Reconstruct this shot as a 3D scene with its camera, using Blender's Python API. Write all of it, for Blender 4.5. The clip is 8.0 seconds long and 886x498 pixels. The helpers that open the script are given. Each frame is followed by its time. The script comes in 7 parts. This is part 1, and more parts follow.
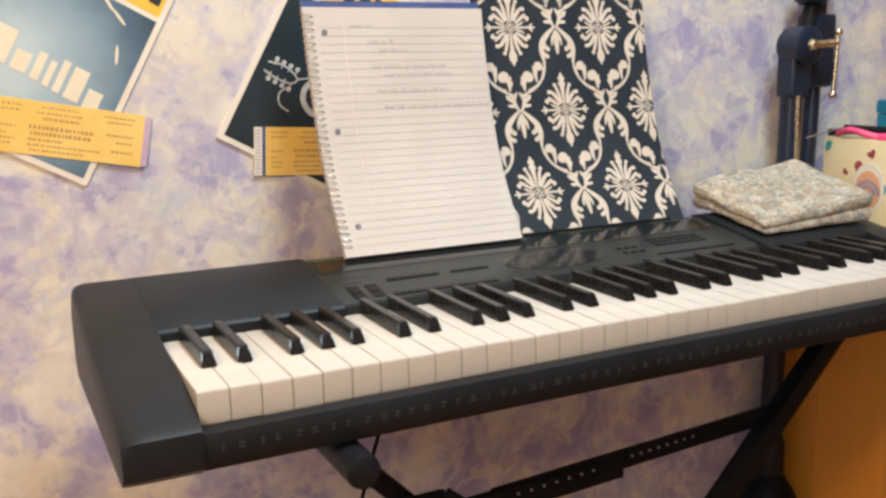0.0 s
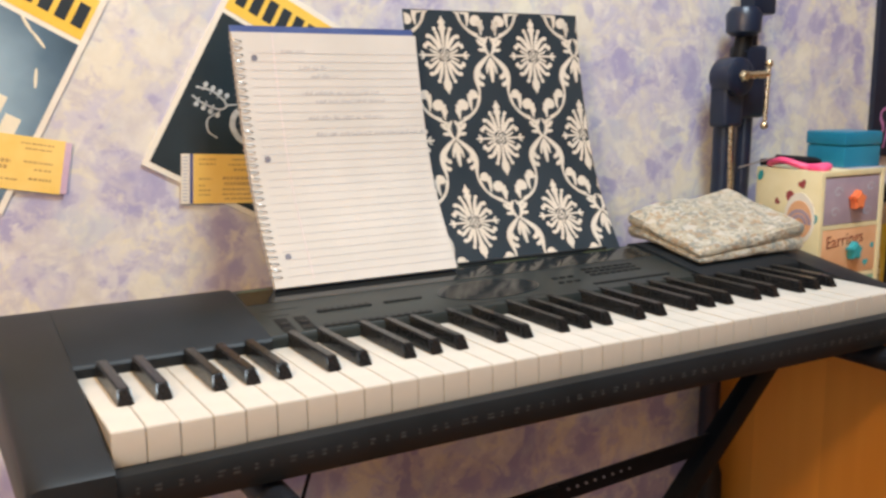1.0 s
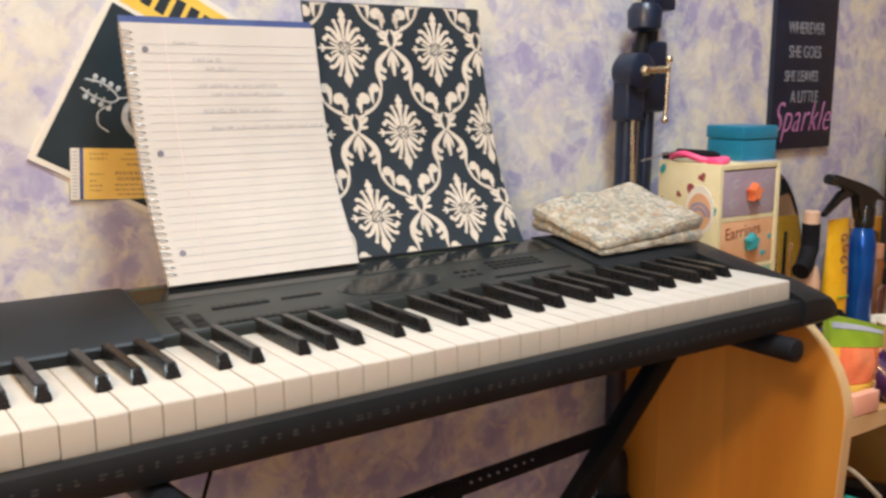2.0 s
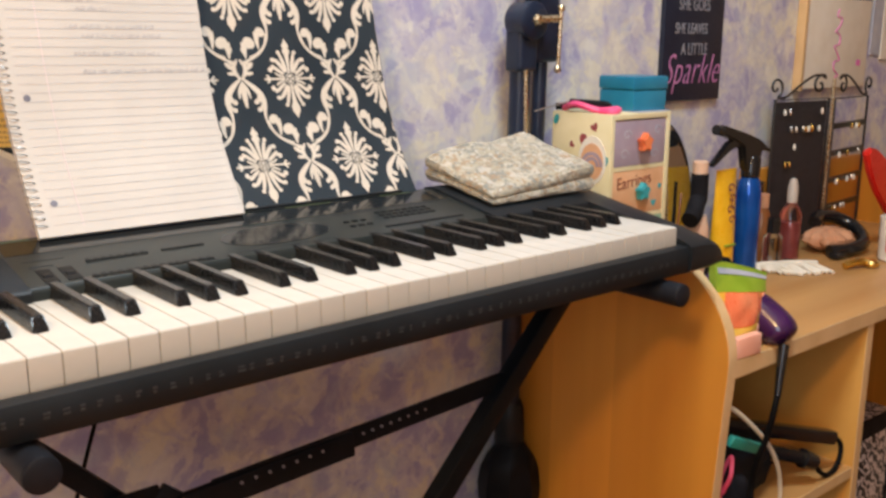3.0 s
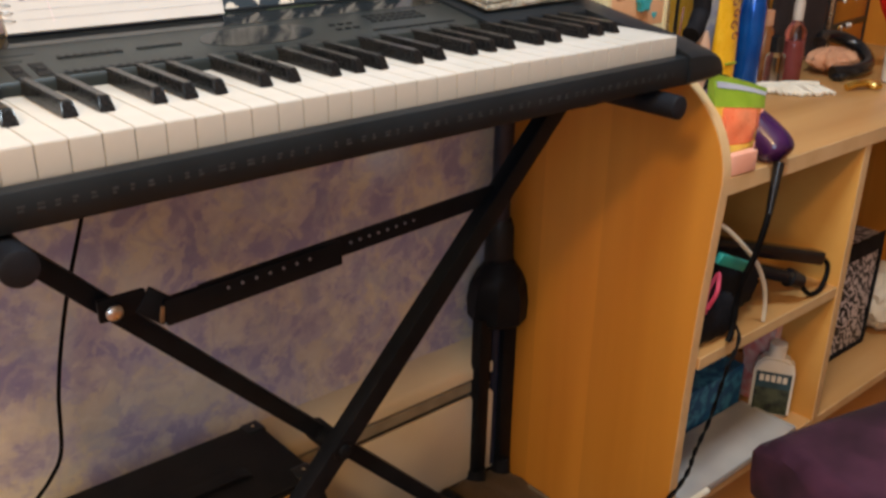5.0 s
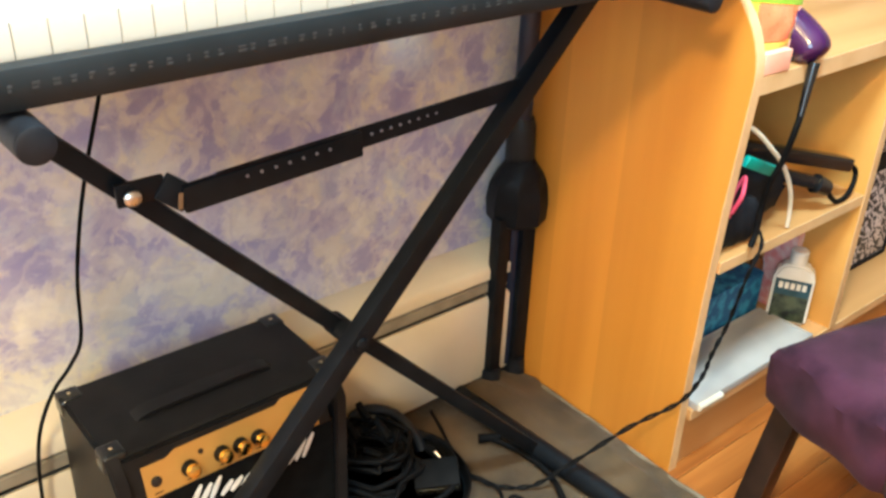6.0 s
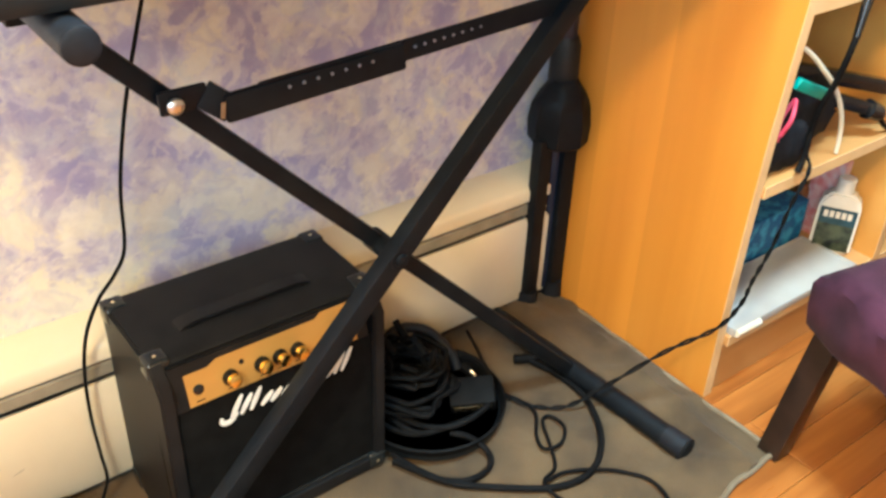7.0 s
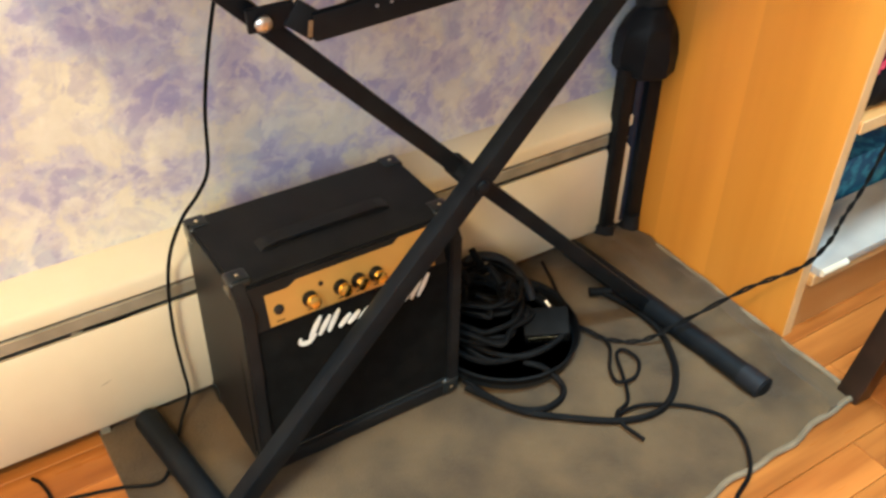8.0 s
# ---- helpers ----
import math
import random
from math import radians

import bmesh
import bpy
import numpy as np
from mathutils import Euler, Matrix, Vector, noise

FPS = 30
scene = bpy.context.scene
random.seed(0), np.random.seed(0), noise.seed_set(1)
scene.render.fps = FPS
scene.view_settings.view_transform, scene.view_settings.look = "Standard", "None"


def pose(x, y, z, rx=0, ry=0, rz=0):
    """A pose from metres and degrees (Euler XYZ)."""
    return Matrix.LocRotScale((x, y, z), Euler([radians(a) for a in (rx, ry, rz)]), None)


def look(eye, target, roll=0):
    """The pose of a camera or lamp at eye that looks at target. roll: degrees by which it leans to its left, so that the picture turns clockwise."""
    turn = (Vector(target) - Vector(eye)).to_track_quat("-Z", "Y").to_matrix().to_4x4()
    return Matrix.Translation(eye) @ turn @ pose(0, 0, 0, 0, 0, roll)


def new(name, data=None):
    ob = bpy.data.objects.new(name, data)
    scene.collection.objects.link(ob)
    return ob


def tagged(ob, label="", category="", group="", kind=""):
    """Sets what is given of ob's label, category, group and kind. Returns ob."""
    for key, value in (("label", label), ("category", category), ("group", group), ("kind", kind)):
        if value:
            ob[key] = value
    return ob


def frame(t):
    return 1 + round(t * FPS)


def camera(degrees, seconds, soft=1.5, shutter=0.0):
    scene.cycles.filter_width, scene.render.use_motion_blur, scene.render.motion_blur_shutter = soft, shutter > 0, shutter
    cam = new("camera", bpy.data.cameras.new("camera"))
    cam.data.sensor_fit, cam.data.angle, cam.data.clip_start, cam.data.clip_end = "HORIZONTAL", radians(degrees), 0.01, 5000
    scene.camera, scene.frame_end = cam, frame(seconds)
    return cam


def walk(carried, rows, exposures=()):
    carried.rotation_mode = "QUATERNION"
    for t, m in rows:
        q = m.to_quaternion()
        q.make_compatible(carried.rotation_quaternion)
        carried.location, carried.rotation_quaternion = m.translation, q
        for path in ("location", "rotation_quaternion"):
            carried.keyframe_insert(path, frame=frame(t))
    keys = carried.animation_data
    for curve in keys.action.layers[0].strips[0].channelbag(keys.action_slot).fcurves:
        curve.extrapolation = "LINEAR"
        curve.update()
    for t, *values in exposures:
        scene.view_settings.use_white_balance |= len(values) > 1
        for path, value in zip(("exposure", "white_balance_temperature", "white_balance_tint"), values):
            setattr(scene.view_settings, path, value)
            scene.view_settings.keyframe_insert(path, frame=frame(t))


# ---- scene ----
cam = camera(50.4, 8.0, soft=2.7, shutter=0.4)
PATH = [
    (0, (-0.127, -0.642, 1.028), (0.755, 1.109, 0.632), -0.9),
    (0.5, (-0.120, -0.637, 1.031), (0.798, 1.101, 0.660), -0.5),
    (1, (-0.109, -0.630, 1.028), (0.884, 1.072, 0.686), -0.3),
    (2.5, (-0.073, -0.642, 1.023), (1.129, 0.909, 0.638), 0.2),
    (3, (-0.063, -0.639, 1.011), (1.210, 0.841, 0.577), 0.4),
    (3.5, (-0.058, -0.640, 1.008), (1.224, 0.809, 0.503), 0.7),
    (4, (-0.055, -0.636, 0.998), (1.217, 0.789, 0.406), 0.8),
    (4.5, (-0.053, -0.633, 0.984), (1.196, 0.775, 0.307), 0.8),
    (4.7, (-0.051, -0.633, 0.984), (1.187, 0.767, 0.271), 1.0),
    (5.8, (-0.047, -0.623, 0.966), (1.103, 0.728, 0.043), 1.6),
    (6, (-0.048, -0.620, 0.963), (1.093, 0.720, 0.012), 2.1),
    (6.5, (-0.051, -0.618, 0.956), (1.050, 0.707, -0.059), 2.4),
    (7, (-0.053, -0.618, 0.950), (0.984, 0.704, -0.134), 2.1),
    (7.5, (-0.060, -0.612, 0.945), (0.902, 0.710, -0.207), 2.0),
    (8, (-0.063, -0.606, 0.939), (0.814, 0.728, -0.265), 1.0),
]
EXPOSURES = [(0.0, 0.14, 6900, 10), (2.3, 0.22, 7000, 11), (3.0, 0.24, 7100, 13), (4.0, 0.14, 7100, 14), (4.7, -0.03, 7050, 14), (5.8, 1.40, 5900, -6), (6.4, 1.90, 5800, -8), (7.2, 1.80, 5800, -8), (8.0, 1.58, 5800, -8)]
walk(cam, [(t, look(eye, target, roll)) for t, eye, target, roll in PATH], EXPOSURES)

# ---- light ----
world = bpy.data.worlds.new("world")
scene.world = world
world.use_nodes = True
sky = world.node_tree.nodes.new("ShaderNodeTexSky")
sky.sky_type = "NISHITA"
sky.sun_disc = False
sky.sun_elevation, sky.sun_rotation = radians(35), radians(200)
world.node_tree.links.new(sky.outputs[0], world.node_tree.nodes["Background"].inputs[0])
world.node_tree.nodes["Background"].inputs[1].default_value = 0.1


def area_light(name, eye, target, sx, sy, watts, colour):
    data = bpy.data.lights.new(name, "AREA")
    data.shape, data.size, data.size_y, data.energy, data.color = "RECTANGLE", sx, sy, watts, colour
    ob = new(name, data)
    ob.matrix_world = look(eye, target)
    return ob


# unseen sources: the ceiling lamp, a warm pendant fill added behind the camera, and daylight in the window's opening
area_light("ceiling_lamp_light", (0.48, -0.42, 2.34), (0.48, -0.40, 0), 0.42, 0.42, 31, (0.69, 0.85, 1.0))
# no window is seen on this side; added as cool fill
area_light("window_fill_light", (-1.22, -1.5, 1.4), (0.5, -0.2, 0.6), 0.9, 1.1, 12, (0.62, 0.79, 1.0))
bulb = bpy.data.lights.new("pendant_fill_light", "POINT")
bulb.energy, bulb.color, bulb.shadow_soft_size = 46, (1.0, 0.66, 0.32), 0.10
new("pendant_fill_light", bulb).location = (-0.85, -0.85, 1.88)

# ---- materials ----


def nodes_of(m):
    return m.node_tree.nodes, m.node_tree.links


def surface(name, a, b, scale=20.0, rough=0.5, bump=0.1, metal=0.0, fine=250.0, detail=4.0, contrast=(0.35, 0.65), stretch=(1, 1, 1), rvar=0.12, vary=0.0, spec=0.5, sheen=0.0, coat=0.0, dist=0.002):
    """Two colours mixed by a broad noise, fine grain in bump and roughness; sizes in metres."""
    m = bpy.data.materials.new(name)
    m.use_nodes = True
    n, l = nodes_of(m)
    p = n["Principled BSDF"]
    tc = n.new("ShaderNodeTexCoord")
    mp = n.new("ShaderNodeMapping")
    mp.inputs["Scale"].default_value = stretch
    l.new(tc.outputs["Object"], mp.inputs[0])
    big = n.new("ShaderNodeTexNoise")
    big.inputs["Scale"].default_value, big.inputs["Detail"].default_value = scale, detail
    l.new(mp.outputs[0], big.inputs[0])
    small = n.new("ShaderNodeTexNoise")
    small.inputs["Scale"].default_value, small.inputs["Detail"].default_value = fine, 3.0
    l.new(mp.outputs[0], small.inputs[0])
    ramp = n.new("ShaderNodeValToRGB")
    ramp.color_ramp.elements[0].position, ramp.color_ramp.elements[1].position = contrast
    ramp.color_ramp.elements[0].color, ramp.color_ramp.elements[1].color = (*a, 1), (*b, 1)
    l.new(big.outputs[0], ramp.inputs[0])
    last = ramp.outputs[0]
    if vary:
        info = n.new("ShaderNodeObjectInfo")
        hsv = n.new("ShaderNodeHueSaturation")
        rng = n.new("ShaderNodeMapRange")
        rng.inputs[3].default_value, rng.inputs[4].default_value = 1 - vary, 1 + vary
        l.new(info.outputs["Random"], rng.inputs[0])
        l.new(rng.outputs[0], hsv.inputs["Value"])
        l.new(last, hsv.inputs["Color"])
        last = hsv.outputs[0]
    l.new(last, p.inputs["Base Color"])
    rr = n.new("ShaderNodeMapRange")
    rr.inputs[3].default_value, rr.inputs[4].default_value = max(0.02, rough - rvar), min(1, rough + rvar)
    l.new(small.outputs[0], rr.inputs[0])
    l.new(rr.outputs[0], p.inputs["Roughness"])
    p.inputs["Metallic"].default_value = metal
    p.inputs["Specular IOR Level"].default_value = spec
    p.inputs["Sheen Weight"].default_value = sheen
    p.inputs["Coat Weight"].default_value = coat
    if bump:
        bp = n.new("ShaderNodeBump")
        bp.inputs["Strength"].default_value, bp.inputs["Distance"].default_value = bump, dist
        l.new(small.outputs[0], bp.inputs["Height"])
        l.new(bp.outputs[0], p.inputs["Normal"])
    return m


def wallpaper_material():
    """Sponged wallpaper: lilac, cream and pale aqua blots that swirl into each other."""
    m = bpy.data.materials.new("sponged_wallpaper")
    m.use_nodes = True
    n, l = nodes_of(m)
    p = n["Principled BSDF"]
    tc = n.new("ShaderNodeTexCoord")

    def noise_at(scale, detail, distort, off, rough=0.55):
        mp = n.new("ShaderNodeMapping")
        mp.inputs["Location"].default_value = off
        l.new(tc.outputs["Object"], mp.inputs[0])
        t = n.new("ShaderNodeTexNoise")
        t.inputs["Scale"].default_value, t.inputs["Detail"].default_value = scale, detail
        t.inputs["Distortion"].default_value, t.inputs["Roughness"].default_value = distort, rough
        l.new(mp.outputs[0], t.inputs[0])
        return t.outputs[0]

    def ramp(fac, stops):
        r = n.new("ShaderNodeValToRGB")
        while len(r.color_ramp.elements) < len(stops):
            r.color_ramp.elements.new(0.5)
        for e, (pos, col) in zip(r.color_ramp.elements, stops):
            e.position, e.color = pos, (*col, 1)
        l.new(fac, r.inputs[0])
        return r.outputs[0]

    def mix(fac, a, b):
        x = n.new("ShaderNodeMix")
        x.data_type = "RGBA"
        l.new(fac, x.inputs[0])
        l.new(a, x.inputs[6])
        l.new(b, x.inputs[7])
        return x.outputs[2]

    lilac, pale, cream, aqua = (0.35, 0.335, 0.53), (0.54, 0.53, 0.62), (0.69, 0.66, 0.55), (0.55, 0.61, 0.63)
    base = ramp(noise_at(13, 6, 0.3, (3, 1, 7), 0.6), [(0.38, lilac), (0.46, (0.42, 0.40, 0.55)), (0.485, pale), (0.535, (0.59, 0.575, 0.60)), (0.565, cream), (0.70, (0.76, 0.735, 0.63))])
    cream_blot = ramp(noise_at(34, 4, 0.8, (11, 4, 2)), [(0.35, (0.65, 0.625, 0.545)), (0.65, (0.77, 0.755, 0.68))])
    aqua_blot = ramp(noise_at(30, 3, 0.6, (5, 9, 1)), [(0.3, (0.48, 0.52, 0.59)), (0.7, aqua)])
    violet = ramp(noise_at(40, 4, 0.6, (2, 2, 5)), [(0.3, (0.315, 0.295, 0.465)), (0.7, (0.41, 0.395, 0.56))])
    # wisps: thin swirling edges where one wet colour was dragged through another
    wisp = ramp(noise_at(13, 4, 0.5, (7, 3, 4), 0.5), [(0.45, (0, 0, 0)), (0.485, (0.35, 0.35, 0.35)), (0.51, (0.35, 0.35, 0.35)), (0.55, (0, 0, 0))])
    drag = ramp(noise_at(17, 4, 0.5, (2, 8, 6), 0.55), [(0.50, (0, 0, 0)), (0.56, (0.30, 0.30, 0.30)), (0.64, (0, 0, 0))])
    k1 = ramp(noise_at(21, 7, 0.4, (1, 2, 3), 0.6), [(0.52, (0, 0, 0)), (0.575, (0.6, 0.6, 0.6)), (0.7, (0.8, 0.8, 0.8))])
    k2 = ramp(noise_at(14, 6, 0.4, (8, 2, 9), 0.6), [(0.53, (0, 0, 0)), (0.62, (0.6, 0.6, 0.6))])
    k3 = ramp(noise_at(22, 7, 0.4, (6, 6, 1), 0.6), [(0.55, (0, 0, 0)), (0.61, (0.5, 0.5, 0.5))])
    k4 = ramp(noise_at(3.5, 2, 0.0, (4, 1, 1)), [(0.45, (0, 0, 0)), (0.70, (0.35, 0.35, 0.35))])
    col = mix(k2, base, aqua_blot)
    col = mix(k4, col, violet)
    col = mix(k3, col, violet)
    col = mix(k1, col, cream_blot)
    col = mix(wisp, col, cream_blot)
    col = mix(drag, col, violet)
    l.new(col, p.inputs["Base Color"])
    p.inputs["Roughness"].default_value = 0.62
    bp = n.new("ShaderNodeBump")
    bp.inputs["Strength"].default_value, bp.inputs["Distance"].default_value = 0.12, 0.0008
    l.new(noise_at(320, 3, 0.0, (0, 0, 0)), bp.inputs["Height"])
    l.new(bp.outputs[0], p.inputs["Normal"])
    return m


def wood_material(name, a, b, band, grain, rough=0.35, axis=2, strength=0.05, vary=0.0):
    """Veneer or boards: grain drawn out along one axis, with broad colour bands across it."""
    st = [grain, grain, grain]
    st[axis] = grain * 0.06
    return surface(name, a, b, scale=band, rough=rough, bump=strength, fine=9.0, detail=7.0, contrast=(0.32, 0.68), stretch=tuple(s / 3.0 for s in st), rvar=0.08, vary=vary, dist=0.001)


def glassy(name, colour, rough=0.05, ior=1.45, weight=1.0):
    m = bpy.data.materials.new(name)
    m.use_nodes = True
    p = m.node_tree.nodes["Principled BSDF"]
    p.inputs["Base Color"].default_value = (*colour, 1)
    p.inputs["Transmission Weight"].default_value = weight
    p.inputs["Roughness"].default_value, p.inputs["IOR"].default_value = rough, ior
    return m


WALLPAPER = wallpaper_material()
# walls out of view; the tone is picked for warm bounce light
PLAIN_WALL = surface("bounce_wall_paint", (0.40, 0.29, 0.19), (0.46, 0.34, 0.23), 3, 0.7, 0.05)
CEILING = surface("ceiling_paint", (0.74, 0.72, 0.68), (0.80, 0.78, 0.74), 4, 0.8, 0.08)
FLOOR_WOOD = wood_material("oak_floor", (0.20, 0.056, 0.010), (0.49, 0.180, 0.038), 2.6, 30, 0.30, axis=0, vary=0.18)
HEATER = surface("cream_enamel", (0.59, 0.525, 0.385), (0.66, 0.60, 0.46), 6, 0.35, 0.03)
HEATER_DARK = surface("heater_gap", (0.05, 0.045, 0.04), (0.10, 0.085, 0.07), 30, 0.6)
HEATER_FIN = surface("heater_metal", (0.24, 0.22, 0.17), (0.34, 0.31, 0.24), 20, 0.45, 0.05, 0.2)
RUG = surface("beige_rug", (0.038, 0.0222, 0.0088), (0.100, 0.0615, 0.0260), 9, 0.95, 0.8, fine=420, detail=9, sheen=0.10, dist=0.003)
RUG_EDGE = surface("rug_edge", (0.14, 0.105, 0.065), (0.20, 0.155, 0.10), 30, 0.95, 0.4, fine=800)
MAPLE = wood_material("maple_veneer", (0.52, 0.192, 0.022), (0.75, 0.325, 0.048), 1.5, 14, 0.36, axis=2)


def band(m, width):
    """Tones the veneer in upright leaves of a given width."""
    n, l = nodes_of(m)
    p = n["Principled BSDF"]
    last = p.inputs["Base Color"].links[0].from_socket
    tc, sep, mul, fl, wn = (n.new("ShaderNode" + k) for k in ("TexCoord", "SeparateXYZ", "Math", "Math", "TexWhiteNoise"))
    mul.operation, fl.operation, wn.noise_dimensions = "MULTIPLY", "FLOOR", "1D"
    mul.inputs[1].default_value = 1 / width
    rng, hsv = n.new("ShaderNodeMapRange"), n.new("ShaderNodeHueSaturation")
    rng.inputs[3].default_value, rng.inputs[4].default_value = 0.87, 1.11
    l.new(tc.outputs["Object"], sep.inputs[0])
    l.new(sep.outputs[1], mul.inputs[0])
    l.new(mul.outputs[0], fl.inputs[0])
    l.new(fl.outputs[0], wn.inputs[1])
    l.new(wn.outputs[0], rng.inputs[0])
    l.new(rng.outputs[0], hsv.inputs["Value"])
    l.new(last, hsv.inputs["Color"])
    l.new(hsv.outputs[0], p.inputs["Base Color"])


band(MAPLE, 0.115)
MAPLE_FLAT = wood_material("maple_top", (0.42, 0.21, 0.070), (0.54, 0.295, 0.11), 2.0, 16, 0.34, axis=0)
# paler maple: light reaching into the open compartments is put into the colour
MAPLE_LIT_INSIDE = wood_material("maple_lit_inside", (0.57, 0.28, 0.060), (0.70, 0.375, 0.095), 1.6, 14, 0.4, axis=0)
MAPLE_EDGE = surface("maple_edge", (0.62, 0.40, 0.19), (0.70, 0.48, 0.25), 20, 0.4)
KB_BLACK = surface("keyboard_plastic", (0.007, 0.0097, 0.012), (0.0115, 0.015, 0.0185), 14, 0.45, 0.12, fine=1800, dist=0.0004, spec=0.3)
KB_PANEL = surface("panel_plastic", (0.013, 0.018, 0.018), (0.020, 0.026, 0.025), 18, 0.36, 0.05, fine=1500, dist=0.0003, spec=0.35)
KB_GLOSS = surface("lens_plastic", (0.007, 0.009, 0.010), (0.012, 0.014, 0.015), 10, 0.11, 0.02, rvar=0.04, fine=60)
KB_BUTTON = surface("button_plastic", (0.0025, 0.0025, 0.003), (0.005, 0.005, 0.005), 40, 0.45, 0.05, spec=0.2)
KB_PRINT = surface("grey_print", (0.020, 0.023, 0.026), (0.034, 0.036, 0.039), 90, 0.6)
GREEN_PRINT = surface("green_print", (0.07, 0.10, 0.045), (0.10, 0.13, 0.06), 90, 0.6)
KEY_WHITE = surface("white_key", (0.52, 0.495, 0.44), (0.58, 0.55, 0.49), 18, 0.16, 0.02, fine=300, vary=0.015, rvar=0.08)
KEY_BLACK = surface("black_key", (0.006, 0.0065, 0.0075), (0.011, 0.011, 0.012), 40, 0.26, 0.06, fine=900, dist=0.0004, spec=0.5)
STEEL_BLACK = surface("black_painted_steel", (0.004, 0.0052, 0.0072), (0.007, 0.0086, 0.011), 30, 0.46, 0.08, 0.0, fine=700, dist=0.0005, spec=0.15)
RUBBER = surface("black_rubber", (0.006, 0.007, 0.010), (0.012, 0.014, 0.019), 40, 0.5, 0.1, fine=800, dist=0.0005, spec=0.25)
CHROME = surface("bright_steel", (0.66, 0.66, 0.66), (0.76, 0.76, 0.76), 40, 0.32, 0.02, 1.0)
AMBER_EDGE = surface("worn_edge", (0.16, 0.10, 0.05), (0.24, 0.15, 0.08), 60, 0.5)
HOLE = surface("hole_light", (0.16, 0.16, 0.18), (0.22, 0.22, 0.24), 40, 0.5)
CHROME_WARM = surface("pale_brass", (0.60, 0.52, 0.36), (0.70, 0.62, 0.45), 40, 0.28, 0.02, 1.0)
PAPER = surface("paper", (0.55, 0.525, 0.485), (0.61, 0.585, 0.545), 9, 0.8, 0.06, fine=600, dist=0.0004)
INK_LINE = surface("ruled_line", (0.47, 0.46, 0.46), (0.535, 0.515, 0.50), 60, 0.8, 0)
PENCIL = surface("pencil", (0.36, 0.35, 0.36), (0.50, 0.48, 0.48), 300, 0.8, 0)
MARGIN = surface("margin_line", (0.70, 0.58, 0.60), (0.74, 0.62, 0.63), 60, 0.8, 0)
HOLE_BLUE = surface("hole_shade", (0.13, 0.135, 0.18), (0.19, 0.19, 0.23), 60, 0.6, 0)
BLUE_COVER = surface("blue_cover", (0.05, 0.08, 0.22), (0.07, 0.11, 0.27), 20, 0.4)
WIRE = surface("grey_wire", (0.30, 0.29, 0.28), (0.42, 0.41, 0.40), 50, 0.35, 0.0, 0.7)
DAMASK_DARK = surface("folder_black", (0.017, 0.029, 0.040), (0.026, 0.041, 0.054), 10, 0.40, 0.03, fine=500)
DAMASK_LIGHT = surface("folder_cream", (0.62, 0.56, 0.47), (0.68, 0.62, 0.53), 14, 0.5, 0.02)
YELLOW = surface("yellow_print", (0.80, 0.52, 0.07), (0.85, 0.58, 0.11), 30, 0.5, 0.02)
TICKET = surface("ticket_card", (0.80, 0.54, 0.13), (0.86, 0.62, 0.20), 25, 0.55, 0.02)
TICKET_INK = surface("ticket_ink", (0.42, 0.25, 0.09), (0.50, 0.31, 0.12), 120, 0.7, 0)
CARD_WHITE = surface("white_card", (0.74, 0.70, 0.60), (0.80, 0.77, 0.68), 25, 0.6, 0.02)
NAVY_STRIPE = surface("navy_stripe", (0.05, 0.07, 0.20), (0.08, 0.10, 0.26), 40, 0.5)
GREY_STRIPE = surface("grey_stripe", (0.40, 0.42, 0.50), (0.48, 0.50, 0.56), 40, 0.6)
LILAC_CARD = surface("lilac_card", (0.50, 0.36, 0.50), (0.58, 0.43, 0.56), 40, 0.6)


def night_material():
    """A printed night sky: dark teal towards the rim, pale blue where the print shows a beam of light."""
    m = surface("night_print", (0.018, 0.035, 0.06), (0.03, 0.06, 0.09), 9, 0.4, 0.0)
    n, l = nodes_of(m)
    p = n["Principled BSDF"]
    tc, dist, ramp, wob = (n.new("ShaderNode" + k) for k in ("TexCoord", "VectorMath", "ValToRGB", "TexNoise"))
    add = n.new("ShaderNodeMath")
    add.operation = "MULTIPLY_ADD"
    add.inputs[1].default_value = 0.30
    wob.inputs["Scale"].default_value, wob.inputs["Detail"].default_value = 14, 4
    dist.operation = "DISTANCE"
    dist.inputs[1].default_value = (0.33, 0.0, 0.50)
    flat = n.new("ShaderNodeVectorMath")
    flat.operation = "MULTIPLY"
    flat.inputs[1].default_value = (1, 0, 1)
    l.new(tc.outputs["Generated"], flat.inputs[0])
    l.new(flat.outputs[0], dist.inputs[0])
    l.new(tc.outputs["Object"], wob.inputs[0])
    l.new(wob.outputs[0], add.inputs[0])
    l.new(dist.outputs["Value"], add.inputs[2])
    l.new(add.outputs[0], ramp.inputs[0])
    while len(ramp.color_ramp.elements) < 4:
        ramp.color_ramp.elements.new(0.5)
    for e, (pos, col) in zip(ramp.color_ramp.elements, ((0.26, (0.46, 0.60, 0.66)), (0.50, (0.25, 0.38, 0.48)), (0.72, (0.085, 0.155, 0.225)), (0.95, (0.022, 0.048, 0.075)))):
        e.position, e.color = pos, (*col, 1)
    l.new(ramp.outputs[0], p.inputs["Base Color"])
    return m


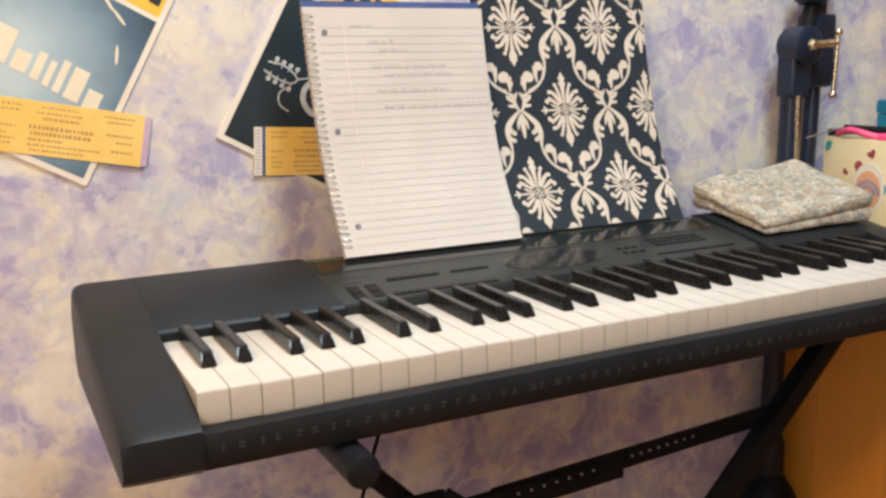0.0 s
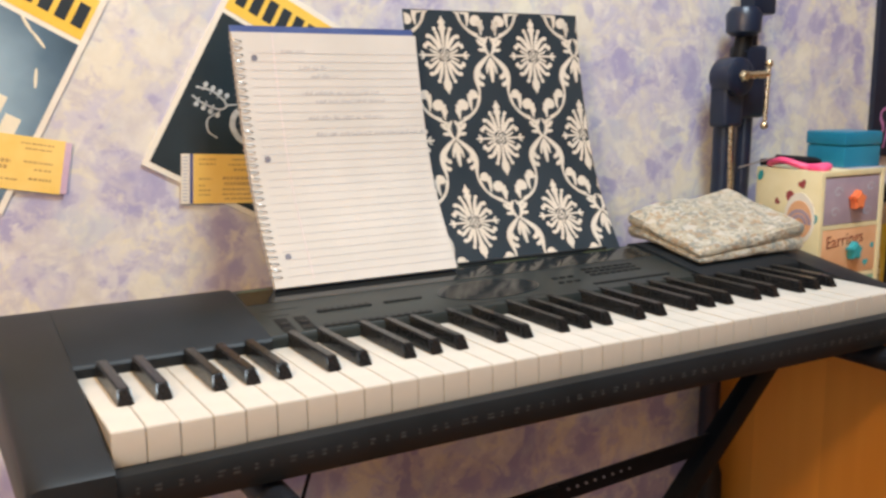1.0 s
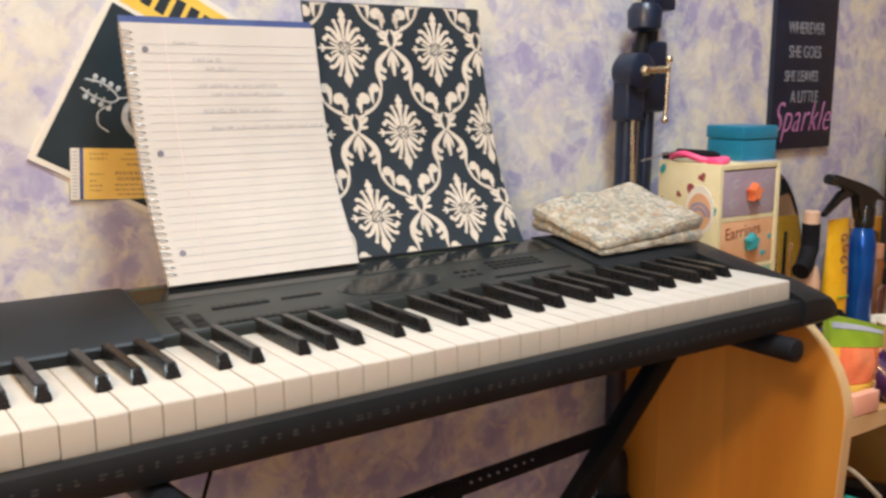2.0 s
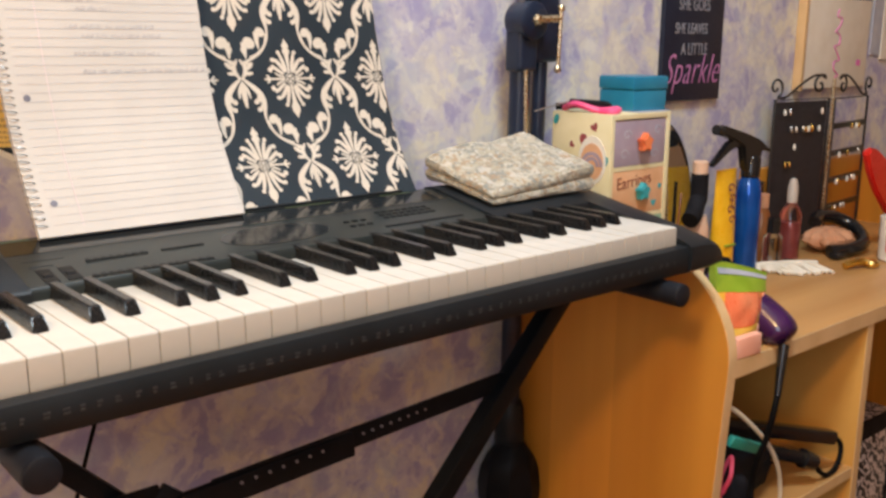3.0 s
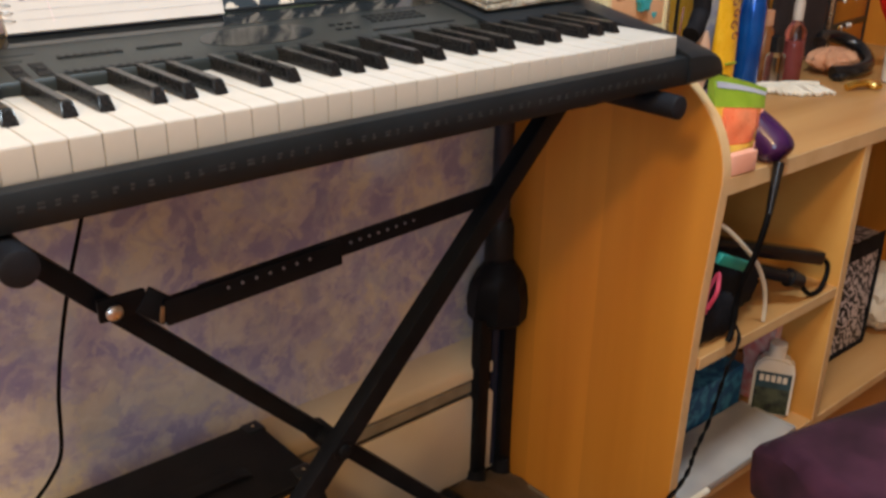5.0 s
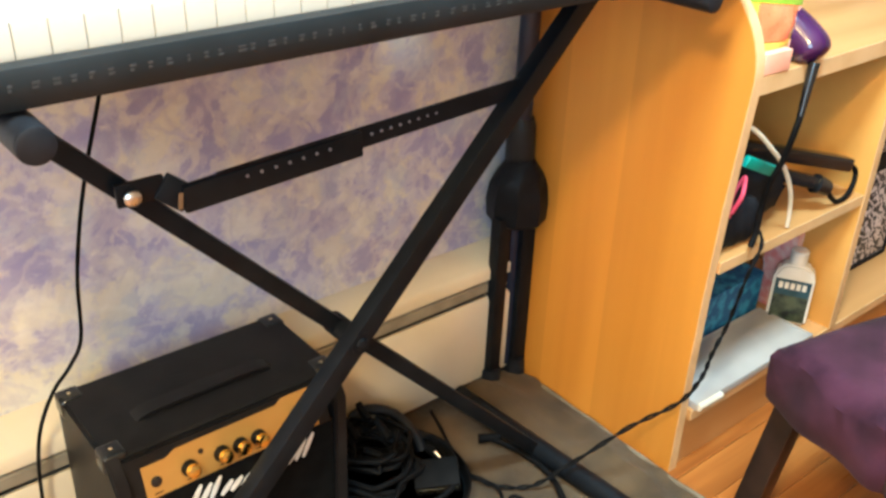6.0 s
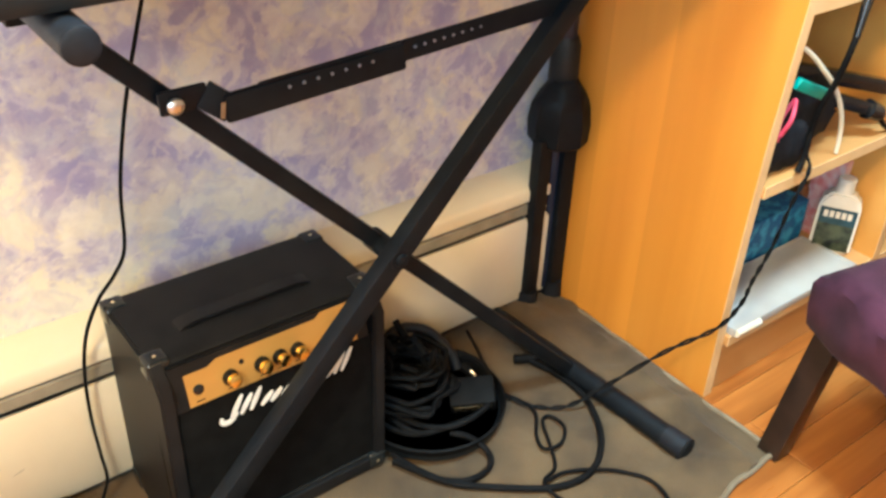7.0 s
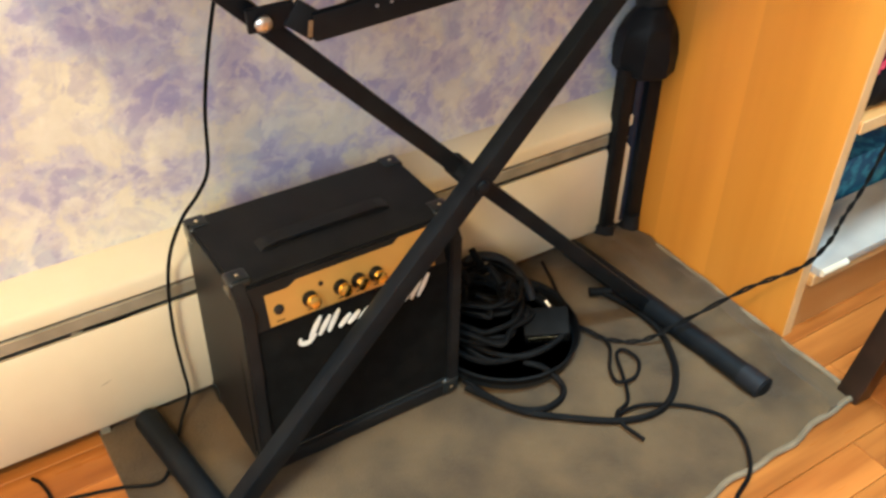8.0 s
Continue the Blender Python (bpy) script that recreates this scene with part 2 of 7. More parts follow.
NIGHT_PRINT = night_material()
TEAL_PRINT = surface("dark_teal_print", (0.014, 0.026, 0.034), (0.022, 0.038, 0.048), 12, 0.4, 0.0)
CREAM_PRINT = surface("cream_print", (0.74, 0.70, 0.55), (0.80, 0.76, 0.62), 40, 0.5, 0)
CHALK = surface("chalk_print", (0.42, 0.46, 0.47), (0.58, 0.62, 0.62), 200, 0.6, 0)
AMP_TOLEX = surface("amp_vinyl", (0.0045, 0.0048, 0.0058), (0.0085, 0.0085, 0.0095), 30, 0.46, 0.5, fine=1300, dist=0.0006, spec=0.25)
AMP_GRILLE = surface("amp_cloth", (0.003, 0.003, 0.003), (0.006, 0.006, 0.006), 60, 0.9, 0.5, fine=1600, dist=0.0006, spec=0.1)
AMP_GOLD = surface("brushed_gold", (0.50, 0.29, 0.075), (0.60, 0.37, 0.11), 12, 0.36, 0.05, 0.55, stretch=(0.2, 1, 1), fine=600)
GOLD_CAP = surface("gold_cap", (0.70, 0.48, 0.12), (0.80, 0.58, 0.20), 40, 0.18, 0.0, 1.0)
LOGO_WHITE = surface("logo_white", (0.72, 0.69, 0.64), (0.80, 0.78, 0.74), 40, 0.4)
PURPLE_VELVET = surface("purple_velvet", (0.020, 0.005, 0.013), (0.062, 0.018, 0.038), 13, 0.9, 0.3, fine=1200, sheen=0.06, detail=6, spec=0.2)
DARK_WOOD = surface("dark_wood", (0.014, 0.008, 0.006), (0.026, 0.014, 0.010), 30, 0.35, 0.05)

# ---- mesh helpers ----
BASE = {}


def thing(name, at, label, category, group="", kind=""):
    """An Empty at the thing's base, which its parts hang from."""
    ob = new(name)
    ob.location = at
    ob.empty_display_size = 0.05
    BASE[ob] = Vector(at)
    return tagged(ob, label, category, group, kind)


def finish(me, bm, smooth):
    bmesh.ops.recalc_face_normals(bm, faces=bm.faces[:])
    bm.to_mesh(me)
    bm.free()
    if smooth:
        me.shade_smooth()
        me.set_sharp_from_angle(angle=radians(38))


def part(name, bm, material, parent, label="", smooth=True):
    """Links a bmesh, given in the world's metres, as one mesh object under a thing or a part."""
    root = BASE[parent]
    bmesh.ops.translate(bm, verts=bm.verts[:], vec=-root)
    me = bpy.data.meshes.new(name)
    finish(me, bm, smooth)
    me.materials.append(material)
    ob = new(name, me)
    ob.parent = parent
    BASE[ob] = root
    return tagged(ob, label)


def single(name, bm, material, label, category, group="", kind="", smooth=True):
    """A thing of one mesh."""
    me = bpy.data.meshes.new(name)
    finish(me, bm, smooth)
    me.materials.append(material)
    ob = new(name, me)
    BASE[ob] = Vector((0, 0, 0))
    return tagged(ob, label, category, group, kind)


def box(x0, x1, y0, y1, z0, z1, bevel=0.0, seg=2, bm=None, turn=None):
    made = bmesh.new()
    bmesh.ops.create_cube(made, size=1.0, matrix=Matrix.Translation(((x0 + x1) / 2, (y0 + y1) / 2, (z0 + z1) / 2)) @ Matrix.Diagonal((x1 - x0, y1 - y0, z1 - z0, 1)))
    if bevel:
        bmesh.ops.bevel(made, geom=made.edges[:], offset=bevel, segments=seg, affect="EDGES", profile=0.6)
    if turn:
        made.transform(turn)
    return merge(bm, made)


def merge(bm, made):
    if bm is None:
        return made
    me = bpy.data.meshes.new("tmp")
    made.to_mesh(me)
    made.free()
    bm.from_mesh(me)
    bpy.data.meshes.remove(me)
    return bm


def rod(p, q, r0, r1=None, seg=16, bm=None):
    """A round bar between two points."""
    r1 = r0 if r1 is None else r1
    p, q = Vector(p), Vector(q)
    made = bmesh.new()
    m = Matrix.Translation((p + q) / 2) @ (q - p).to_track_quat("Z", "Y").to_matrix().to_4x4()
    bmesh.ops.create_cone(made, cap_ends=True, segments=seg, radius1=r0, radius2=r1, depth=(q - p).length, matrix=m)
    return merge(bm, made)


def bar(p, q, w, h, side=(0, 1, 0), bevel=0.002, bm=None):
    """A square bar from p to q; w across side, h the other way."""
    p, q = Vector(p), Vector(q)
    along = (q - p).normalized()
    s = Vector(side)
    s = (s - along * s.dot(along)).normalized()
    u = along.cross(s)
    m = Matrix((( *s, 0), (*u, 0), (*along, 0), (0, 0, 0, 1))).transposed()
    m.translation = (p + q) / 2
    L = (q - p).length
    return box(-w / 2, w / 2, -h / 2, h / 2, -L / 2, L / 2, bevel, 2, bm, m)


def lathe(at, rings, seg=24, bm=None, turn=None):
    """A turned shape: rings of (radius, height) above a point."""
    made = bmesh.new()
    loops = []
    for r, z in rings:
        loops.append([made.verts.new((r * math.cos(2 * math.pi * i / seg), r * math.sin(2 * math.pi * i / seg), z)) for i in range(seg)])
    for a, b in zip(loops, loops[1:]):
        for i in range(seg):
            made.faces.new((a[i], a[(i + 1) % seg], b[(i + 1) % seg], b[i]))
    made.faces.new(loops[0][::-1])
    made.faces.new(loops[-1])
    if turn:
        made.transform(turn)
    bmesh.ops.translate(made, verts=made.verts[:], vec=at)
    return merge(bm, made)


def smooth_line(points, steps=6):
    """A Catmull-Rom line through points."""
    pts = [Vector(p) for p in points]
    pts = [pts[0] * 2 - pts[1], *pts, pts[-1] * 2 - pts[-2]]
    out = []
    for a, b, c, d in zip(pts, pts[1:], pts[2:], pts[3:]):
        for i in range(steps):
            t = i / steps
            out.append(0.5 * (2 * b + (c - a) * t + (2 * a - 5 * b + 4 * c - d) * t * t + (3 * b - a - 3 * c + d) * t ** 3))
    return out + [pts[-2]]


def sweep(points, radius, seg=8, steps=6, bm=None, taper=None):
    """A round cord along a smooth line."""
    line = smooth_line(points, steps) if steps else [Vector(p) for p in points]
    made = bmesh.new()
    loops, up = [], Vector((0.13, 0.21, 0.97))
    for i, p in enumerate(line):
        d = (line[min(i + 1, len(line) - 1)] - line[max(i - 1, 0)]).normalized()
        up = (up - d * up.dot(d)).normalized()
        s = d.cross(up)
        r = radius if taper is None else radius * taper(i / (len(line) - 1))
        loops.append([made.verts.new(p + r * (math.cos(2 * math.pi * k / seg) * up + math.sin(2 * math.pi * k / seg) * s)) for k in range(seg)])
    for a, b in zip(loops, loops[1:]):
        for k in range(seg):
            made.faces.new((a[k], a[(k + 1) % seg], b[(k + 1) % seg], b[k]))
    made.faces.new(loops[0][::-1])
    made.faces.new(loops[-1])
    return merge(bm, made)


def prism(outline, place, depth, bm=None, bevel=0.0):
    """A flat outline of (u, v), thickened by depth; place(u, v, w) gives the world's point."""
    made = bmesh.new()
    f = [made.verts.new(place(u, v, 0.0)) for u, v in outline]
    b = [made.verts.new(place(u, v, depth)) for u, v in outline]
    made.faces.new(f)
    made.faces.new(b[::-1])
    k = len(f)
    for i in range(k):
        made.faces.new((f[i], b[i], b[(i + 1) % k], f[(i + 1) % k]))
    if bevel:
        bmesh.ops.recalc_face_normals(made, faces=made.faces[:])
        bmesh.ops.bevel(made, geom=made.edges[:], offset=bevel, segments=2, affect="EDGES")
    return merge(bm, made)


def letters(text, size, m, depth=0.0004, spread=1.0, shear=0.0, weight=0.0):
    """Words in the built-in font as a bmesh; m carries the text's plane into the world."""
    cu = bpy.data.curves.new("letters", "FONT")
    cu.body, cu.size, cu.extrude, cu.space_character, cu.shear, cu.resolution_u, cu.offset = text, size, depth, spread, shear, 4, weight
    ob = bpy.data.objects.new("letters", cu)
    scene.collection.objects.link(ob)
    bpy.context.view_layer.update()
    me = bpy.data.meshes.new_from_object(ob.evaluated_get(bpy.context.evaluated_depsgraph_get()))
    bm = bmesh.new()
    bm.from_mesh(me)
    bm.transform(m)
    bpy.data.objects.remove(ob)
    bpy.data.curves.remove(cu)
    bpy.data.meshes.remove(me)
    return bm


# ---- the room ----
WALL_Y, X0, X1, Y0, H = 0.37, -1.3, 2.9, -2.4, 2.42


def build_room():
    single("wall_north", box(X0, X1, WALL_Y, WALL_Y + 0.1, 0, H), WALLPAPER, "wall papered in sponged lilac and cream", "wall", kind="structure")
    single("wall_south", box(X0 - 0.1, X1 + 0.1, Y0 - 0.1, Y0, 0, H), PLAIN_WALL, "unseen plain wall behind, warm-toned for bounce", "wall", kind="structure")
    single("wall_east", box(X1, X1 + 0.1, Y0, WALL_Y + 0.1, 0, H), PLAIN_WALL, "unseen plain side wall, warm-toned for bounce", "wall", kind="structure")
    # the unseen west wall, with a window's opening added for the cool fill
    west = box(X0 - 0.1, X0, Y0, -2.0, 0, H)
    for b in ((-2.0, -1.0, 0, 0.9), (-2.0, -1.0, 2.1, H), (-1.0, WALL_Y + 0.1, 0, H)):
        box(X0 - 0.1, X0, b[0], b[1], b[2], b[3], bm=west)
    single("wall_west", west, PLAIN_WALL, "unseen plain wall with an opening added for daylight", "wall", kind="structure")
    single("ceiling", box(X0 - 0.1, X1 + 0.1, Y0 - 0.1, WALL_Y + 0.1, H, H + 0.08), CEILING, "white painted ceiling", "ceiling", kind="structure")
    single("subfloor", box(X0, X1, Y0, WALL_Y, -0.06, -0.016), DARK_WOOD, "dark subfloor under the boards", "floor", kind="structure")
    lamp = thing("ceiling_lamp", (0.48, -0.42, H), "round white flush ceiling lamp", "lamp")
    part("base_ring", lathe((0.48, -0.42, H - 0.03), [(0.24, 0), (0.25, 0.01), (0.25, 0.03)], 32), CHROME_WARM, lamp)
    # pendant fixture added out of view, where the warm fill light hangs
    pl = thing("added_pendant", (-0.85, -0.85, H), "small unseen brass pendant, added to carry the warm fill", "lamp")
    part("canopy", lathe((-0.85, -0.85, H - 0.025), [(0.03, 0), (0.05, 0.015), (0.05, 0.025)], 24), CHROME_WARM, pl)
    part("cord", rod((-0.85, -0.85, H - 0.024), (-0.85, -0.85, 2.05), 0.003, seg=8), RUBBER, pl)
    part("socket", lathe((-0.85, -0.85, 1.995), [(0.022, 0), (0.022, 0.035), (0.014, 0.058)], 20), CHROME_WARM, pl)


def build_heater():
    """The baseboard heater along the wall: lower cover, slot with fins, damper and sloped hood."""
    h = thing("baseboard_heater", (0.3, 0.34, 0.02), "cream enamelled baseboard heater along the papered wall", "heater")
    xa, xb = -1.2, 0.93
    part("front_cover", prism([(0.0, 0.028), (0.004, 0.022), (0.007, 0.024), (0.007, 0.172), (0.010, 0.178), (0.004, 0.180), (0.0, 0.172)], lambda u, v, w: Vector((xa + w, 0.314 + u, v)), xb - xa), HEATER, h, "dented cream front cover")
    part("scuff", prism([(0.0, 0.0), (0.006, 0.002), (0.014, 0.0045), (0.008, 0.0015)], lambda u, v, w: Vector((0.038 + u, 0.3138 - w, 0.095 + v)), 0.0004), HEATER_FIN, h, "small dark scuff")
    part("fin_pack", box(xa, xb, 0.33, 0.366, 0.06, 0.175), HEATER_DARK, h)
    part("damper", prism([(0.0, 0.188), (0.003, 0.186), (0.022, 0.196), (0.003, 0.2055), (0.0, 0.2035)], lambda u, v, w: Vector((xa + w, 0.318 + u, v)), xb - xa), HEATER_FIN, h, "grey metal damper strip")
    part("hood", prism([(0.0, 0.212), (0.003, 0.210), (0.046, 0.226), (0.052, 0.200), (0.054, 0.200), (0.054, 0.252), (0.050, 0.250), (0.006, 0.236), (0.0, 0.228)], lambda u, v, w: Vector((xa + w, 0.3155 + u, v)), xb - xa), HEATER, h, "sloped cream hood")
    part("back_plate", box(xa, xb, 0.3665, 0.3695, 0.0, 0.2), HEATER_DARK, h)
    for x in (-0.75, 0.03, 0.86):
        part("bracket", box(x - 0.006, x + 0.006, 0.322, 0.364, 0.0, 0.19), HEATER_FIN, h)


# ---- the keyboard ----
KEY, KZ = 0.0235, 0.80
XL, XR = -0.056, 0.926


def build_keyboard():
    kb = thing("digital_piano", (0.43, 0.13, 0.745), "black 61-key electronic keyboard lying on a black stand", "keyboard")
    # rear body with its sloping panel; (depth, height) sections drawn out along the width
    rear = [(0.1385, 0.762), (0.1385, 0.806), (0.142, 0.8105), (0.25, 0.8295), (0.268, 0.827), (0.28, 0.812), (0.282, 0.762), (0.27, 0.748), (0.20, 0.746)]
    part("rear_body", prism(rear, lambda u, v, w: Vector((-0.002 + w, u, v)), 0.852), KB_PANEL, kb)
    plain = [(0.1345, 0.79), (0.1345, 0.8085), (0.138, 0.8122), (0.25, 0.8322), (0.267, 0.8295), (0.262, 0.82), (0.15, 0.80)]
    part("speaker_cover", prism(plain, lambda u, v, w: Vector((-0.0016 + w, u, v)), 0.166, bevel=0.0005), KB_BLACK, kb, "plain matt black cover")
    part("speaker_cover", prism(plain, lambda u, v, w: Vector((0.682 + w, u, v)), 0.1655, bevel=0.0012), KB_BLACK, kb, "plain matt black cover")
    part("bottom_tray", box(-0.004, 0.852, -0.006, 0.27, 0.746, 0.762, 0.002), KB_BLACK, kb)
    rail = [(-0.016, 0.7475), (-0.0185, 0.752), (-0.019, 0.768), (-0.016, 0.7745), (-0.004, 0.7755), (-0.004, 0.7475)]
    part("front_rail", prism(rail, lambda u, v, w: Vector((-0.001 + w, u, v + (0.0038 * w / 0.848 if v > 0.76 else 0.0))), 0.848), KB_BLACK, kb)
    left = [(-0.012, 0.745), (-0.0205, 0.751), (-0.0225, 0.764), (-0.0205, 0.7785), (-0.0165, 0.7815), (0.0, 0.7870), (0.03, 0.794), (0.13, 0.8105), (0.25, 0.832), (0.268, 0.829), (0.283, 0.812), (0.285, 0.762), (0.27, 0.746)]
    # both ends are moulded round: the near one at its outer edge and back corner, the far one down outwards
    bm = bmesh.new()
    rings = []
    for x, drop, cut in ((XL, 0.0070, 0.020), (XL + 0.0012, 0.0040, 0.0135), (XL + 0.0035, 0.0016, 0.0080), (XL + 0.0075, 0.0004, 0.0035), (XL + 0.013, 0.0, 0.0008), (XL + 0.018, 0.0, 0.0), (-0.0016, 0.0, 0.0)):
        rings.append([bm.verts.new((x, u + (0.12 * cut if u < 0.1 else -cut * (1 if u > 0.2 else 0)), max(v - drop * min(1, max(0, (v - 0.75) / 0.03)), 0.745))) for u, v in left])
    for a, b in zip(rings, rings[1:]):
        for i in range(len(left)):
            bm.faces.new((a[i], a[(i + 1) % len(left)], b[(i + 1) % len(left)], b[i]))
    bm.faces.new(rings[0][::-1])
    bm.faces.new(rings[-1])
    bmesh.ops.recalc_face_normals(bm, faces=bm.faces[:])
    part("end_block", bm, KB_BLACK, kb)
    bm = bmesh.new()
    rings = []
    for k, (x, drop, cut) in enumerate(((0.8475, 0, 0), (0.866, 0.0, 0), (0.890, 0.002, 0.001), (0.908, 0.007, 0.003), (0.920, 0.016, 0.006), (0.926, 0.032, 0.010))):
        rings.append([bm.verts.new((x, u + (cut if u < 0.1 else -cut), max(v - drop * min(1, max(0, (v - 0.75) / 0.03)), 0.7455))) for u, v in left])
    for a, b in zip(rings, rings[1:]):
        for i in range(len(left)):
            bm.faces.new((a[i], a[(i + 1) % len(left)], b[(i + 1) % len(left)], b[i]))
    bm.faces.new(rings[0][::-1])
    bm.faces.new(rings[-1])
    part("end_block", bm, KB_BLACK, kb, "rounded end cap")
    # the panel's controls: the sloping plane carries them
    slope = Vector((0, 0.108, 0.019)).normalized()
    normal = Vector((0, -slope.z, slope.y))

    def panel(x, y, up=0.0):
        return Vector((x, y, 0.8105 + (y - 0.142) * 0.019 / 0.108)) + normal * up

    def plate(x0, x1, y0, y1, hgt, bm=None, skew=0.0):
        return prism([(x0, y0), (x1, y0), (x1 + skew, y1), (x0 + skew, y1)], lambda u, v, w: panel(u, v, w), hgt, bm)

    part("display", prism([(0.420 + 0.064 * math.cos(a) * (1 if abs(math.cos(a)) < 0.8 else 0.97), 0.181 + 0.024 * math.sin(a)) for a in [2 * math.pi * i / 28 for i in range(28)]], lambda u, v, w: panel(u, v, w - 0.0004), 0.0008), KB_GLOSS, kb, "glossy oval display lens")
    part("gloss_strip", plate(0.168, 0.679, 0.214, 0.246, 0.0003), KB_GLOSS, kb, "glossy strip below the music rest")
    for x in (0.186, 0.205):
        well = part("wheel_well", plate(x - 0.006, x + 0.006, 0.147, 0.176, 0.0005), KB_BUTTON, kb)
        wheel = bmesh.new()
        bmesh.ops.create_cone(wheel, cap_ends=True, segments=20, radius1=0.011, radius2=0.011, depth=0.007, matrix=Matrix.Translation(panel(x, 0.1615, -0.0095)) @ pose(0, 0, 0, 0, 90, 0))
        part("wheel", wheel, KB_BUTTON, well)
    button = bmesh.new()
    box(-0.0035, 0.0035, -0.0019, 0.0019, -0.001, 0.0010, 0.0005, 1, button)
    me = bpy.data.meshes.new("button")
    finish(me, button, True)
    me.materials.append(KB_BUTTON)
    spots = [(0.229 + 0.0072 * i, 0.181) for i in range(8)] + [(0.222 + 0.0076 * i, 0.147) for i in range(15)] + [(0.300 + 0.0072 * i, 0.182) for i in range(6)]
    spots += [(0.508 + 0.011 * (i % 3), 0.172 + 0.013 * (i // 3)) for i in range(6)]
    spots += [(0.560 + 0.0095 * (i % 8), 0.182 + 0.0085 * (i // 8)) for i in range(24)] + [(0.545 + 0.008 * i, 0.158) for i in range(14)]
    tilt = math.degrees(math.atan2(0.019, 0.108))
    for x, y in spots:
        b = new("button", me)
        b.parent = kb
        b.matrix_basis = Matrix.Translation(panel(x, y, 0.0) - BASE[kb]) @ pose(0, 0, 0, tilt, 0, 0)
    # printed rows: grey captions on the panel and small marks along the rail
    marks = bmesh.new()
    for i in range(15):
        plate(0.220 + 0.0076 * i, 0.224 + 0.0076 * i, 0.1515, 0.1528, 0.0003, marks)
    for i in range(8):
        plate(0.227 + 0.0072 * i, 0.231 + 0.0072 * i, 0.186, 0.1872, 0.0003, marks)
    for x0, x1, y in ((0.176, 0.212, 0.196), (0.36, 0.47, 0.150), (0.505, 0.66, 0.209), (0.178, 0.198, 0.183)):
        plate(x0, x1, y, y + 0.0012, 0.0003, marks)
    tagged(part("caption", marks, KB_PRINT, kb, "small unreadable grey captions"), kind="stuff")
    green = bmesh.new()
    for x0, x1 in ((0.171, 0.200), (0.40, 0.425), (0.47, 0.53), (0.60, 0.645)):
        plate(x0, x1, 0.2475, 0.2488, 0.0003, green)
    tagged(part("green_caption", green, GREEN_PRINT, kb), kind="stuff")
    rng = random.Random(4)
    front = bmesh.new()
    for i in range(62):
        x = 0.012 + 0.0132 * i + rng.uniform(-0.002, 0.002)
        w = rng.uniform(0.003, 0.007)
        for z in (0.7640, 0.7610):
            box(x, x + w * rng.uniform(0.5, 1), -0.0194, -0.0186, z, z + 0.0017, 0, 1, front)
    tagged(part("rail_caption", front, KB_PRINT, kb, "row of tiny unreadable grey captions"), kind="stuff")
    # the keys
    white = bmesh.new()
    prism([(0.0, 0.774), (-0.001, 0.7785), (0.0, 0.7992), (0.0012, 0.8), (0.150, 0.8), (0.150, 0.774)], lambda u, v, w: Vector((-0.01145 + w, u, v - 0.774)), 0.0229, white, bevel=0.0005)
    wm = bpy.data.meshes.new("white_key")
    finish(wm, white, True)
    wm.materials.append(KEY_WHITE)
    rng = random.Random(2)
    for i in range(36):
        k = new("white_key", wm)
        k.parent = kb
        k.location = Vector(((i + 0.5) * KEY, 0.0, 0.774 + rng.uniform(-0.0004, 0.0004))) - BASE[kb]
    black = bmesh.new()
    low = [(-0.0062, 0.0), (0.0062, 0.0), (0.0062, 0.1), (-0.0062, 0.1)]
    top = [(-0.0044, 0.0065), (0.0044, 0.0065), (0.0046, 0.1), (-0.0046, 0.1)]
    a = [black.verts.new((x, y, 0.0)) for x, y in low]
    b = [black.verts.new((x, y, 0.0125)) for x, y in top]
    black.faces.new(b)
    black.faces.new(a[::-1])
    for i in range(4):
        black.faces.new((a[i], a[(i + 1) % 4], b[(i + 1) % 4], b[i]))
    bmesh.ops.bevel(black, geom=black.edges[:], offset=0.0011, segments=2, affect="EDGES")
    km = bpy.data.meshes.new("black_key")
    finish(km, black, True)
    km.materials.append(KEY_BLACK)
    for octave in range(5):
        for j, off in ((1, -0.0022), (2, 0.0022), (4, -0.0026), (5, 0.0), (6, 0.0026)):
            k = new("black_key", km)
            k.parent = kb
            k.location = Vector(((octave * 7 + j) * KEY + off, 0.049, 0.7995 + rng.uniform(-0.0003, 0.0003))) - BASE[kb]


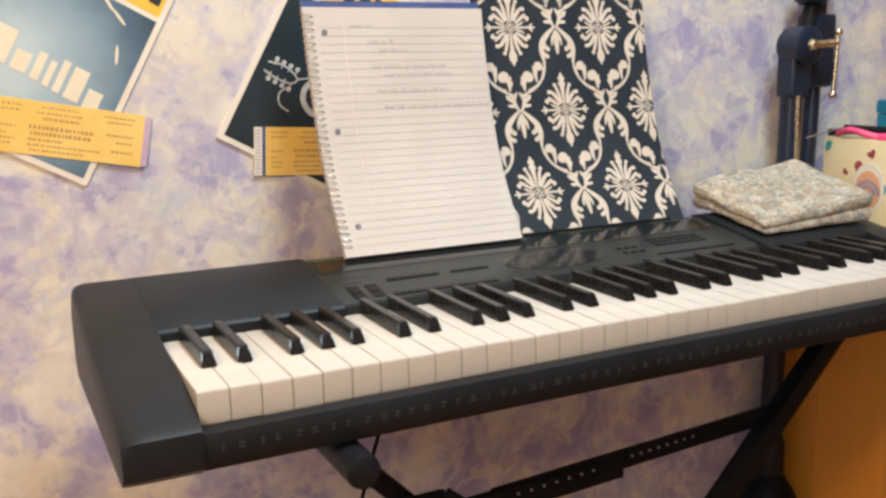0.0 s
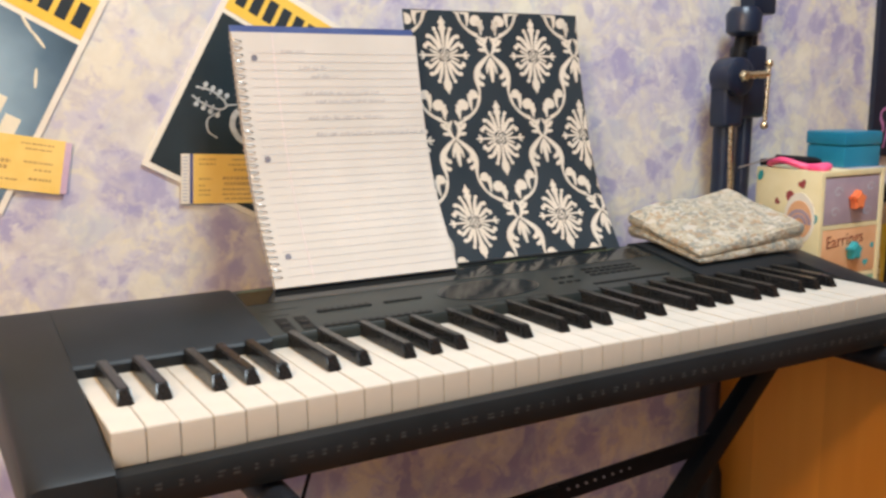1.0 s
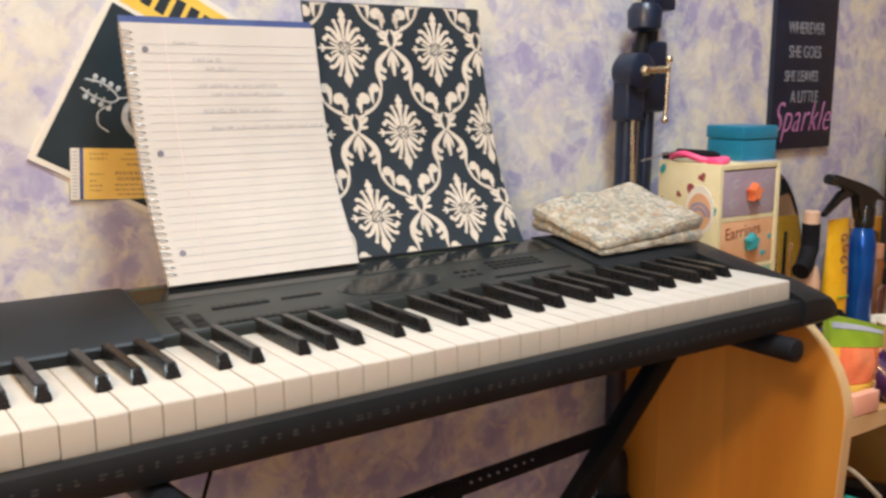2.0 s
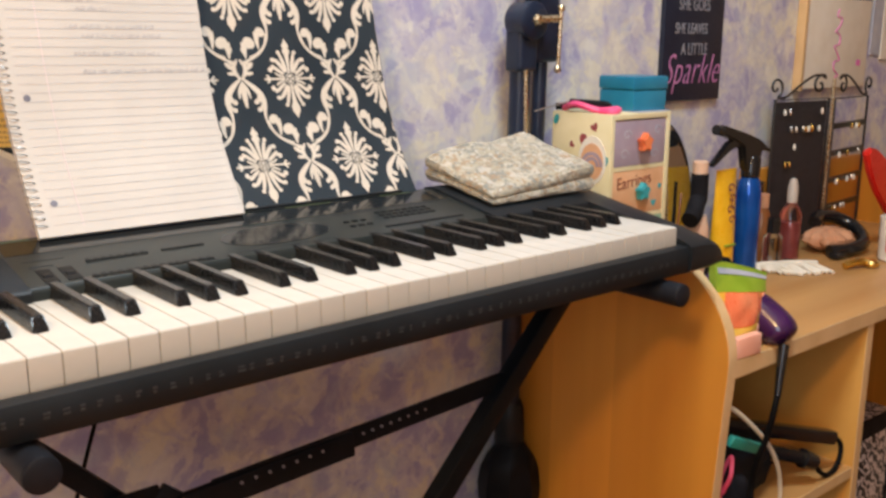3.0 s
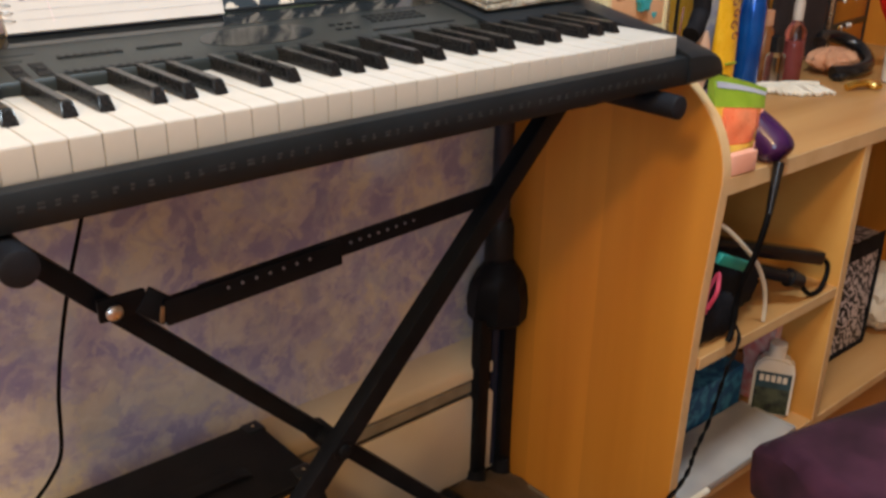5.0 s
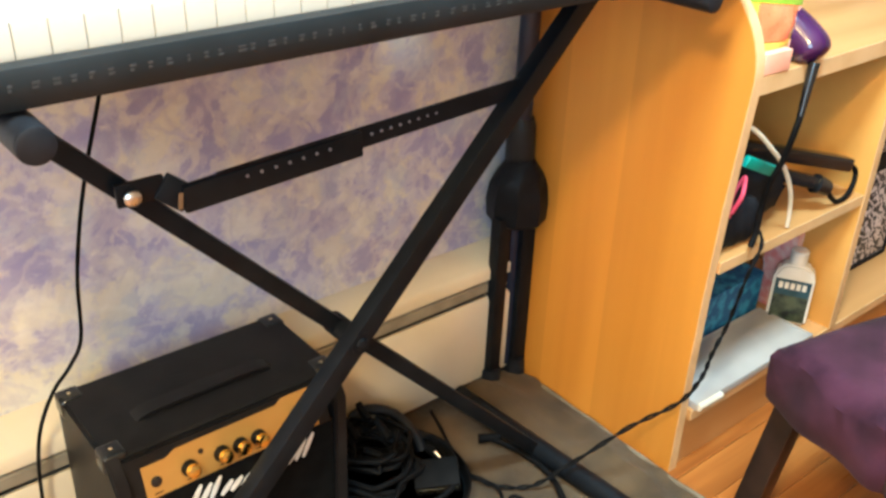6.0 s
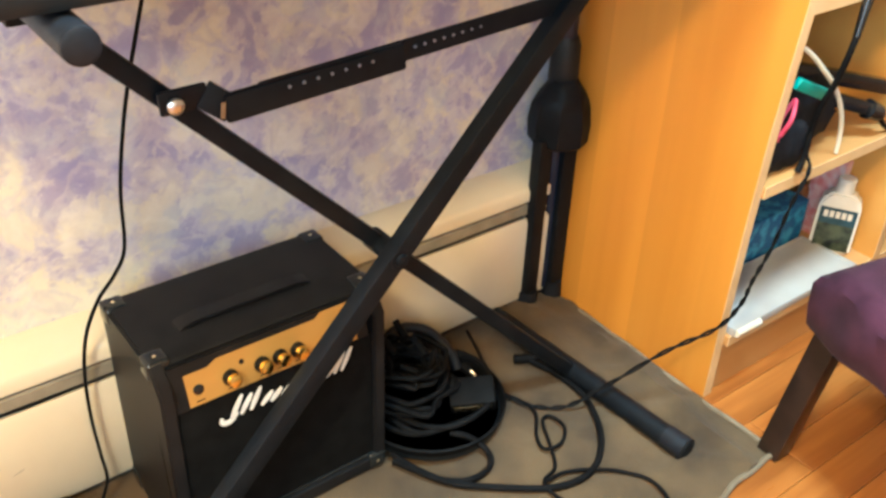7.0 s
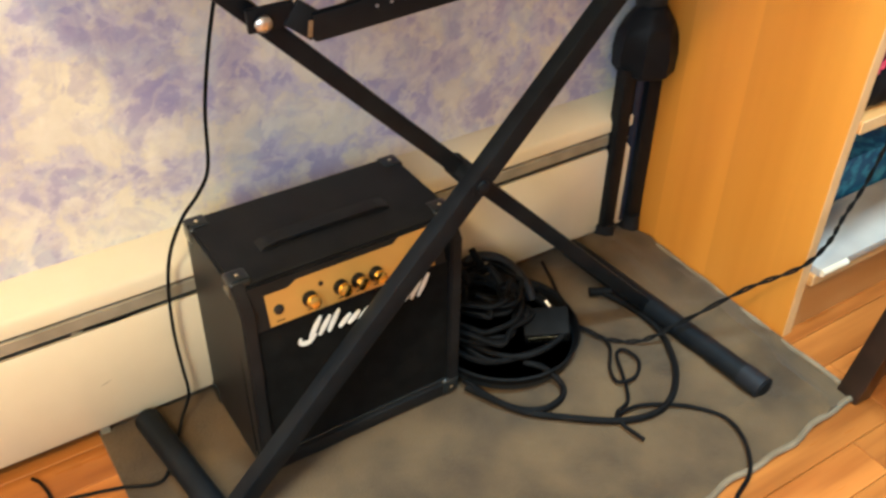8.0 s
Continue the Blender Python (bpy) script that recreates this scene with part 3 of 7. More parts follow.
# ---- the stand ----
def build_stand():
    st = thing("keyboard_stand", (0.45, 0.12, 0.0), "black X-shaped steel keyboard stand with rubber sleeves", "stand")
    ya, yb = 0.134, 0.099
    a0, a1 = (0.107, ya, 0.722), (0.790, ya, 0.022)
    b0, b1 = (0.7690, yb, 0.722), (0.1045, yb, 0.022)
    part("leg", bar(a0, a1, 0.019, 0.019, bevel=0.003), STEEL_BLACK, st)
    part("leg", bar(b0, b1, 0.021, 0.0245, bevel=0.003), STEEL_BLACK, st)
    pivot = part("pivot", rod((0.4432, 0.0875, 0.3775), (0.4432, 0.146, 0.3775), 0.013, seg=20), STEEL_BLACK, st)
    part("pivot_bolt", lathe((0.4432, 0.0872, 0.3775), [(0.008, 0), (0.007, 0.003), (0.004, 0.004)], 16, turn=pose(0, 0, 0, 90, 0, 0)), STEEL_BLACK, pivot)
    for x, lean in ((0.110, 0.0), (0.812, 0.0)):
        arm = part("arm", rod((x, -0.02, 0.7305), (x, 0.275, 0.7305), 0.0115), STEEL_BLACK, st)
        part("rubber_sleeve", rod((x, -0.036, 0.7305), (x, 0.065, 0.7305), 0.0135, seg=24), RUBBER, arm, "blue-black rubber sleeve")
        part("end_cap", lathe((x, -0.036, 0.7305), [(0.0135, -0.001), (0.0130, 0.002), (0.0105, 0.0032)], 24, turn=pose(0, 0, 0, 90, 0, 0)), RUBBER, arm)
        part("saddle", box(x - 0.015, x + 0.015, 0.088, 0.146, 0.706, 0.722, 0.004), STEEL_BLACK, arm)
    for (x0, y0, x1, y1) in ((0.806, -0.085, 0.784, 0.305), (0.128, -0.085, 0.080, 0.305)):
        foot = part("foot", rod((x0 + 0.02 * (x1 - x0) / 0.39, y0 + 0.02, 0.021), (x1, y1, 0.021), 0.0165), STEEL_BLACK, st)
        d = Vector((x1 - x0, y1 - y0, 0)).normalized()
        e = Vector((x0, y0, 0.0215))
        part("rubber_cap", rod(e, e + d * 0.035, 0.0178, seg=20), RUBBER, foot)
        part("cap_plug", rod(e - d * 0.0012, e, 0.012, seg=16), STEEL_BLACK, foot)
    # the height strap between the legs, with its sleeve, holes and bolt
    ys = 0.108
    strap = part("height_strap", bar((0.30, ys, 0.601), (0.700, ys - 0.006, 0.6255), 0.004, 0.022, bevel=0.001), STEEL_BLACK, st)
    sleeve = part("strap_sleeve", bar((0.262, ys - 0.006, 0.5975), (0.453, ys - 0.008, 0.6080), 0.009, 0.027, bevel=0.003), STEEL_BLACK, st)
    part("yoke", bar((0.207, ys + 0.006, 0.610), (0.250, ys + 0.002, 0.612), 0.006, 0.022, bevel=0.002), STEEL_BLACK, st)
    part("yoke", bar((0.246, ys + 0.002, 0.613), (0.268, ys - 0.006, 0.596), 0.008, 0.026, bevel=0.002), STEEL_BLACK, st)
    part("spring_button", bar((0.2565, ys - 0.012, 0.592), (0.2585, ys - 0.012, 0.607), 0.002, 0.004, bevel=0.0005), AMBER_EDGE, sleeve, "worn brass edge")
    part("bolt", lathe((0.219, ys - 0.002, 0.609), [(0.0078, 0), (0.0074, 0.0025), (0.005, 0.0045), (0.0025, 0.005)], 20, turn=pose(0, 0, 0, 90, 0, 0)), CHROME, st, "bright domed steel bolt")
    for i in range(7):
        x = 0.3235 + 0.0150 * i
        z = 0.5975 + (x - 0.262) * 0.0105 / 0.196 + 0.0060
        part("hole", rod((x, ys - 0.0135, z), (x, ys - 0.0118, z), 0.0015, seg=10), HOLE, sleeve)
    for i in range(8):
        x = 0.468 + 0.0118 * i
        z = 0.603 + (x - 0.30) * 0.0245 / 0.4
        part("hole", rod((x, ys - 0.0068, z), (x, ys - 0.0040, z), 0.0015, seg=10), HOLE, strap)


# ---- sheets that lean on the music rest ----
def rect(u0, u1, v0, v1):
    return [(u0, v0), (u1, v0), (u1, v1), (u0, v1)]


def oval(u, v, a, b, k=20, turn=0.0):
    return [(u + a * math.cos(t) * math.cos(turn) - b * math.sin(t) * math.sin(turn), v + a * math.cos(t) * math.sin(turn) + b * math.sin(t) * math.cos(turn)) for t in [2 * math.pi * i / k for i in range(k)]]


REST = [(0.246, 0.8315), (0.2545, 0.848), (0.266, 0.870), (0.283, 0.905), (0.2965, 0.950), (0.307, 1.01), (0.3135, 1.061), (0.318, 1.12)]


def on_rest(s):
    """Depth and height at a way s up the leaning profile, and the way off its face."""
    for (y0, z0), (y1, z1) in zip(REST, REST[1:]):
        d = math.hypot(y1 - y0, z1 - z0)
        if s <= d or (y1, z1) == REST[-1]:
            return y0 + (y1 - y0) * s / d, z0 + (z1 - z0) * s / d, Vector((0, -(z1 - z0) / d, (y1 - y0) / d))
        s -= d


def soft_rest(s):
    """The same, rounded."""
    ys, zs, ns = 0.0, 0.0, Vector()
    for k in (-0.022, -0.011, 0.0, 0.011, 0.022):
        y, z, n = on_rest(s + k)
        ys, zs, ns = ys + y / 5, zs + z / 5, ns + n / 5
    return ys, zs, ns.normalized()


def leaf(x_at, width, s0, s1, off, depth, nu=6, nv=28, bm=None):
    """A sheet with thickness on the leaning profile: off is how far it stands off, depth its thickness."""
    made = bmesh.new()
    grid = []
    for j in range(nv + 1):
        s = s0 + (s1 - s0) * j / nv
        y, z, n = soft_rest(s)
        grid.append([[made.verts.new(Vector((x_at(s) + width * i / nu, y, z)) + n * o) for i in range(nu + 1)] for o in (off, off + depth)])
    for (a0, a1), (b0, b1) in zip(grid, grid[1:]):
        for i in range(nu):
            made.faces.new((a0[i], a0[i + 1], b0[i + 1], b0[i]))
            made.faces.new((a1[i], b1[i], b1[i + 1], a1[i + 1]))
        made.faces.new((a0[0], b0[0], b1[0], a1[0]))
        made.faces.new((a0[nu], a1[nu], b1[nu], b0[nu]))
    for a0, a1 in (grid[0], grid[-1]):
        for i in range(nu):
            made.faces.new((a0[i], a1[i], a1[i + 1], a0[i + 1]))
    return merge(bm, made)


def flat_on(x_at, outline, off, depth, bm):
    """A small flat shape of (across, up) points laid on the leaning sheet."""
    def place(u, v, w):
        y, z, n = soft_rest(v)
        return Vector((x_at(v) + u, y, z)) + n * (off + w)
    return prism(outline, place, depth, bm)


def build_notebook():
    nb = thing("spiral_notebook", (0.31, 0.25, 0.832), "open spiral notebook with ruled white pages leaning on the music rest", "notebook")
    xa = lambda s: 0.205 - 0.012 * s / 0.28
    part("paper_block", leaf(xa, 0.209, -0.0045, 0.262, 0.0035, 0.006), PAPER, nb)
    part("back_cover", leaf(lambda s: xa(s) + 0.001, 0.2085, -0.0045, 0.2695, 0.0005, 0.0022), BLUE_COVER, nb, "dark blue card cover")
    rng = random.Random(6)
    for i in range(28):
        s = 0.006 + i * 0.0087
        part("ruled_line", flat_on(xa, [(0.016, s), (0.209, s), (0.209, s + 0.0009), (0.016, s + 0.0009)], 0.0096, 0.0002, bmesh.new()), INK_LINE, nb, "", False)
    margin = leaf(lambda s: xa(s) + 0.042, 0.0007, 0.002, 0.261, 0.0096, 0.0002, 1, 24)
    part("margin_line", margin, MARGIN, nb)
    script = bmesh.new()
    for row, (u0, u1) in ((0, (0.05, 0.075)), (2, (0.068, 0.098)), (3, (0.08, 0.115)), (5, (0.068, 0.155)), (6, (0.082, 0.162)), (8, (0.072, 0.158)), (10, (0.078, 0.205))):
        s, u = 0.2415 - row * 0.0087, u0
        while u < u1:
            w = rng.uniform(0.006, 0.014)
            k = u
            while k < min(u + w, u1):
                a, b = rng.uniform(0.0022, 0.0045), rng.uniform(0.0004, 0.001)
                flat_on(xa, [(k, s), (k + b, s), (k + b + 0.0007, s + a), (k + 0.0007, s + a)], 0.0097, 0.0002, script)
                k += rng.uniform(0.0014, 0.0022)
            flat_on(xa, [(u, s), (min(u + w, u1), s), (min(u + w, u1), s + 0.0006), (u, s + 0.0006)], 0.0097, 0.0002, script)
            u += w + rng.uniform(0.002, 0.004)
    tagged(part("handwriting", script, PENCIL, nb, "faint unreadable pencil strokes"), kind="stuff")
    for s in (0.027, 0.132, 0.236):
        y, z, n = soft_rest(s)
        c = Vector((xa(s) + 0.021, y, z))
        part("punched_hole", rod(c + n * 0.0094, c + n * 0.0100, 0.0033, seg=16), HOLE_BLUE, nb)
    coil = []
    turns, per = 36, 10
    for i in range(turns * per + 1):
        s = 0.005 + 0.254 * i / (turns * per)
        y, z, n = soft_rest(s)
        a = 2 * math.pi * i / per
        coil.append(Vector((xa(s) + 0.0045 + 0.0065 * math.cos(a), y, z)) + n * (0.006 + 0.0062 * math.sin(a)))
    part("spiral_wire", sweep(coil, 0.00055, 5, 0), WIRE, nb, "bent grey wire spiral")


def damask_motif():
    """One upright medallion of curling leaves round a small diamond, in units of its half height: light outlines and dark marks on them."""
    light, dark = [], []

    def leaf_stroke(points, wide):
        line = [(p.x, p.y) for p in smooth_line([(a, b, 0) for a, b in points], 4)]
        light.append(ribbon(line, lambda t: 0.012 + wide * math.sin(math.pi * (0.12 + 0.80 * t)) ** 0.8))

    for v in (1, -1):
        # the spear, with a notched tip
        spear = [(0.0, 1.0), (0.045, 0.90), (0.100, 0.82), (0.055, 0.76), (0.105, 0.69), (0.060, 0.60), (0.040, 0.42), (0.018, 0.16)]
        light.append([(x, v * y) for x, y in spear] + [(-x, v * y) for x, y in spear[:0:-1]])
        for k in (1, -1):
            leaf_stroke([(0.060 * k, 0.17 * v), (0.105 * k, 0.36 * v), (0.150 * k, 0.52 * v), (0.200 * k, 0.660 * v)], 0.031)
            leaf_stroke([(0.105 * k, 0.15 * v), (0.185 * k, 0.31 * v), (0.265 * k, 0.42 * v), (0.350 * k, 0.500 * v)], 0.038)
            leaf_stroke([(0.145 * k, 0.11 * v), (0.265 * k, 0.20 * v), (0.360 * k, 0.285 * v), (0.430 * k, 0.340 * v)], 0.030)
            leaf_stroke([(0.150 * k, 0.05 * v), (0.270 * k, 0.085 * v), (0.370 * k, 0.15 * v)], 0.014)
            light.append(oval(0.375 * k, 0.470 * v, 0.060, 0.056, 12))
            light.append(oval(0.455 * k, 0.230 * v, 0.074, 0.070, 12))
            light.append(oval(0.205 * k, 0.655 * v, 0.050, 0.052, 10))
            dark.append(oval(0.405 * k, 0.195 * v, 0.030, 0.028, 10))
            # half of the diamond, and the cross in it
            dark.append(ribbon([(0.0, 0.135 * v), (0.065 * k, 0.068 * v), (0.130 * k, 0.0)], lambda t: 0.013))
            dark.append(ribbon([(0.012 * k, 0.012 * v), (0.050 * k, 0.044 * v)], lambda t: 0.016))
    light.append([(0.0, 0.19), (0.18, 0.0), (0.0, -0.19), (-0.18, 0.0)])
    for k in (1, -1):
        light.append(ribbon([(0.15 * k, 0.0), (0.36 * k, 0.0), (0.52 * k, 0.0)], lambda t: 0.026))
        for a, length in ((0.0, 0.17), (0.85, 0.14), (-0.85, 0.14)):
            light.append(oval((0.50 + 0.5 * length * math.cos(a)) * k, 0.5 * length * math.sin(a), 0.5 * length, 0.030, 10, a if k > 0 else math.pi - a))
    return light, dark


def ribbon(points, widths):
    """The outline of a brush stroke along points in the plane."""
    left, right = [], []
    for i, (x, y) in enumerate(points):
        x0, y0 = points[max(0, i - 1)]
        x1, y1 = points[min(len(points) - 1, i + 1)]
        d = math.hypot(x1 - x0, y1 - y0) or 1
        nx, ny, w = -(y1 - y0) / d, (x1 - x0) / d, widths(i / (len(points) - 1))
        left.append((x + nx * w, y + ny * w))
        right.append((x - nx * w, y - ny * w))
    return left + right[::-1]


def build_folder():
    fo = thing("damask_folder", (0.54, 0.262, 0.832), "black folder with a cream damask pattern on the music rest", "folder")
    wide, tall = 0.243, 0.294
    xa = lambda s: 0.4165 - 0.020 * s / 0.30
    part("card", leaf(xa, wide, -0.002, tall, -0.008, 0.0016, 8, 30), DAMASK_DARK, fo)
    bm = bmesh.new()
    off = -0.0062

    def put(outline, into=None, lift=0.0):
        u = [max(0.0006, min(wide - 0.0006, p[0])) for p in outline]
        v = [max(0.001, min(tall - 0.001, p[1])) for p in outline]
        if max(u) - min(u) < 0.0008 or max(v) - min(v) < 0.0008:
            return
        made = bmesh.new()
        vs = []
        for a, b in zip(u, v):
            y, z, n = soft_rest(b)
            vs.append(made.verts.new(Vector((xa(b) + a, y, z)) + n * (off + lift)))
        f = made.faces.new(vs)
        bmesh.ops.triangulate(made, faces=[f])
        merge(bm if into is None else into, made)

    px, py, half = 0.1245, 0.0965, 0.0450
    light, dark = damask_motif()
    ink = bmesh.new()
    cells = []
    for r in range(-1, 5):
        for c in range(-1, 4):
            cells.append((0.0480 + px * (c + (0.5 if r % 2 else 0.0)), 0.0505 + py * r))
    for cx, cy in cells:
        for q, o in enumerate(light):
            put([(cx + 1.14 * half * x, cy + half * y) for x, y in o], None, 0.000006 * q)
        for o in dark:
            put([(cx + 1.14 * half * x, cy + half * y) for x, y in o], ink, 0.0003)
        # the ogee frame between the medallions: scrolls that meet above each of them
        mx, my = cx, cy + py
        for e in (1, -1):
            def stroke(points, wide_at, steps=3):
                line = [(p.x, p.y) for p in smooth_line([(a, b, 0) for a, b in points], steps)]
                put(ribbon([(mx + e * a, my + b) for a, b in line], wide_at))

            # the band that leaves the waist, swells and runs down to the next waist, with a thin line beside it
            stroke([(0.0, 0.002), (0.010, -0.006), (0.0195, -0.016), (0.0225, -0.027), (0.0205, -0.040), (0.0225, -0.053), (0.031, -0.065), (0.044, -0.0735), (0.0600, -0.079)], lambda t: 0.0013 + 0.0024 * math.sin(math.pi * min(1, 1.8 * t)) ** 1.5)
            stroke([(0.0225, -0.046), (0.027, -0.059), (0.037, -0.068), (0.048, -0.0725)], lambda t: 0.0010)
            # curls: a round head on a tapering tail
            for (hx, hy, r, tx, ty) in ((0.0295, -0.0445, 0.0062, 0.034, -0.063), (0.0455, -0.0565, 0.0076, 0.052, -0.0735), (0.0135, -0.0245, 0.0036, 0.0175, -0.012), (0.0155, -0.0330, 0.0034, 0.0215, -0.024)):
                put(oval(mx + e * hx, my + hy, r, 0.82 * r, 14, 0.4 * e))
                stroke([(hx + r * 0.7, hy), (0.4 * hx + 0.6 * tx + 0.003, 0.4 * hy + 0.6 * ty + 0.002), (tx, ty)], lambda t, r=r: 0.0009 + 0.55 * r * (1 - t))
            for (hx, hy, a, b, an) in ((0.0535, -0.0655, 0.0048, 0.0027, 0.9), (0.0535, -0.0785, 0.0042, 0.0020, -0.3), (0.0130, 0.0150, 0.0056, 0.0026, 0.75), (0.0110, 0.0065, 0.0050, 0.0021, 0.1)):
                put(oval(mx + e * hx, my + hy, a, b, 12, an * e))
            # the eye above the waist and the tuft below it
            stroke([(0.0008, 0.000), (0.0062, 0.008), (0.0066, 0.015), (0.0014, 0.022)], lambda t: 0.0010 + 0.0018 * math.sin(math.pi * t))
            stroke([(0.0, -0.002), (0.005, -0.012), (0.0070, -0.021)], lambda t: 0.0006 + 0.0014 * math.sin(math.pi * t))
            stroke([(0.0, -0.004), (0.0012, -0.016), (0.0005, -0.031)], lambda t: 0.0008 + 0.0014 * math.sin(math.pi * t))
    print_ = part("damask_pattern", bm, DAMASK_LIGHT, fo, "cream printed damask leaves and scrolls", smooth=False)
    tagged(part("leaf_vein", ink, DAMASK_DARK, print_, "dark veins of the leaves", smooth=False), kind="stuff")


def build_music_rest():
    mr = thing("music_rest", (0.43, 0.27, 0.83), "black plastic music rest behind the folder", "music rest")
    part("plate", leaf(lambda s: 0.235, 0.405, -0.004, 0.12, -0.0135, 0.003, 6, 12), KB_BLACK, mr)
    part("hinge", box(0.240, 0.636, 0.2495, 0.2600, 0.8275, 0.8330, 0.001), KB_BLACK, mr)


# ---- paper on the wall ----
def card_on_wall(cx, cz, turn, off):
    """A frame on the wall: (u, v, w) to the world, u and v in the card's own axes, w towards the room."""
    c, s = math.cos(radians(turn)), math.sin(radians(turn))
    return lambda u, v, w: Vector((cx + u * c - v * s, WALL_Y - off - w, cz + u * s + v * c))


def build_programme(cx, cz, turn, picture, blue):
    w, h = 0.150, 0.236
    place = card_on_wall(cx, cz, turn, 0.0005)
    pr = thing("theatre_programme", (cx, WALL_Y, cz), ("blue" if blue else "dark teal") + " theatre programme with a yellow title band on the wall", "programme", "programmes on the wall")
    part("sheet", prism(rect(-w / 2, w / 2, -h / 2, h / 2), place, 0.0022), CARD_WHITE, pr, "cream page edge")
    part("title_band", prism(rect(-w / 2 + 0.006, w / 2 - 0.006, h / 2 - 0.050, h / 2 - 0.006), lambda u, v, k: place(u, v, k + 0.0022), 0.0003), YELLOW, pr, "yellow title band")
    part("cover_picture", prism(rect(-w / 2 + 0.006, w / 2 - 0.006, -h / 2 + 0.006, h / 2 - 0.055), lambda u, v, k: place(u, v, k + 0.0022), 0.0003), picture, pr, "printed cover picture")
    for i, u in enumerate([-0.062 + 0.0165 * k for k in range(8)]):
        part("title_bar", prism(rect(u, u + 0.011, h / 2 - 0.040, h / 2 - 0.016), lambda a, b, k: place(a, b, k + 0.0025), 0.0003), DAMASK_DARK, pr, "bold dark bar" if i == 0 else "", False)
    return pr, place


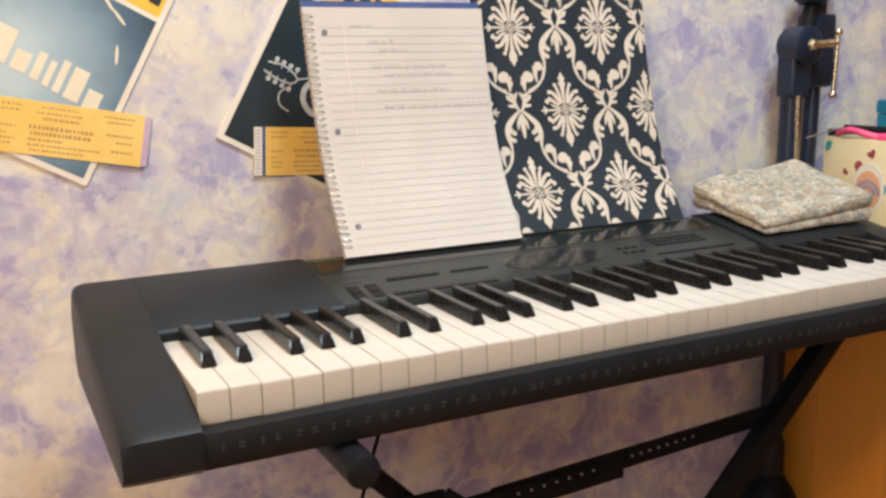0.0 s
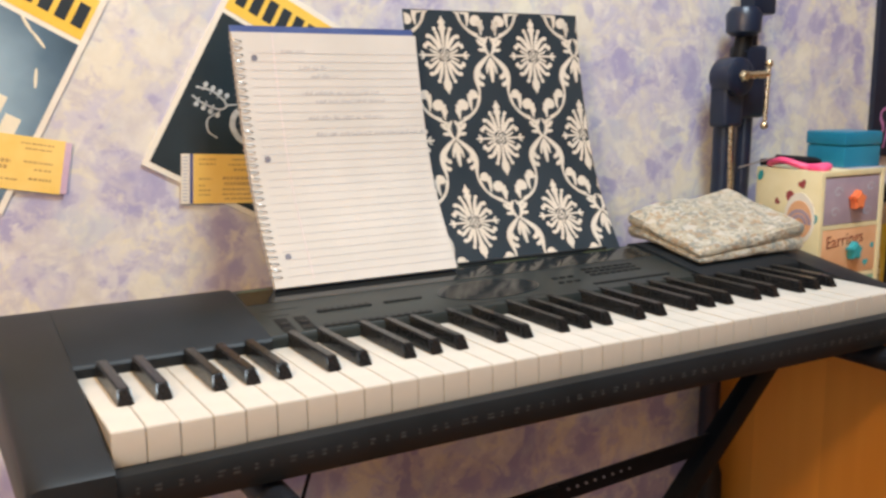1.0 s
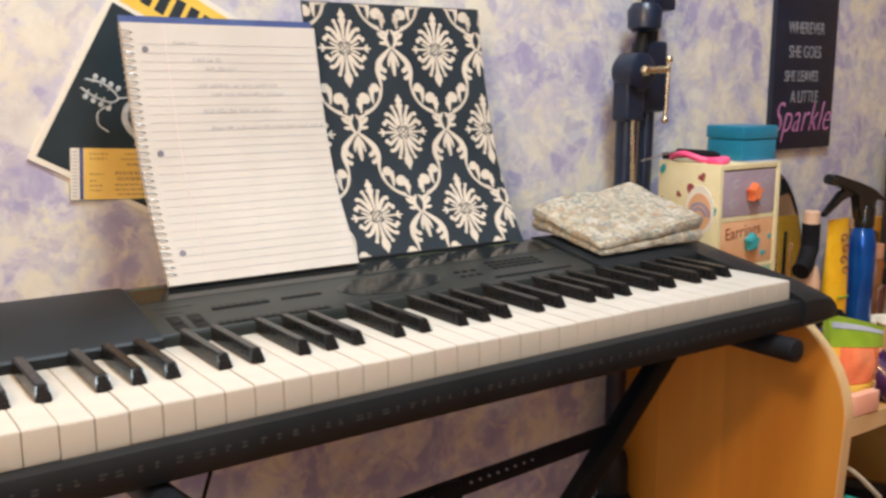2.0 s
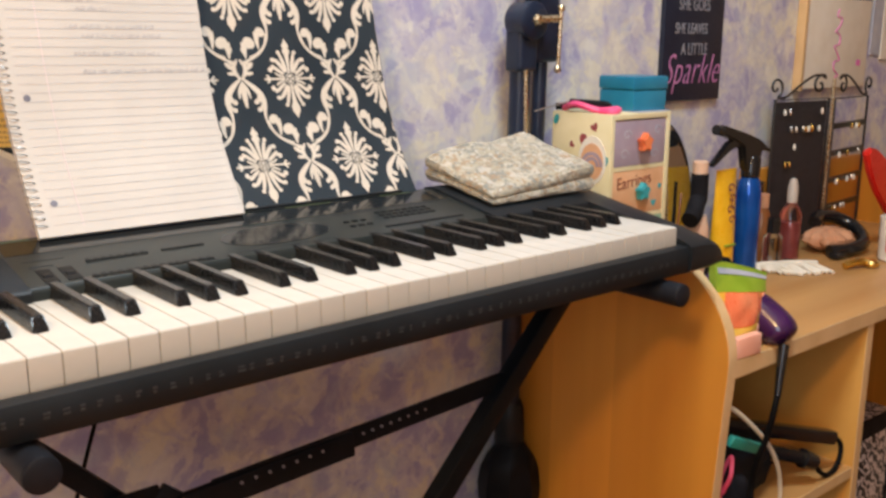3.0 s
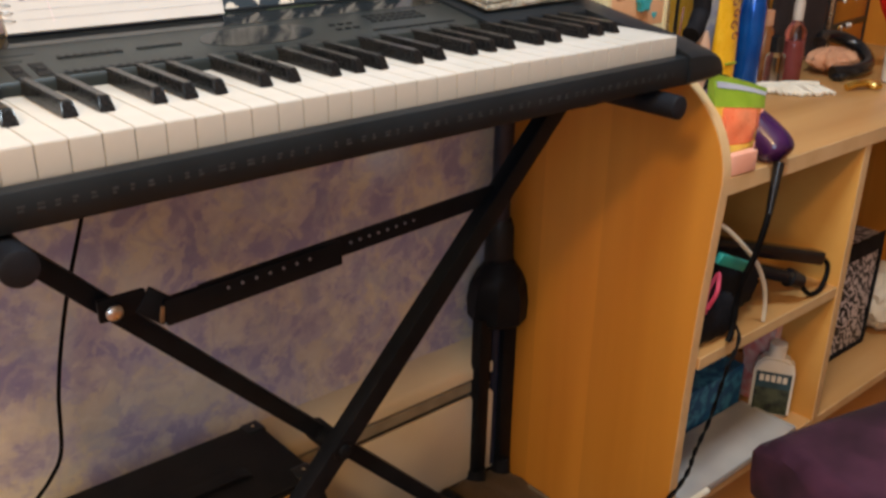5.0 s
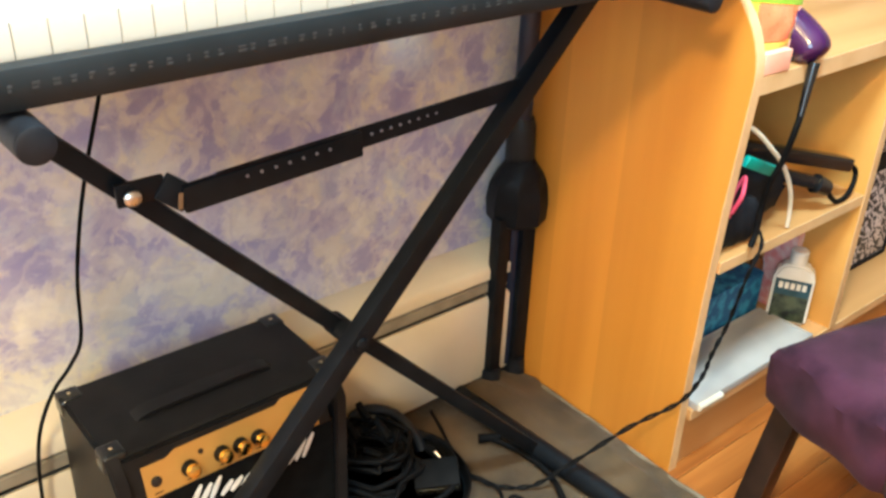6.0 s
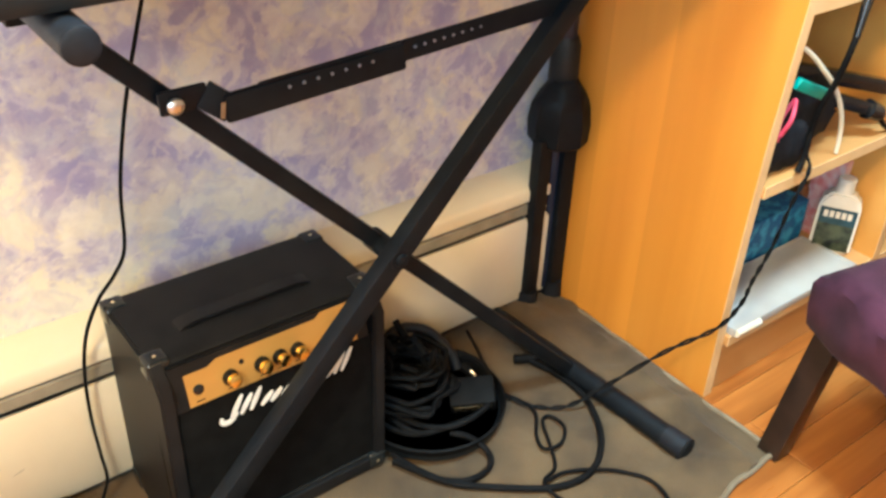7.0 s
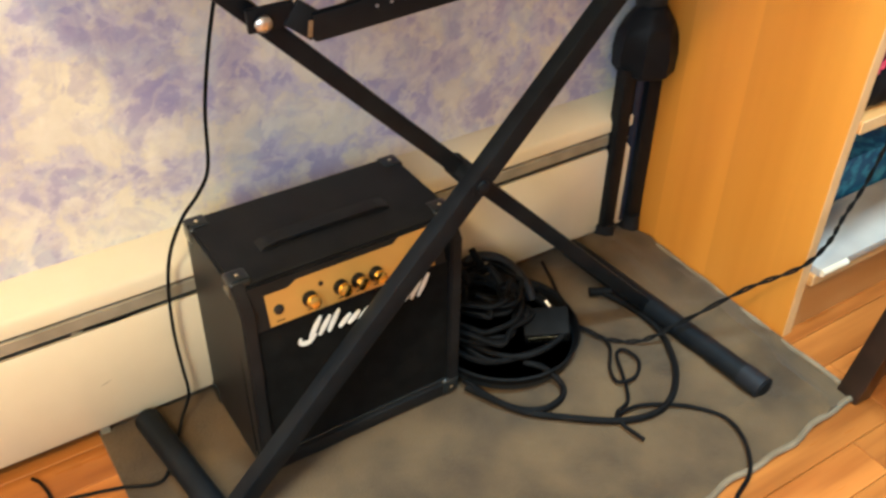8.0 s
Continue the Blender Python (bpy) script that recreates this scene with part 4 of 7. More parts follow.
def build_wall_papers():
    pr, place = build_programme(-0.0315, 1.0465, -28.5, NIGHT_PRINT, True)
    up = lambda u, v, k: place(u, v, k + 0.0026)
    # the show's title as plain upright blocks
    u = -0.066
    for k, (w, h) in enumerate(((0.026, 0.034), (0.015, 0.020), (0.008, 0.028), (0.006, 0.026), (0.007, 0.033), (0.015, 0.033), (0.015, 0.020))):
        v = -0.040 - 0.0012 * k
        part("title_block", prism(rect(u, u + w, v, v + h), up, 0.0003, bevel=0.0001), CREAM_PRINT, pr, "cream title as plain blocks" if k == 0 else "", False)
        u += w + 0.0045
    streaks = bmesh.new()
    for u, v, a in ((0.035, 0.050, 0.5), (0.048, 0.015, 1.2), (0.020, 0.058, 0.6)):
        prism(oval(u, v, 0.010, 0.0016, 12, -a), up, 0.0002, streaks)
    part("light_streaks", streaks, CREAM_PRINT, pr)
    pr, place = build_programme(0.2356, 1.017, -28.8, TEAL_PRINT, False)
    up = lambda u, v, k: place(u + 0.006, v - 0.024, k + 0.0026)
    chalk = bmesh.new()

    def stroke(pts, w):
        prism(ribbon([(p.x, p.y) for p in smooth_line([(a, b, 0) for a, b in pts], 4)], lambda t: w), up, 0.0003, chalk)

    stroke([(-0.066, 0.004), (-0.050, 0.008), (-0.036, 0.006), (-0.028, 0.001), (-0.034, -0.006), (-0.052, -0.008), (-0.066, -0.006)], 0.0009)
    stroke([(-0.028, 0.002), (-0.012, 0.012), (0.004, 0.022)], 0.0008)
    for k in range(4):
        for v in (0.011, -0.012):
            prism(oval(-0.058 + 0.0085 * k, v, 0.0026, 0.0030, 10), up, 0.0003, chalk)
            prism(rect(-0.0586 + 0.0085 * k, -0.0574 + 0.0085 * k, min(v, 0.004 * (1 if v > 0 else -1)), max(v, 0.004 * (1 if v > 0 else -1))), up, 0.0003, chalk)
    stroke([(-0.036, -0.012), (-0.040, -0.022), (-0.034, -0.032), (-0.022, -0.034)], 0.0008)
    stroke([(0.006, 0.012), (-0.008, 0.010), (-0.016, -0.002), (-0.012, -0.016), (0.002, -0.024), (0.014, -0.020)], 0.0032)
    part("chalk_drawing", chalk, CHALK, pr, "chalk line drawing of a guitar head")
    for i, (cx, cz, turn, stub) in enumerate(((-0.0325, 0.962, -10.5, 1), (0.2355, 0.928, -3.0, -1))):
        place = card_on_wall(cx, cz, turn, 0.0032)
        t = thing("theatre_ticket", (cx, WALL_Y, cz), "orange theatre ticket with faded print on the wall" + (", lilac stub end" if stub > 0 else ", striped stub end"), "ticket", "tickets on the wall")
        w, h = 0.140, 0.053
        part("card", prism(rect(-w / 2, w / 2, -h / 2, h / 2), place, 0.0006), TICKET, t)
        if stub > 0:
            part("stub", prism(rect(w / 2, w / 2 + 0.006, -h / 2 + 0.001, h / 2 - 0.001), place, 0.0005), LILAC_CARD, t, "lilac stub edge")
        else:
            part("stub", prism(rect(-w / 2 - 0.013, -w / 2, -h / 2, h / 2), place, 0.0006), CARD_WHITE, t, "white barcode stub")
            part("stripe", prism(rect(-w / 2 - 0.004, -w / 2 - 0.0004, -h / 2, h / 2), lambda u, v, k: place(u, v, k + 0.0006), 0.0002), NAVY_STRIPE, t, "navy stripe")
            codes = bmesh.new()
            for k in range(14):
                prism(rect(-w / 2 - 0.0115, -w / 2 - 0.006, -h / 2 + 0.003 + 0.0035 * k, -h / 2 + 0.0045 + 0.0035 * k), lambda u, v, q: place(u, v, q + 0.0006), 0.0002, codes)
            tagged(part("bar_code", codes, GREY_STRIPE, t), kind="stuff")
        ink = bmesh.new()
        rng = random.Random(20 + i)
        for v, u0, u1, hgt in ((0.020, -0.064, -0.045, 0.0016), (0.020, -0.028, 0.006, 0.0016), (0.019, 0.030, 0.060, 0.0016), (0.015, -0.064, -0.046, 0.0016), (0.0145, -0.032, 0.010, 0.0016), (0.014, 0.034, 0.058, 0.0016), (0.0085, -0.026, 0.008, 0.0026), (-0.001, -0.038, 0.022, 0.0036), (-0.001, -0.064, -0.050, 0.0018), (0.001, 0.034, 0.060, 0.0018), (-0.007, -0.036, 0.020, 0.0036), (-0.006, 0.044, 0.060, 0.0018), (-0.008, -0.064, -0.058, 0.0016), (-0.0125, -0.038, -0.006, 0.0022), (-0.013, -0.064, -0.050, 0.0016), (-0.0155, 0.040, 0.062, 0.0022), (-0.0175, -0.038, 0.030, 0.0018), (-0.018, -0.064, -0.052, 0.0016), (-0.0225, -0.036, 0.016, 0.0018)):
            u = u0
            while u < u1:
                k = rng.uniform(0.0016, 0.0034)
                prism(rect(u, min(u + k, u1), v, v + hgt), lambda a, b, q: place(a, b, q + 0.0006), 0.0002, ink)
                u += k + rng.uniform(0.0007, 0.0020)
        tagged(part("faded_print", ink, TICKET_INK, t, "faded unreadable print"), kind="stuff")


SIGN_BLACK = surface("sign_black", (0.006, 0.010, 0.026), (0.010, 0.016, 0.036), 20, 0.45, 0.03)
SIGN_WHITE = surface("sign_white", (0.20, 0.21, 0.25), (0.27, 0.28, 0.32), 40, 0.5, 0)
SIGN_PINK = surface("sign_pink", (0.42, 0.15, 0.34), (0.50, 0.21, 0.42), 40, 0.4, 0)
PINK_PRINT = surface("pink_print", (0.68, 0.14, 0.42), (0.74, 0.22, 0.50), 40, 0.5, 0)


def build_sign():
    x0, x1, z0, z1 = 1.288, 1.462, 0.909, 1.205
    sg = thing("wall_sign", (1.375, WALL_Y, 0.909), "black wall plaque with white capitals and a pink script word", "sign")
    part("board", box(x0, x1, WALL_Y - 0.010, WALL_Y - 0.0005, z0, z1, 0.001), SIGN_BLACK, sg)
    m = lambda x, z: Matrix.Translation((x, WALL_Y - 0.0104, z)) @ pose(0, 0, 0, 90, 0, 0) @ Matrix.Diagonal((0.80, 1.15, 1, 1))
    for text, x, z, size in (("WHEREVER", 1.322, 1.104, 0.0250), ("SHE GOES", 1.326, 1.064, 0.0255), ("SHE LEAVES", 1.318, 1.024, 0.0230), ("A LITTLE", 1.338, 0.988, 0.0255)):
        part("lettering", letters(text, size, m(x, z)), SIGN_WHITE, sg, "white capitals", smooth=False)
    part("script_word", letters("Sparkle", 0.066, m(1.291, 0.938), shear=0.42, spread=1.05, weight=-0.0009), SIGN_PINK, sg, "pink script word", smooth=False)
    cal = thing("wall_calendar", (1.878, WALL_Y, 0.92), "white printed calendar sheet with pink writing hanging on the wall", "calendar")
    part("backing", box(1.733, 1.743, WALL_Y - 0.02, WALL_Y - 0.001, 0.915, 1.28, 0.001), MAPLE_EDGE, cal, "thin pine edge")
    part("page", box(1.745, 2.018, WALL_Y - 0.012, WALL_Y - 0.001, 0.918, 1.26, 0.001), CARD_WHITE, cal)
    part("top_band", box(1.745, 2.018, WALL_Y - 0.0126, WALL_Y - 0.012, 1.10, 1.108), NAVY_STRIPE, cal)
    squiggle = [(1.883 + 0.012 * math.sin(1.9 * k), WALL_Y - 0.0125, 0.935 + 0.011 * k + 0.004 * math.cos(2.3 * k)) for k in range(14)]
    part("pink_scribble", sweep(squiggle, 0.0016, 6), PINK_PRINT, cal, "pink unreadable script")
    part("pink_mark", box(1.973, 1.991, WALL_Y - 0.0126, WALL_Y - 0.012, 0.962, 0.975), PINK_PRINT, cal)
    ph = thing("pinned_photos", (2.2, WALL_Y, 0.98), "pale prints pinned beside the calendar", "print")
    for k in range(4):
        part("print", box(2.05 + 0.05 * k, 2.095 + 0.05 * k, WALL_Y - 0.004 - 0.001 * k, WALL_Y - 0.001, 0.985 - 0.01 * (k % 2), 1.15), CARD_WHITE if k % 2 else GREY_STRIPE, ph)


# ---- cloth on the keyboard ----
def floral_material():
    m = surface("floral_cloth", (0.37, 0.335, 0.25), (0.45, 0.41, 0.32), 16, 0.9, 0.35, fine=1100, sheen=0.2)
    n, l = nodes_of(m)
    p = n["Principled BSDF"]
    tc = n.new("ShaderNodeTexCoord")
    last = p.inputs["Base Color"].links[0].from_socket
    for scale, lo, hi, col, off in ((78, 0.50, 0.56, (0.17, 0.19, 0.18), 0), (84, 0.56, 0.61, (0.34, 0.22, 0.12), 4), (72, 0.56, 0.62, (0.56, 0.53, 0.46), 9)):
        mp = n.new("ShaderNodeMapping")
        mp.inputs["Location"].default_value = (off, off * 0.7, off * 0.3)
        t = n.new("ShaderNodeTexNoise")
        t.inputs["Scale"].default_value, t.inputs["Detail"].default_value, t.inputs["Distortion"].default_value = scale, 2.0, 1.4
        r = n.new("ShaderNodeMapRange")
        r.inputs[1].default_value, r.inputs[2].default_value = lo, hi
        r.inputs[4].default_value = 0.75
        x = n.new("ShaderNodeMix")
        x.data_type = "RGBA"
        l.new(tc.outputs["Object"], mp.inputs[0])
        l.new(mp.outputs[0], t.inputs[0])
        l.new(t.outputs[0], r.inputs[0])
        l.new(r.outputs[0], x.inputs[0])
        l.new(last, x.inputs[6])
        x.inputs[7].default_value = (*col, 1)
        last = x.outputs[2]
    l.new(last, p.inputs["Base Color"])
    return m


FLORAL = floral_material()


def cloth_slab(corners, z_at, thick, lift, bm=None, seed=0, n=22, soft=0.30):
    """A soft folded layer over four corners, rounded at its rim."""
    made = bmesh.new()
    c = [Vector((*p, 0)) for p in corners]
    rows = []
    for j in range(n + 1):
        row = []
        for i in range(n + 1):
            u, v = i / n, j / n
            p = (c[0] * (1 - u) + c[1] * u) * (1 - v) + (c[3] * (1 - u) + c[2] * u) * v
            rim = min(u, v, 1 - u, 1 - v)
            round_ = math.sqrt(max(0.0, 1 - (1 - min(1, rim / soft)) ** 2))
            puff = noise.noise(Vector((u * 3 + seed, v * 3, seed))) * (0.004 + 0.16 * max(0.0, thick - 0.03)) + noise.noise(Vector((u * 8, v * 8 + seed, 1))) * 0.0016
            mid = z_at(p.x, p.y) + lift + thick / 2
            edge = Vector((noise.noise(Vector((u * 5, v * 5, 7 + seed))), noise.noise(Vector((u * 5, v * 5, 17 + seed))), 0)) * 0.004
            row.append((made.verts.new(p + edge + Vector((0, 0, mid + round_ * (thick / 2 + max(-0.002, puff))))), made.verts.new(p + edge + Vector((0, 0, mid - round_ * thick / 2)))))
        rows.append(row)
    for a, b in zip(rows, rows[1:]):
        for i in range(n):
            made.faces.new((a[i][0], a[i + 1][0], b[i + 1][0], b[i][0]))
            made.faces.new((a[i][1], b[i][1], b[i + 1][1], a[i + 1][1]))
    bmesh.ops.remove_doubles(made, verts=made.verts[:], dist=0.0002)
    return merge(bm, made)


def build_cloth():
    """A cloth folded twice: two plump layers with a groove between them, higher at the back."""
    support = lambda x, y: 0.8150 + max(0.0, min(y, 0.25) - 0.142) * 0.019 / 0.108
    corners = [Vector((0.698, 0.156)), Vector((0.888, 0.160)), Vector((0.880, 0.284)), Vector((0.696, 0.284))]
    tops = [0.8340, 0.8560, 0.8900, 0.8660]
    n, inner = 26, 16

    def at(u, v):
        a, b, c, d = (1 - u) * (1 - v), u * (1 - v), u * v, (1 - u) * v
        p = corners[0] * a + corners[1] * b + corners[2] * c + corners[3] * d
        z = tops[0] * a + tops[1] * b + tops[2] * c + tops[3] * d + 0.010 * v * math.sin(math.pi * min(1, u * 1.5 + 0.05)) * (1 - u)
        return p, z

    rim = [(i / n, 0.0) for i in range(n)] + [(1.0, i / n) for i in range(n)] + [(1 - i / n, 1.0) for i in range(n)] + [(0.0, 1 - i / n) for i in range(n)]
    made = bmesh.new()
    loops = []

    def ring(frac, inset, shrink=1.0):
        loop = []
        for u, v in rim:
            cu, cv = 0.5 + (u - 0.5) * shrink, 0.5 + (v - 0.5) * shrink
            k = ((abs(cu - 0.5) * 2) ** 10 + (abs(cv - 0.5) * 2) ** 10) * 0.012
            cu, cv = cu - (cu - 0.5) * k, cv - (cv - 0.5) * k
            p, z = at(cu, cv)
            away = (p - Vector((0.79, 0.22))).normalized()
            wob = 0.0022 * noise.noise(Vector((p.x * 38, p.y * 38, 2 + 3 * frac)))
            p = p - away * (inset - wob)
            low = support(p.x, p.y) + 0.0008
            z = z + (0.0022 * noise.noise(Vector((p.x * 34, p.y * 34, 9))) + 0.0030 * noise.noise(Vector((p.x * 15, p.y * 15, 4)))) * frac
            z = low + (max(z, low + 0.008) - low) * frac - (0.0035 if frac == 1.0 and shrink > 0.985 else 0.0)
            loop.append(made.verts.new((p.x, p.y, z)))
        loops.append(loop)

    for frac, inset in ((0.0, 0.006), (0.08, 0.0015), (0.24, 0.0), (0.40, 0.0014), (0.46, 0.0046), (0.50, 0.0046), (0.56, 0.0014), (0.74, 0.0), (0.90, 0.0014)):
        ring(frac, inset)
    ring(1.0, 0.0045)
    for k in range(1, inner):
        ring(1.0, 0.0045 * (1 - k / inner), 1 - 0.055 - 0.93 * (k - 1) / inner)
    for a, b in zip(loops, loops[1:]):
        for i in range(len(rim)):
            made.faces.new((a[i], a[(i + 1) % len(rim)], b[(i + 1) % len(rim)], b[i]))
    made.faces.new(loops[0][::-1])
    made.faces.new(loops[-1])
    single("folded_cloth", made, FLORAL, "folded pale cloth with a tiny floral print on the keyboard's end", "cloth")


# ---- the amplifier and what lies on the floor ----
AX0, AX1, AY0, AY1, AZ = 0.175, 0.460, 0.146, 0.313, 0.297


def build_amp():
    am = thing("guitar_amplifier", ((AX0 + AX1) / 2, 0.23, 0.008), "small black guitar amplifier with a gold panel on the rug", "amplifier")
    part("cabinet", prism([(AY0 + 0.020, 0.010), (AY1, 0.010), (AY1, AZ), (AY0 + 0.030, AZ), (AY0 + 0.019, 0.2890), (AY0 + 0.024, 0.240)], lambda u, v, w: Vector((AX0 + w, u, v)), AX1 - AX0, bevel=0.004), AMP_TOLEX, am, "black grained vinyl")
    for x0, x1 in ((AX0 - 0.0006, AX0 + 0.016), (AX1 - 0.016, AX1 + 0.0006)):
        part("front_cheek", prism([(AY0, 0.010), (AY0 + 0.013, 0.010), (AY0 + 0.034, AZ), (AY0 + 0.024, AZ + 0.0006), (AY0, AZ - 0.034)], lambda u, v, w: Vector((x0 + w, u, v)), x1 - x0, bevel=0.002), AMP_TOLEX, am)
    part("bottom_rail", box(AX0 + 0.016, AX1 - 0.016, AY0, AY0 + 0.012, 0.010, 0.030, 0.002), AMP_TOLEX, am)
    part("grille", box(AX0 + 0.016, AX1 - 0.016, AY0 + 0.006, AY0 + 0.0105, 0.029, 0.236, 0.001), AMP_GRILLE, am, "black woven speaker cloth")
    part("piping", rod((AX0 + 0.016, AY0 + 0.005, 0.034), (AX1 - 0.016, AY0 + 0.005, 0.034), 0.0022, seg=8), KB_GLOSS, am)
    # the control panel leans back a little: (across, up) on its face
    lean = math.atan2(0.014, 0.05)
    face = lambda u, v, w: Vector((AX0 + u, AY0 + 0.004 + v * math.sin(lean) - w * math.cos(lean), 0.238 + v * math.cos(lean) + w * math.sin(lean)))
    part("panel_backing", prism(rect(0.016, 0.263, -0.002, 0.052), lambda u, v, w: face(u, v, w - 0.012), 0.0125), AMP_TOLEX, am)
    gold = part("control_panel", prism([(0.032, 0.0), (0.247, 0.0), (0.247, 0.051), (0.205, 0.051), (0.196, 0.045), (0.072, 0.045), (0.060, 0.039), (0.032, 0.039)], lambda u, v, w: face(u, v, w + 0.0004), 0.0012), AMP_GOLD, am, "brushed gold control panel")
    turn = pose(0, 0, 0, 90 - math.degrees(lean), 0, 0)
    part("jack", lathe(face(0.045, 0.018, 0.0016), [(0.0062, 0), (0.0062, 0.0012), (0.0045, 0.0016)], 16, turn=turn), KB_GLOSS, gold, "black jack socket")
    part("small_jack", lathe(face(0.099, 0.030, 0.0016), [(0.0032, 0), (0.003, 0.001)], 12, turn=turn), KB_GLOSS, gold)
    for u in (0.083, 0.122, 0.145, 0.168, 0.222):
        v = 0.017 if u < 0.2 else 0.024
        knob = part("knob", lathe(face(u, v, 0.0016), [(0.0095, 0), (0.0092, 0.004), (0.0078, 0.006), (0.0075, 0.010)], 20, turn=turn), KB_BUTTON, gold, "black knob with a gold cap")
        part("gold_cap", lathe(face(u, v, 0.0116), [(0.0077, 0), (0.0077, 0.005), (0.0070, 0.0068), (0.0050, 0.0074)], 20, turn=turn), GOLD_CAP, knob)
    marks = bmesh.new()
    for u in (0.045, 0.083, 0.122, 0.145, 0.168):
        prism(rect(u - 0.005, u + 0.005, 0.0035, 0.0050), lambda a, b, w: face(a, b, w + 0.0016), 0.0002, marks)
    tagged(part("panel_print", marks, KB_BUTTON, gold), kind="stuff")
    # the maker's mark as plain white strokes
    logo = bmesh.new()
    fl = lambda u, v, w: Vector((AX0 + u, AY0 + 0.0055 - w, v))

    def stroke(pts, w):
        prism(ribbon([(p.x, p.y) for p in smooth_line([(a, b, 0) for a, b in pts], 4)], lambda t: w * (0.55 + 0.6 * math.sin(math.pi * t))), fl, 0.0018, logo)

    stroke([(0.066, 0.203), (0.066, 0.196), (0.076, 0.194), (0.086, 0.203)], 0.0026)
    for k, (u0, v1) in enumerate(((0.082, 0.226), (0.094, 0.222), (0.106, 0.226), (0.120, 0.213), (0.132, 0.212), (0.146, 0.212), (0.160, 0.214), (0.174, 0.213), (0.192, 0.224), (0.206, 0.213), (0.218, 0.228), (0.228, 0.228))):
        stroke([(u0 - 0.004, 0.198), (u0 + 0.003, (0.197 + v1) / 2), (u0 + 0.011, v1)], 0.0026)
    tagged(part("maker_mark", logo, LOGO_WHITE, am, "white raised maker's mark as plain strokes"), kind="stuff")
    part("handle", prism([(0.0, 0.0), (0.006, 0.0045), (0.020, 0.0072), (0.150, 0.0072), (0.164, 0.0045), (0.170, 0.0), (0.160, 0.0), (0.146, 0.0042), (0.024, 0.0042), (0.010, 0.0)], lambda u, v, w: Vector((AX0 + 0.052 + u, 0.208 + w, AZ - 0.0005 + v)), 0.022, bevel=0.001), AMP_TOLEX, am, "black strap handle")
    for x in (AX0, AX1):
        for y, z in ((AY1, AZ), (AY0 + 0.024, AZ), (AY0, 0.012), (AY1, 0.012)):
            sx, sy = (1 if x == AX0 else -1), (-1 if y == AY1 else 1)
            z0, z1 = (z - 0.024, z + 0.0016) if z > 0.1 else (z - 0.003, z + 0.024)
            xs, ys = sorted((x - 0.0016 * sx, x + 0.026 * sx)), sorted((y - 0.0016 * sy, y + 0.026 * sy))
            corner = part("corner_guard", box(xs[0], xs[1], ys[0], ys[1], z0, z1, 0.006, 3), KB_GLOSS, am)
            zz = z1 if z > 0.1 else z0 + 0.012
            if z > 0.1:
                part("screw", lathe((x + 0.012 * sx, y + 0.012 * sy, zz - 0.0004), [(0.0028, 0), (0.0016, 0.0012)], 10), CHROME_WARM, corner)
            else:
                part("screw", lathe((x + 0.012 * sx, ys[0] + 0.0004, zz), [(0.0028, 0), (0.0016, 0.0012)], 10, turn=pose(0, 0, 0, 90, 0, 0)), CHROME_WARM, corner)
    for x in (AX0 + 0.03, AX1 - 0.03):
        for y in (AY0 + 0.03, AY1 - 0.03):
            part("foot", lathe((x, y, 0.0075), [(0.010, 0), (0.009, 0.006)], 14), RUBBER, am)


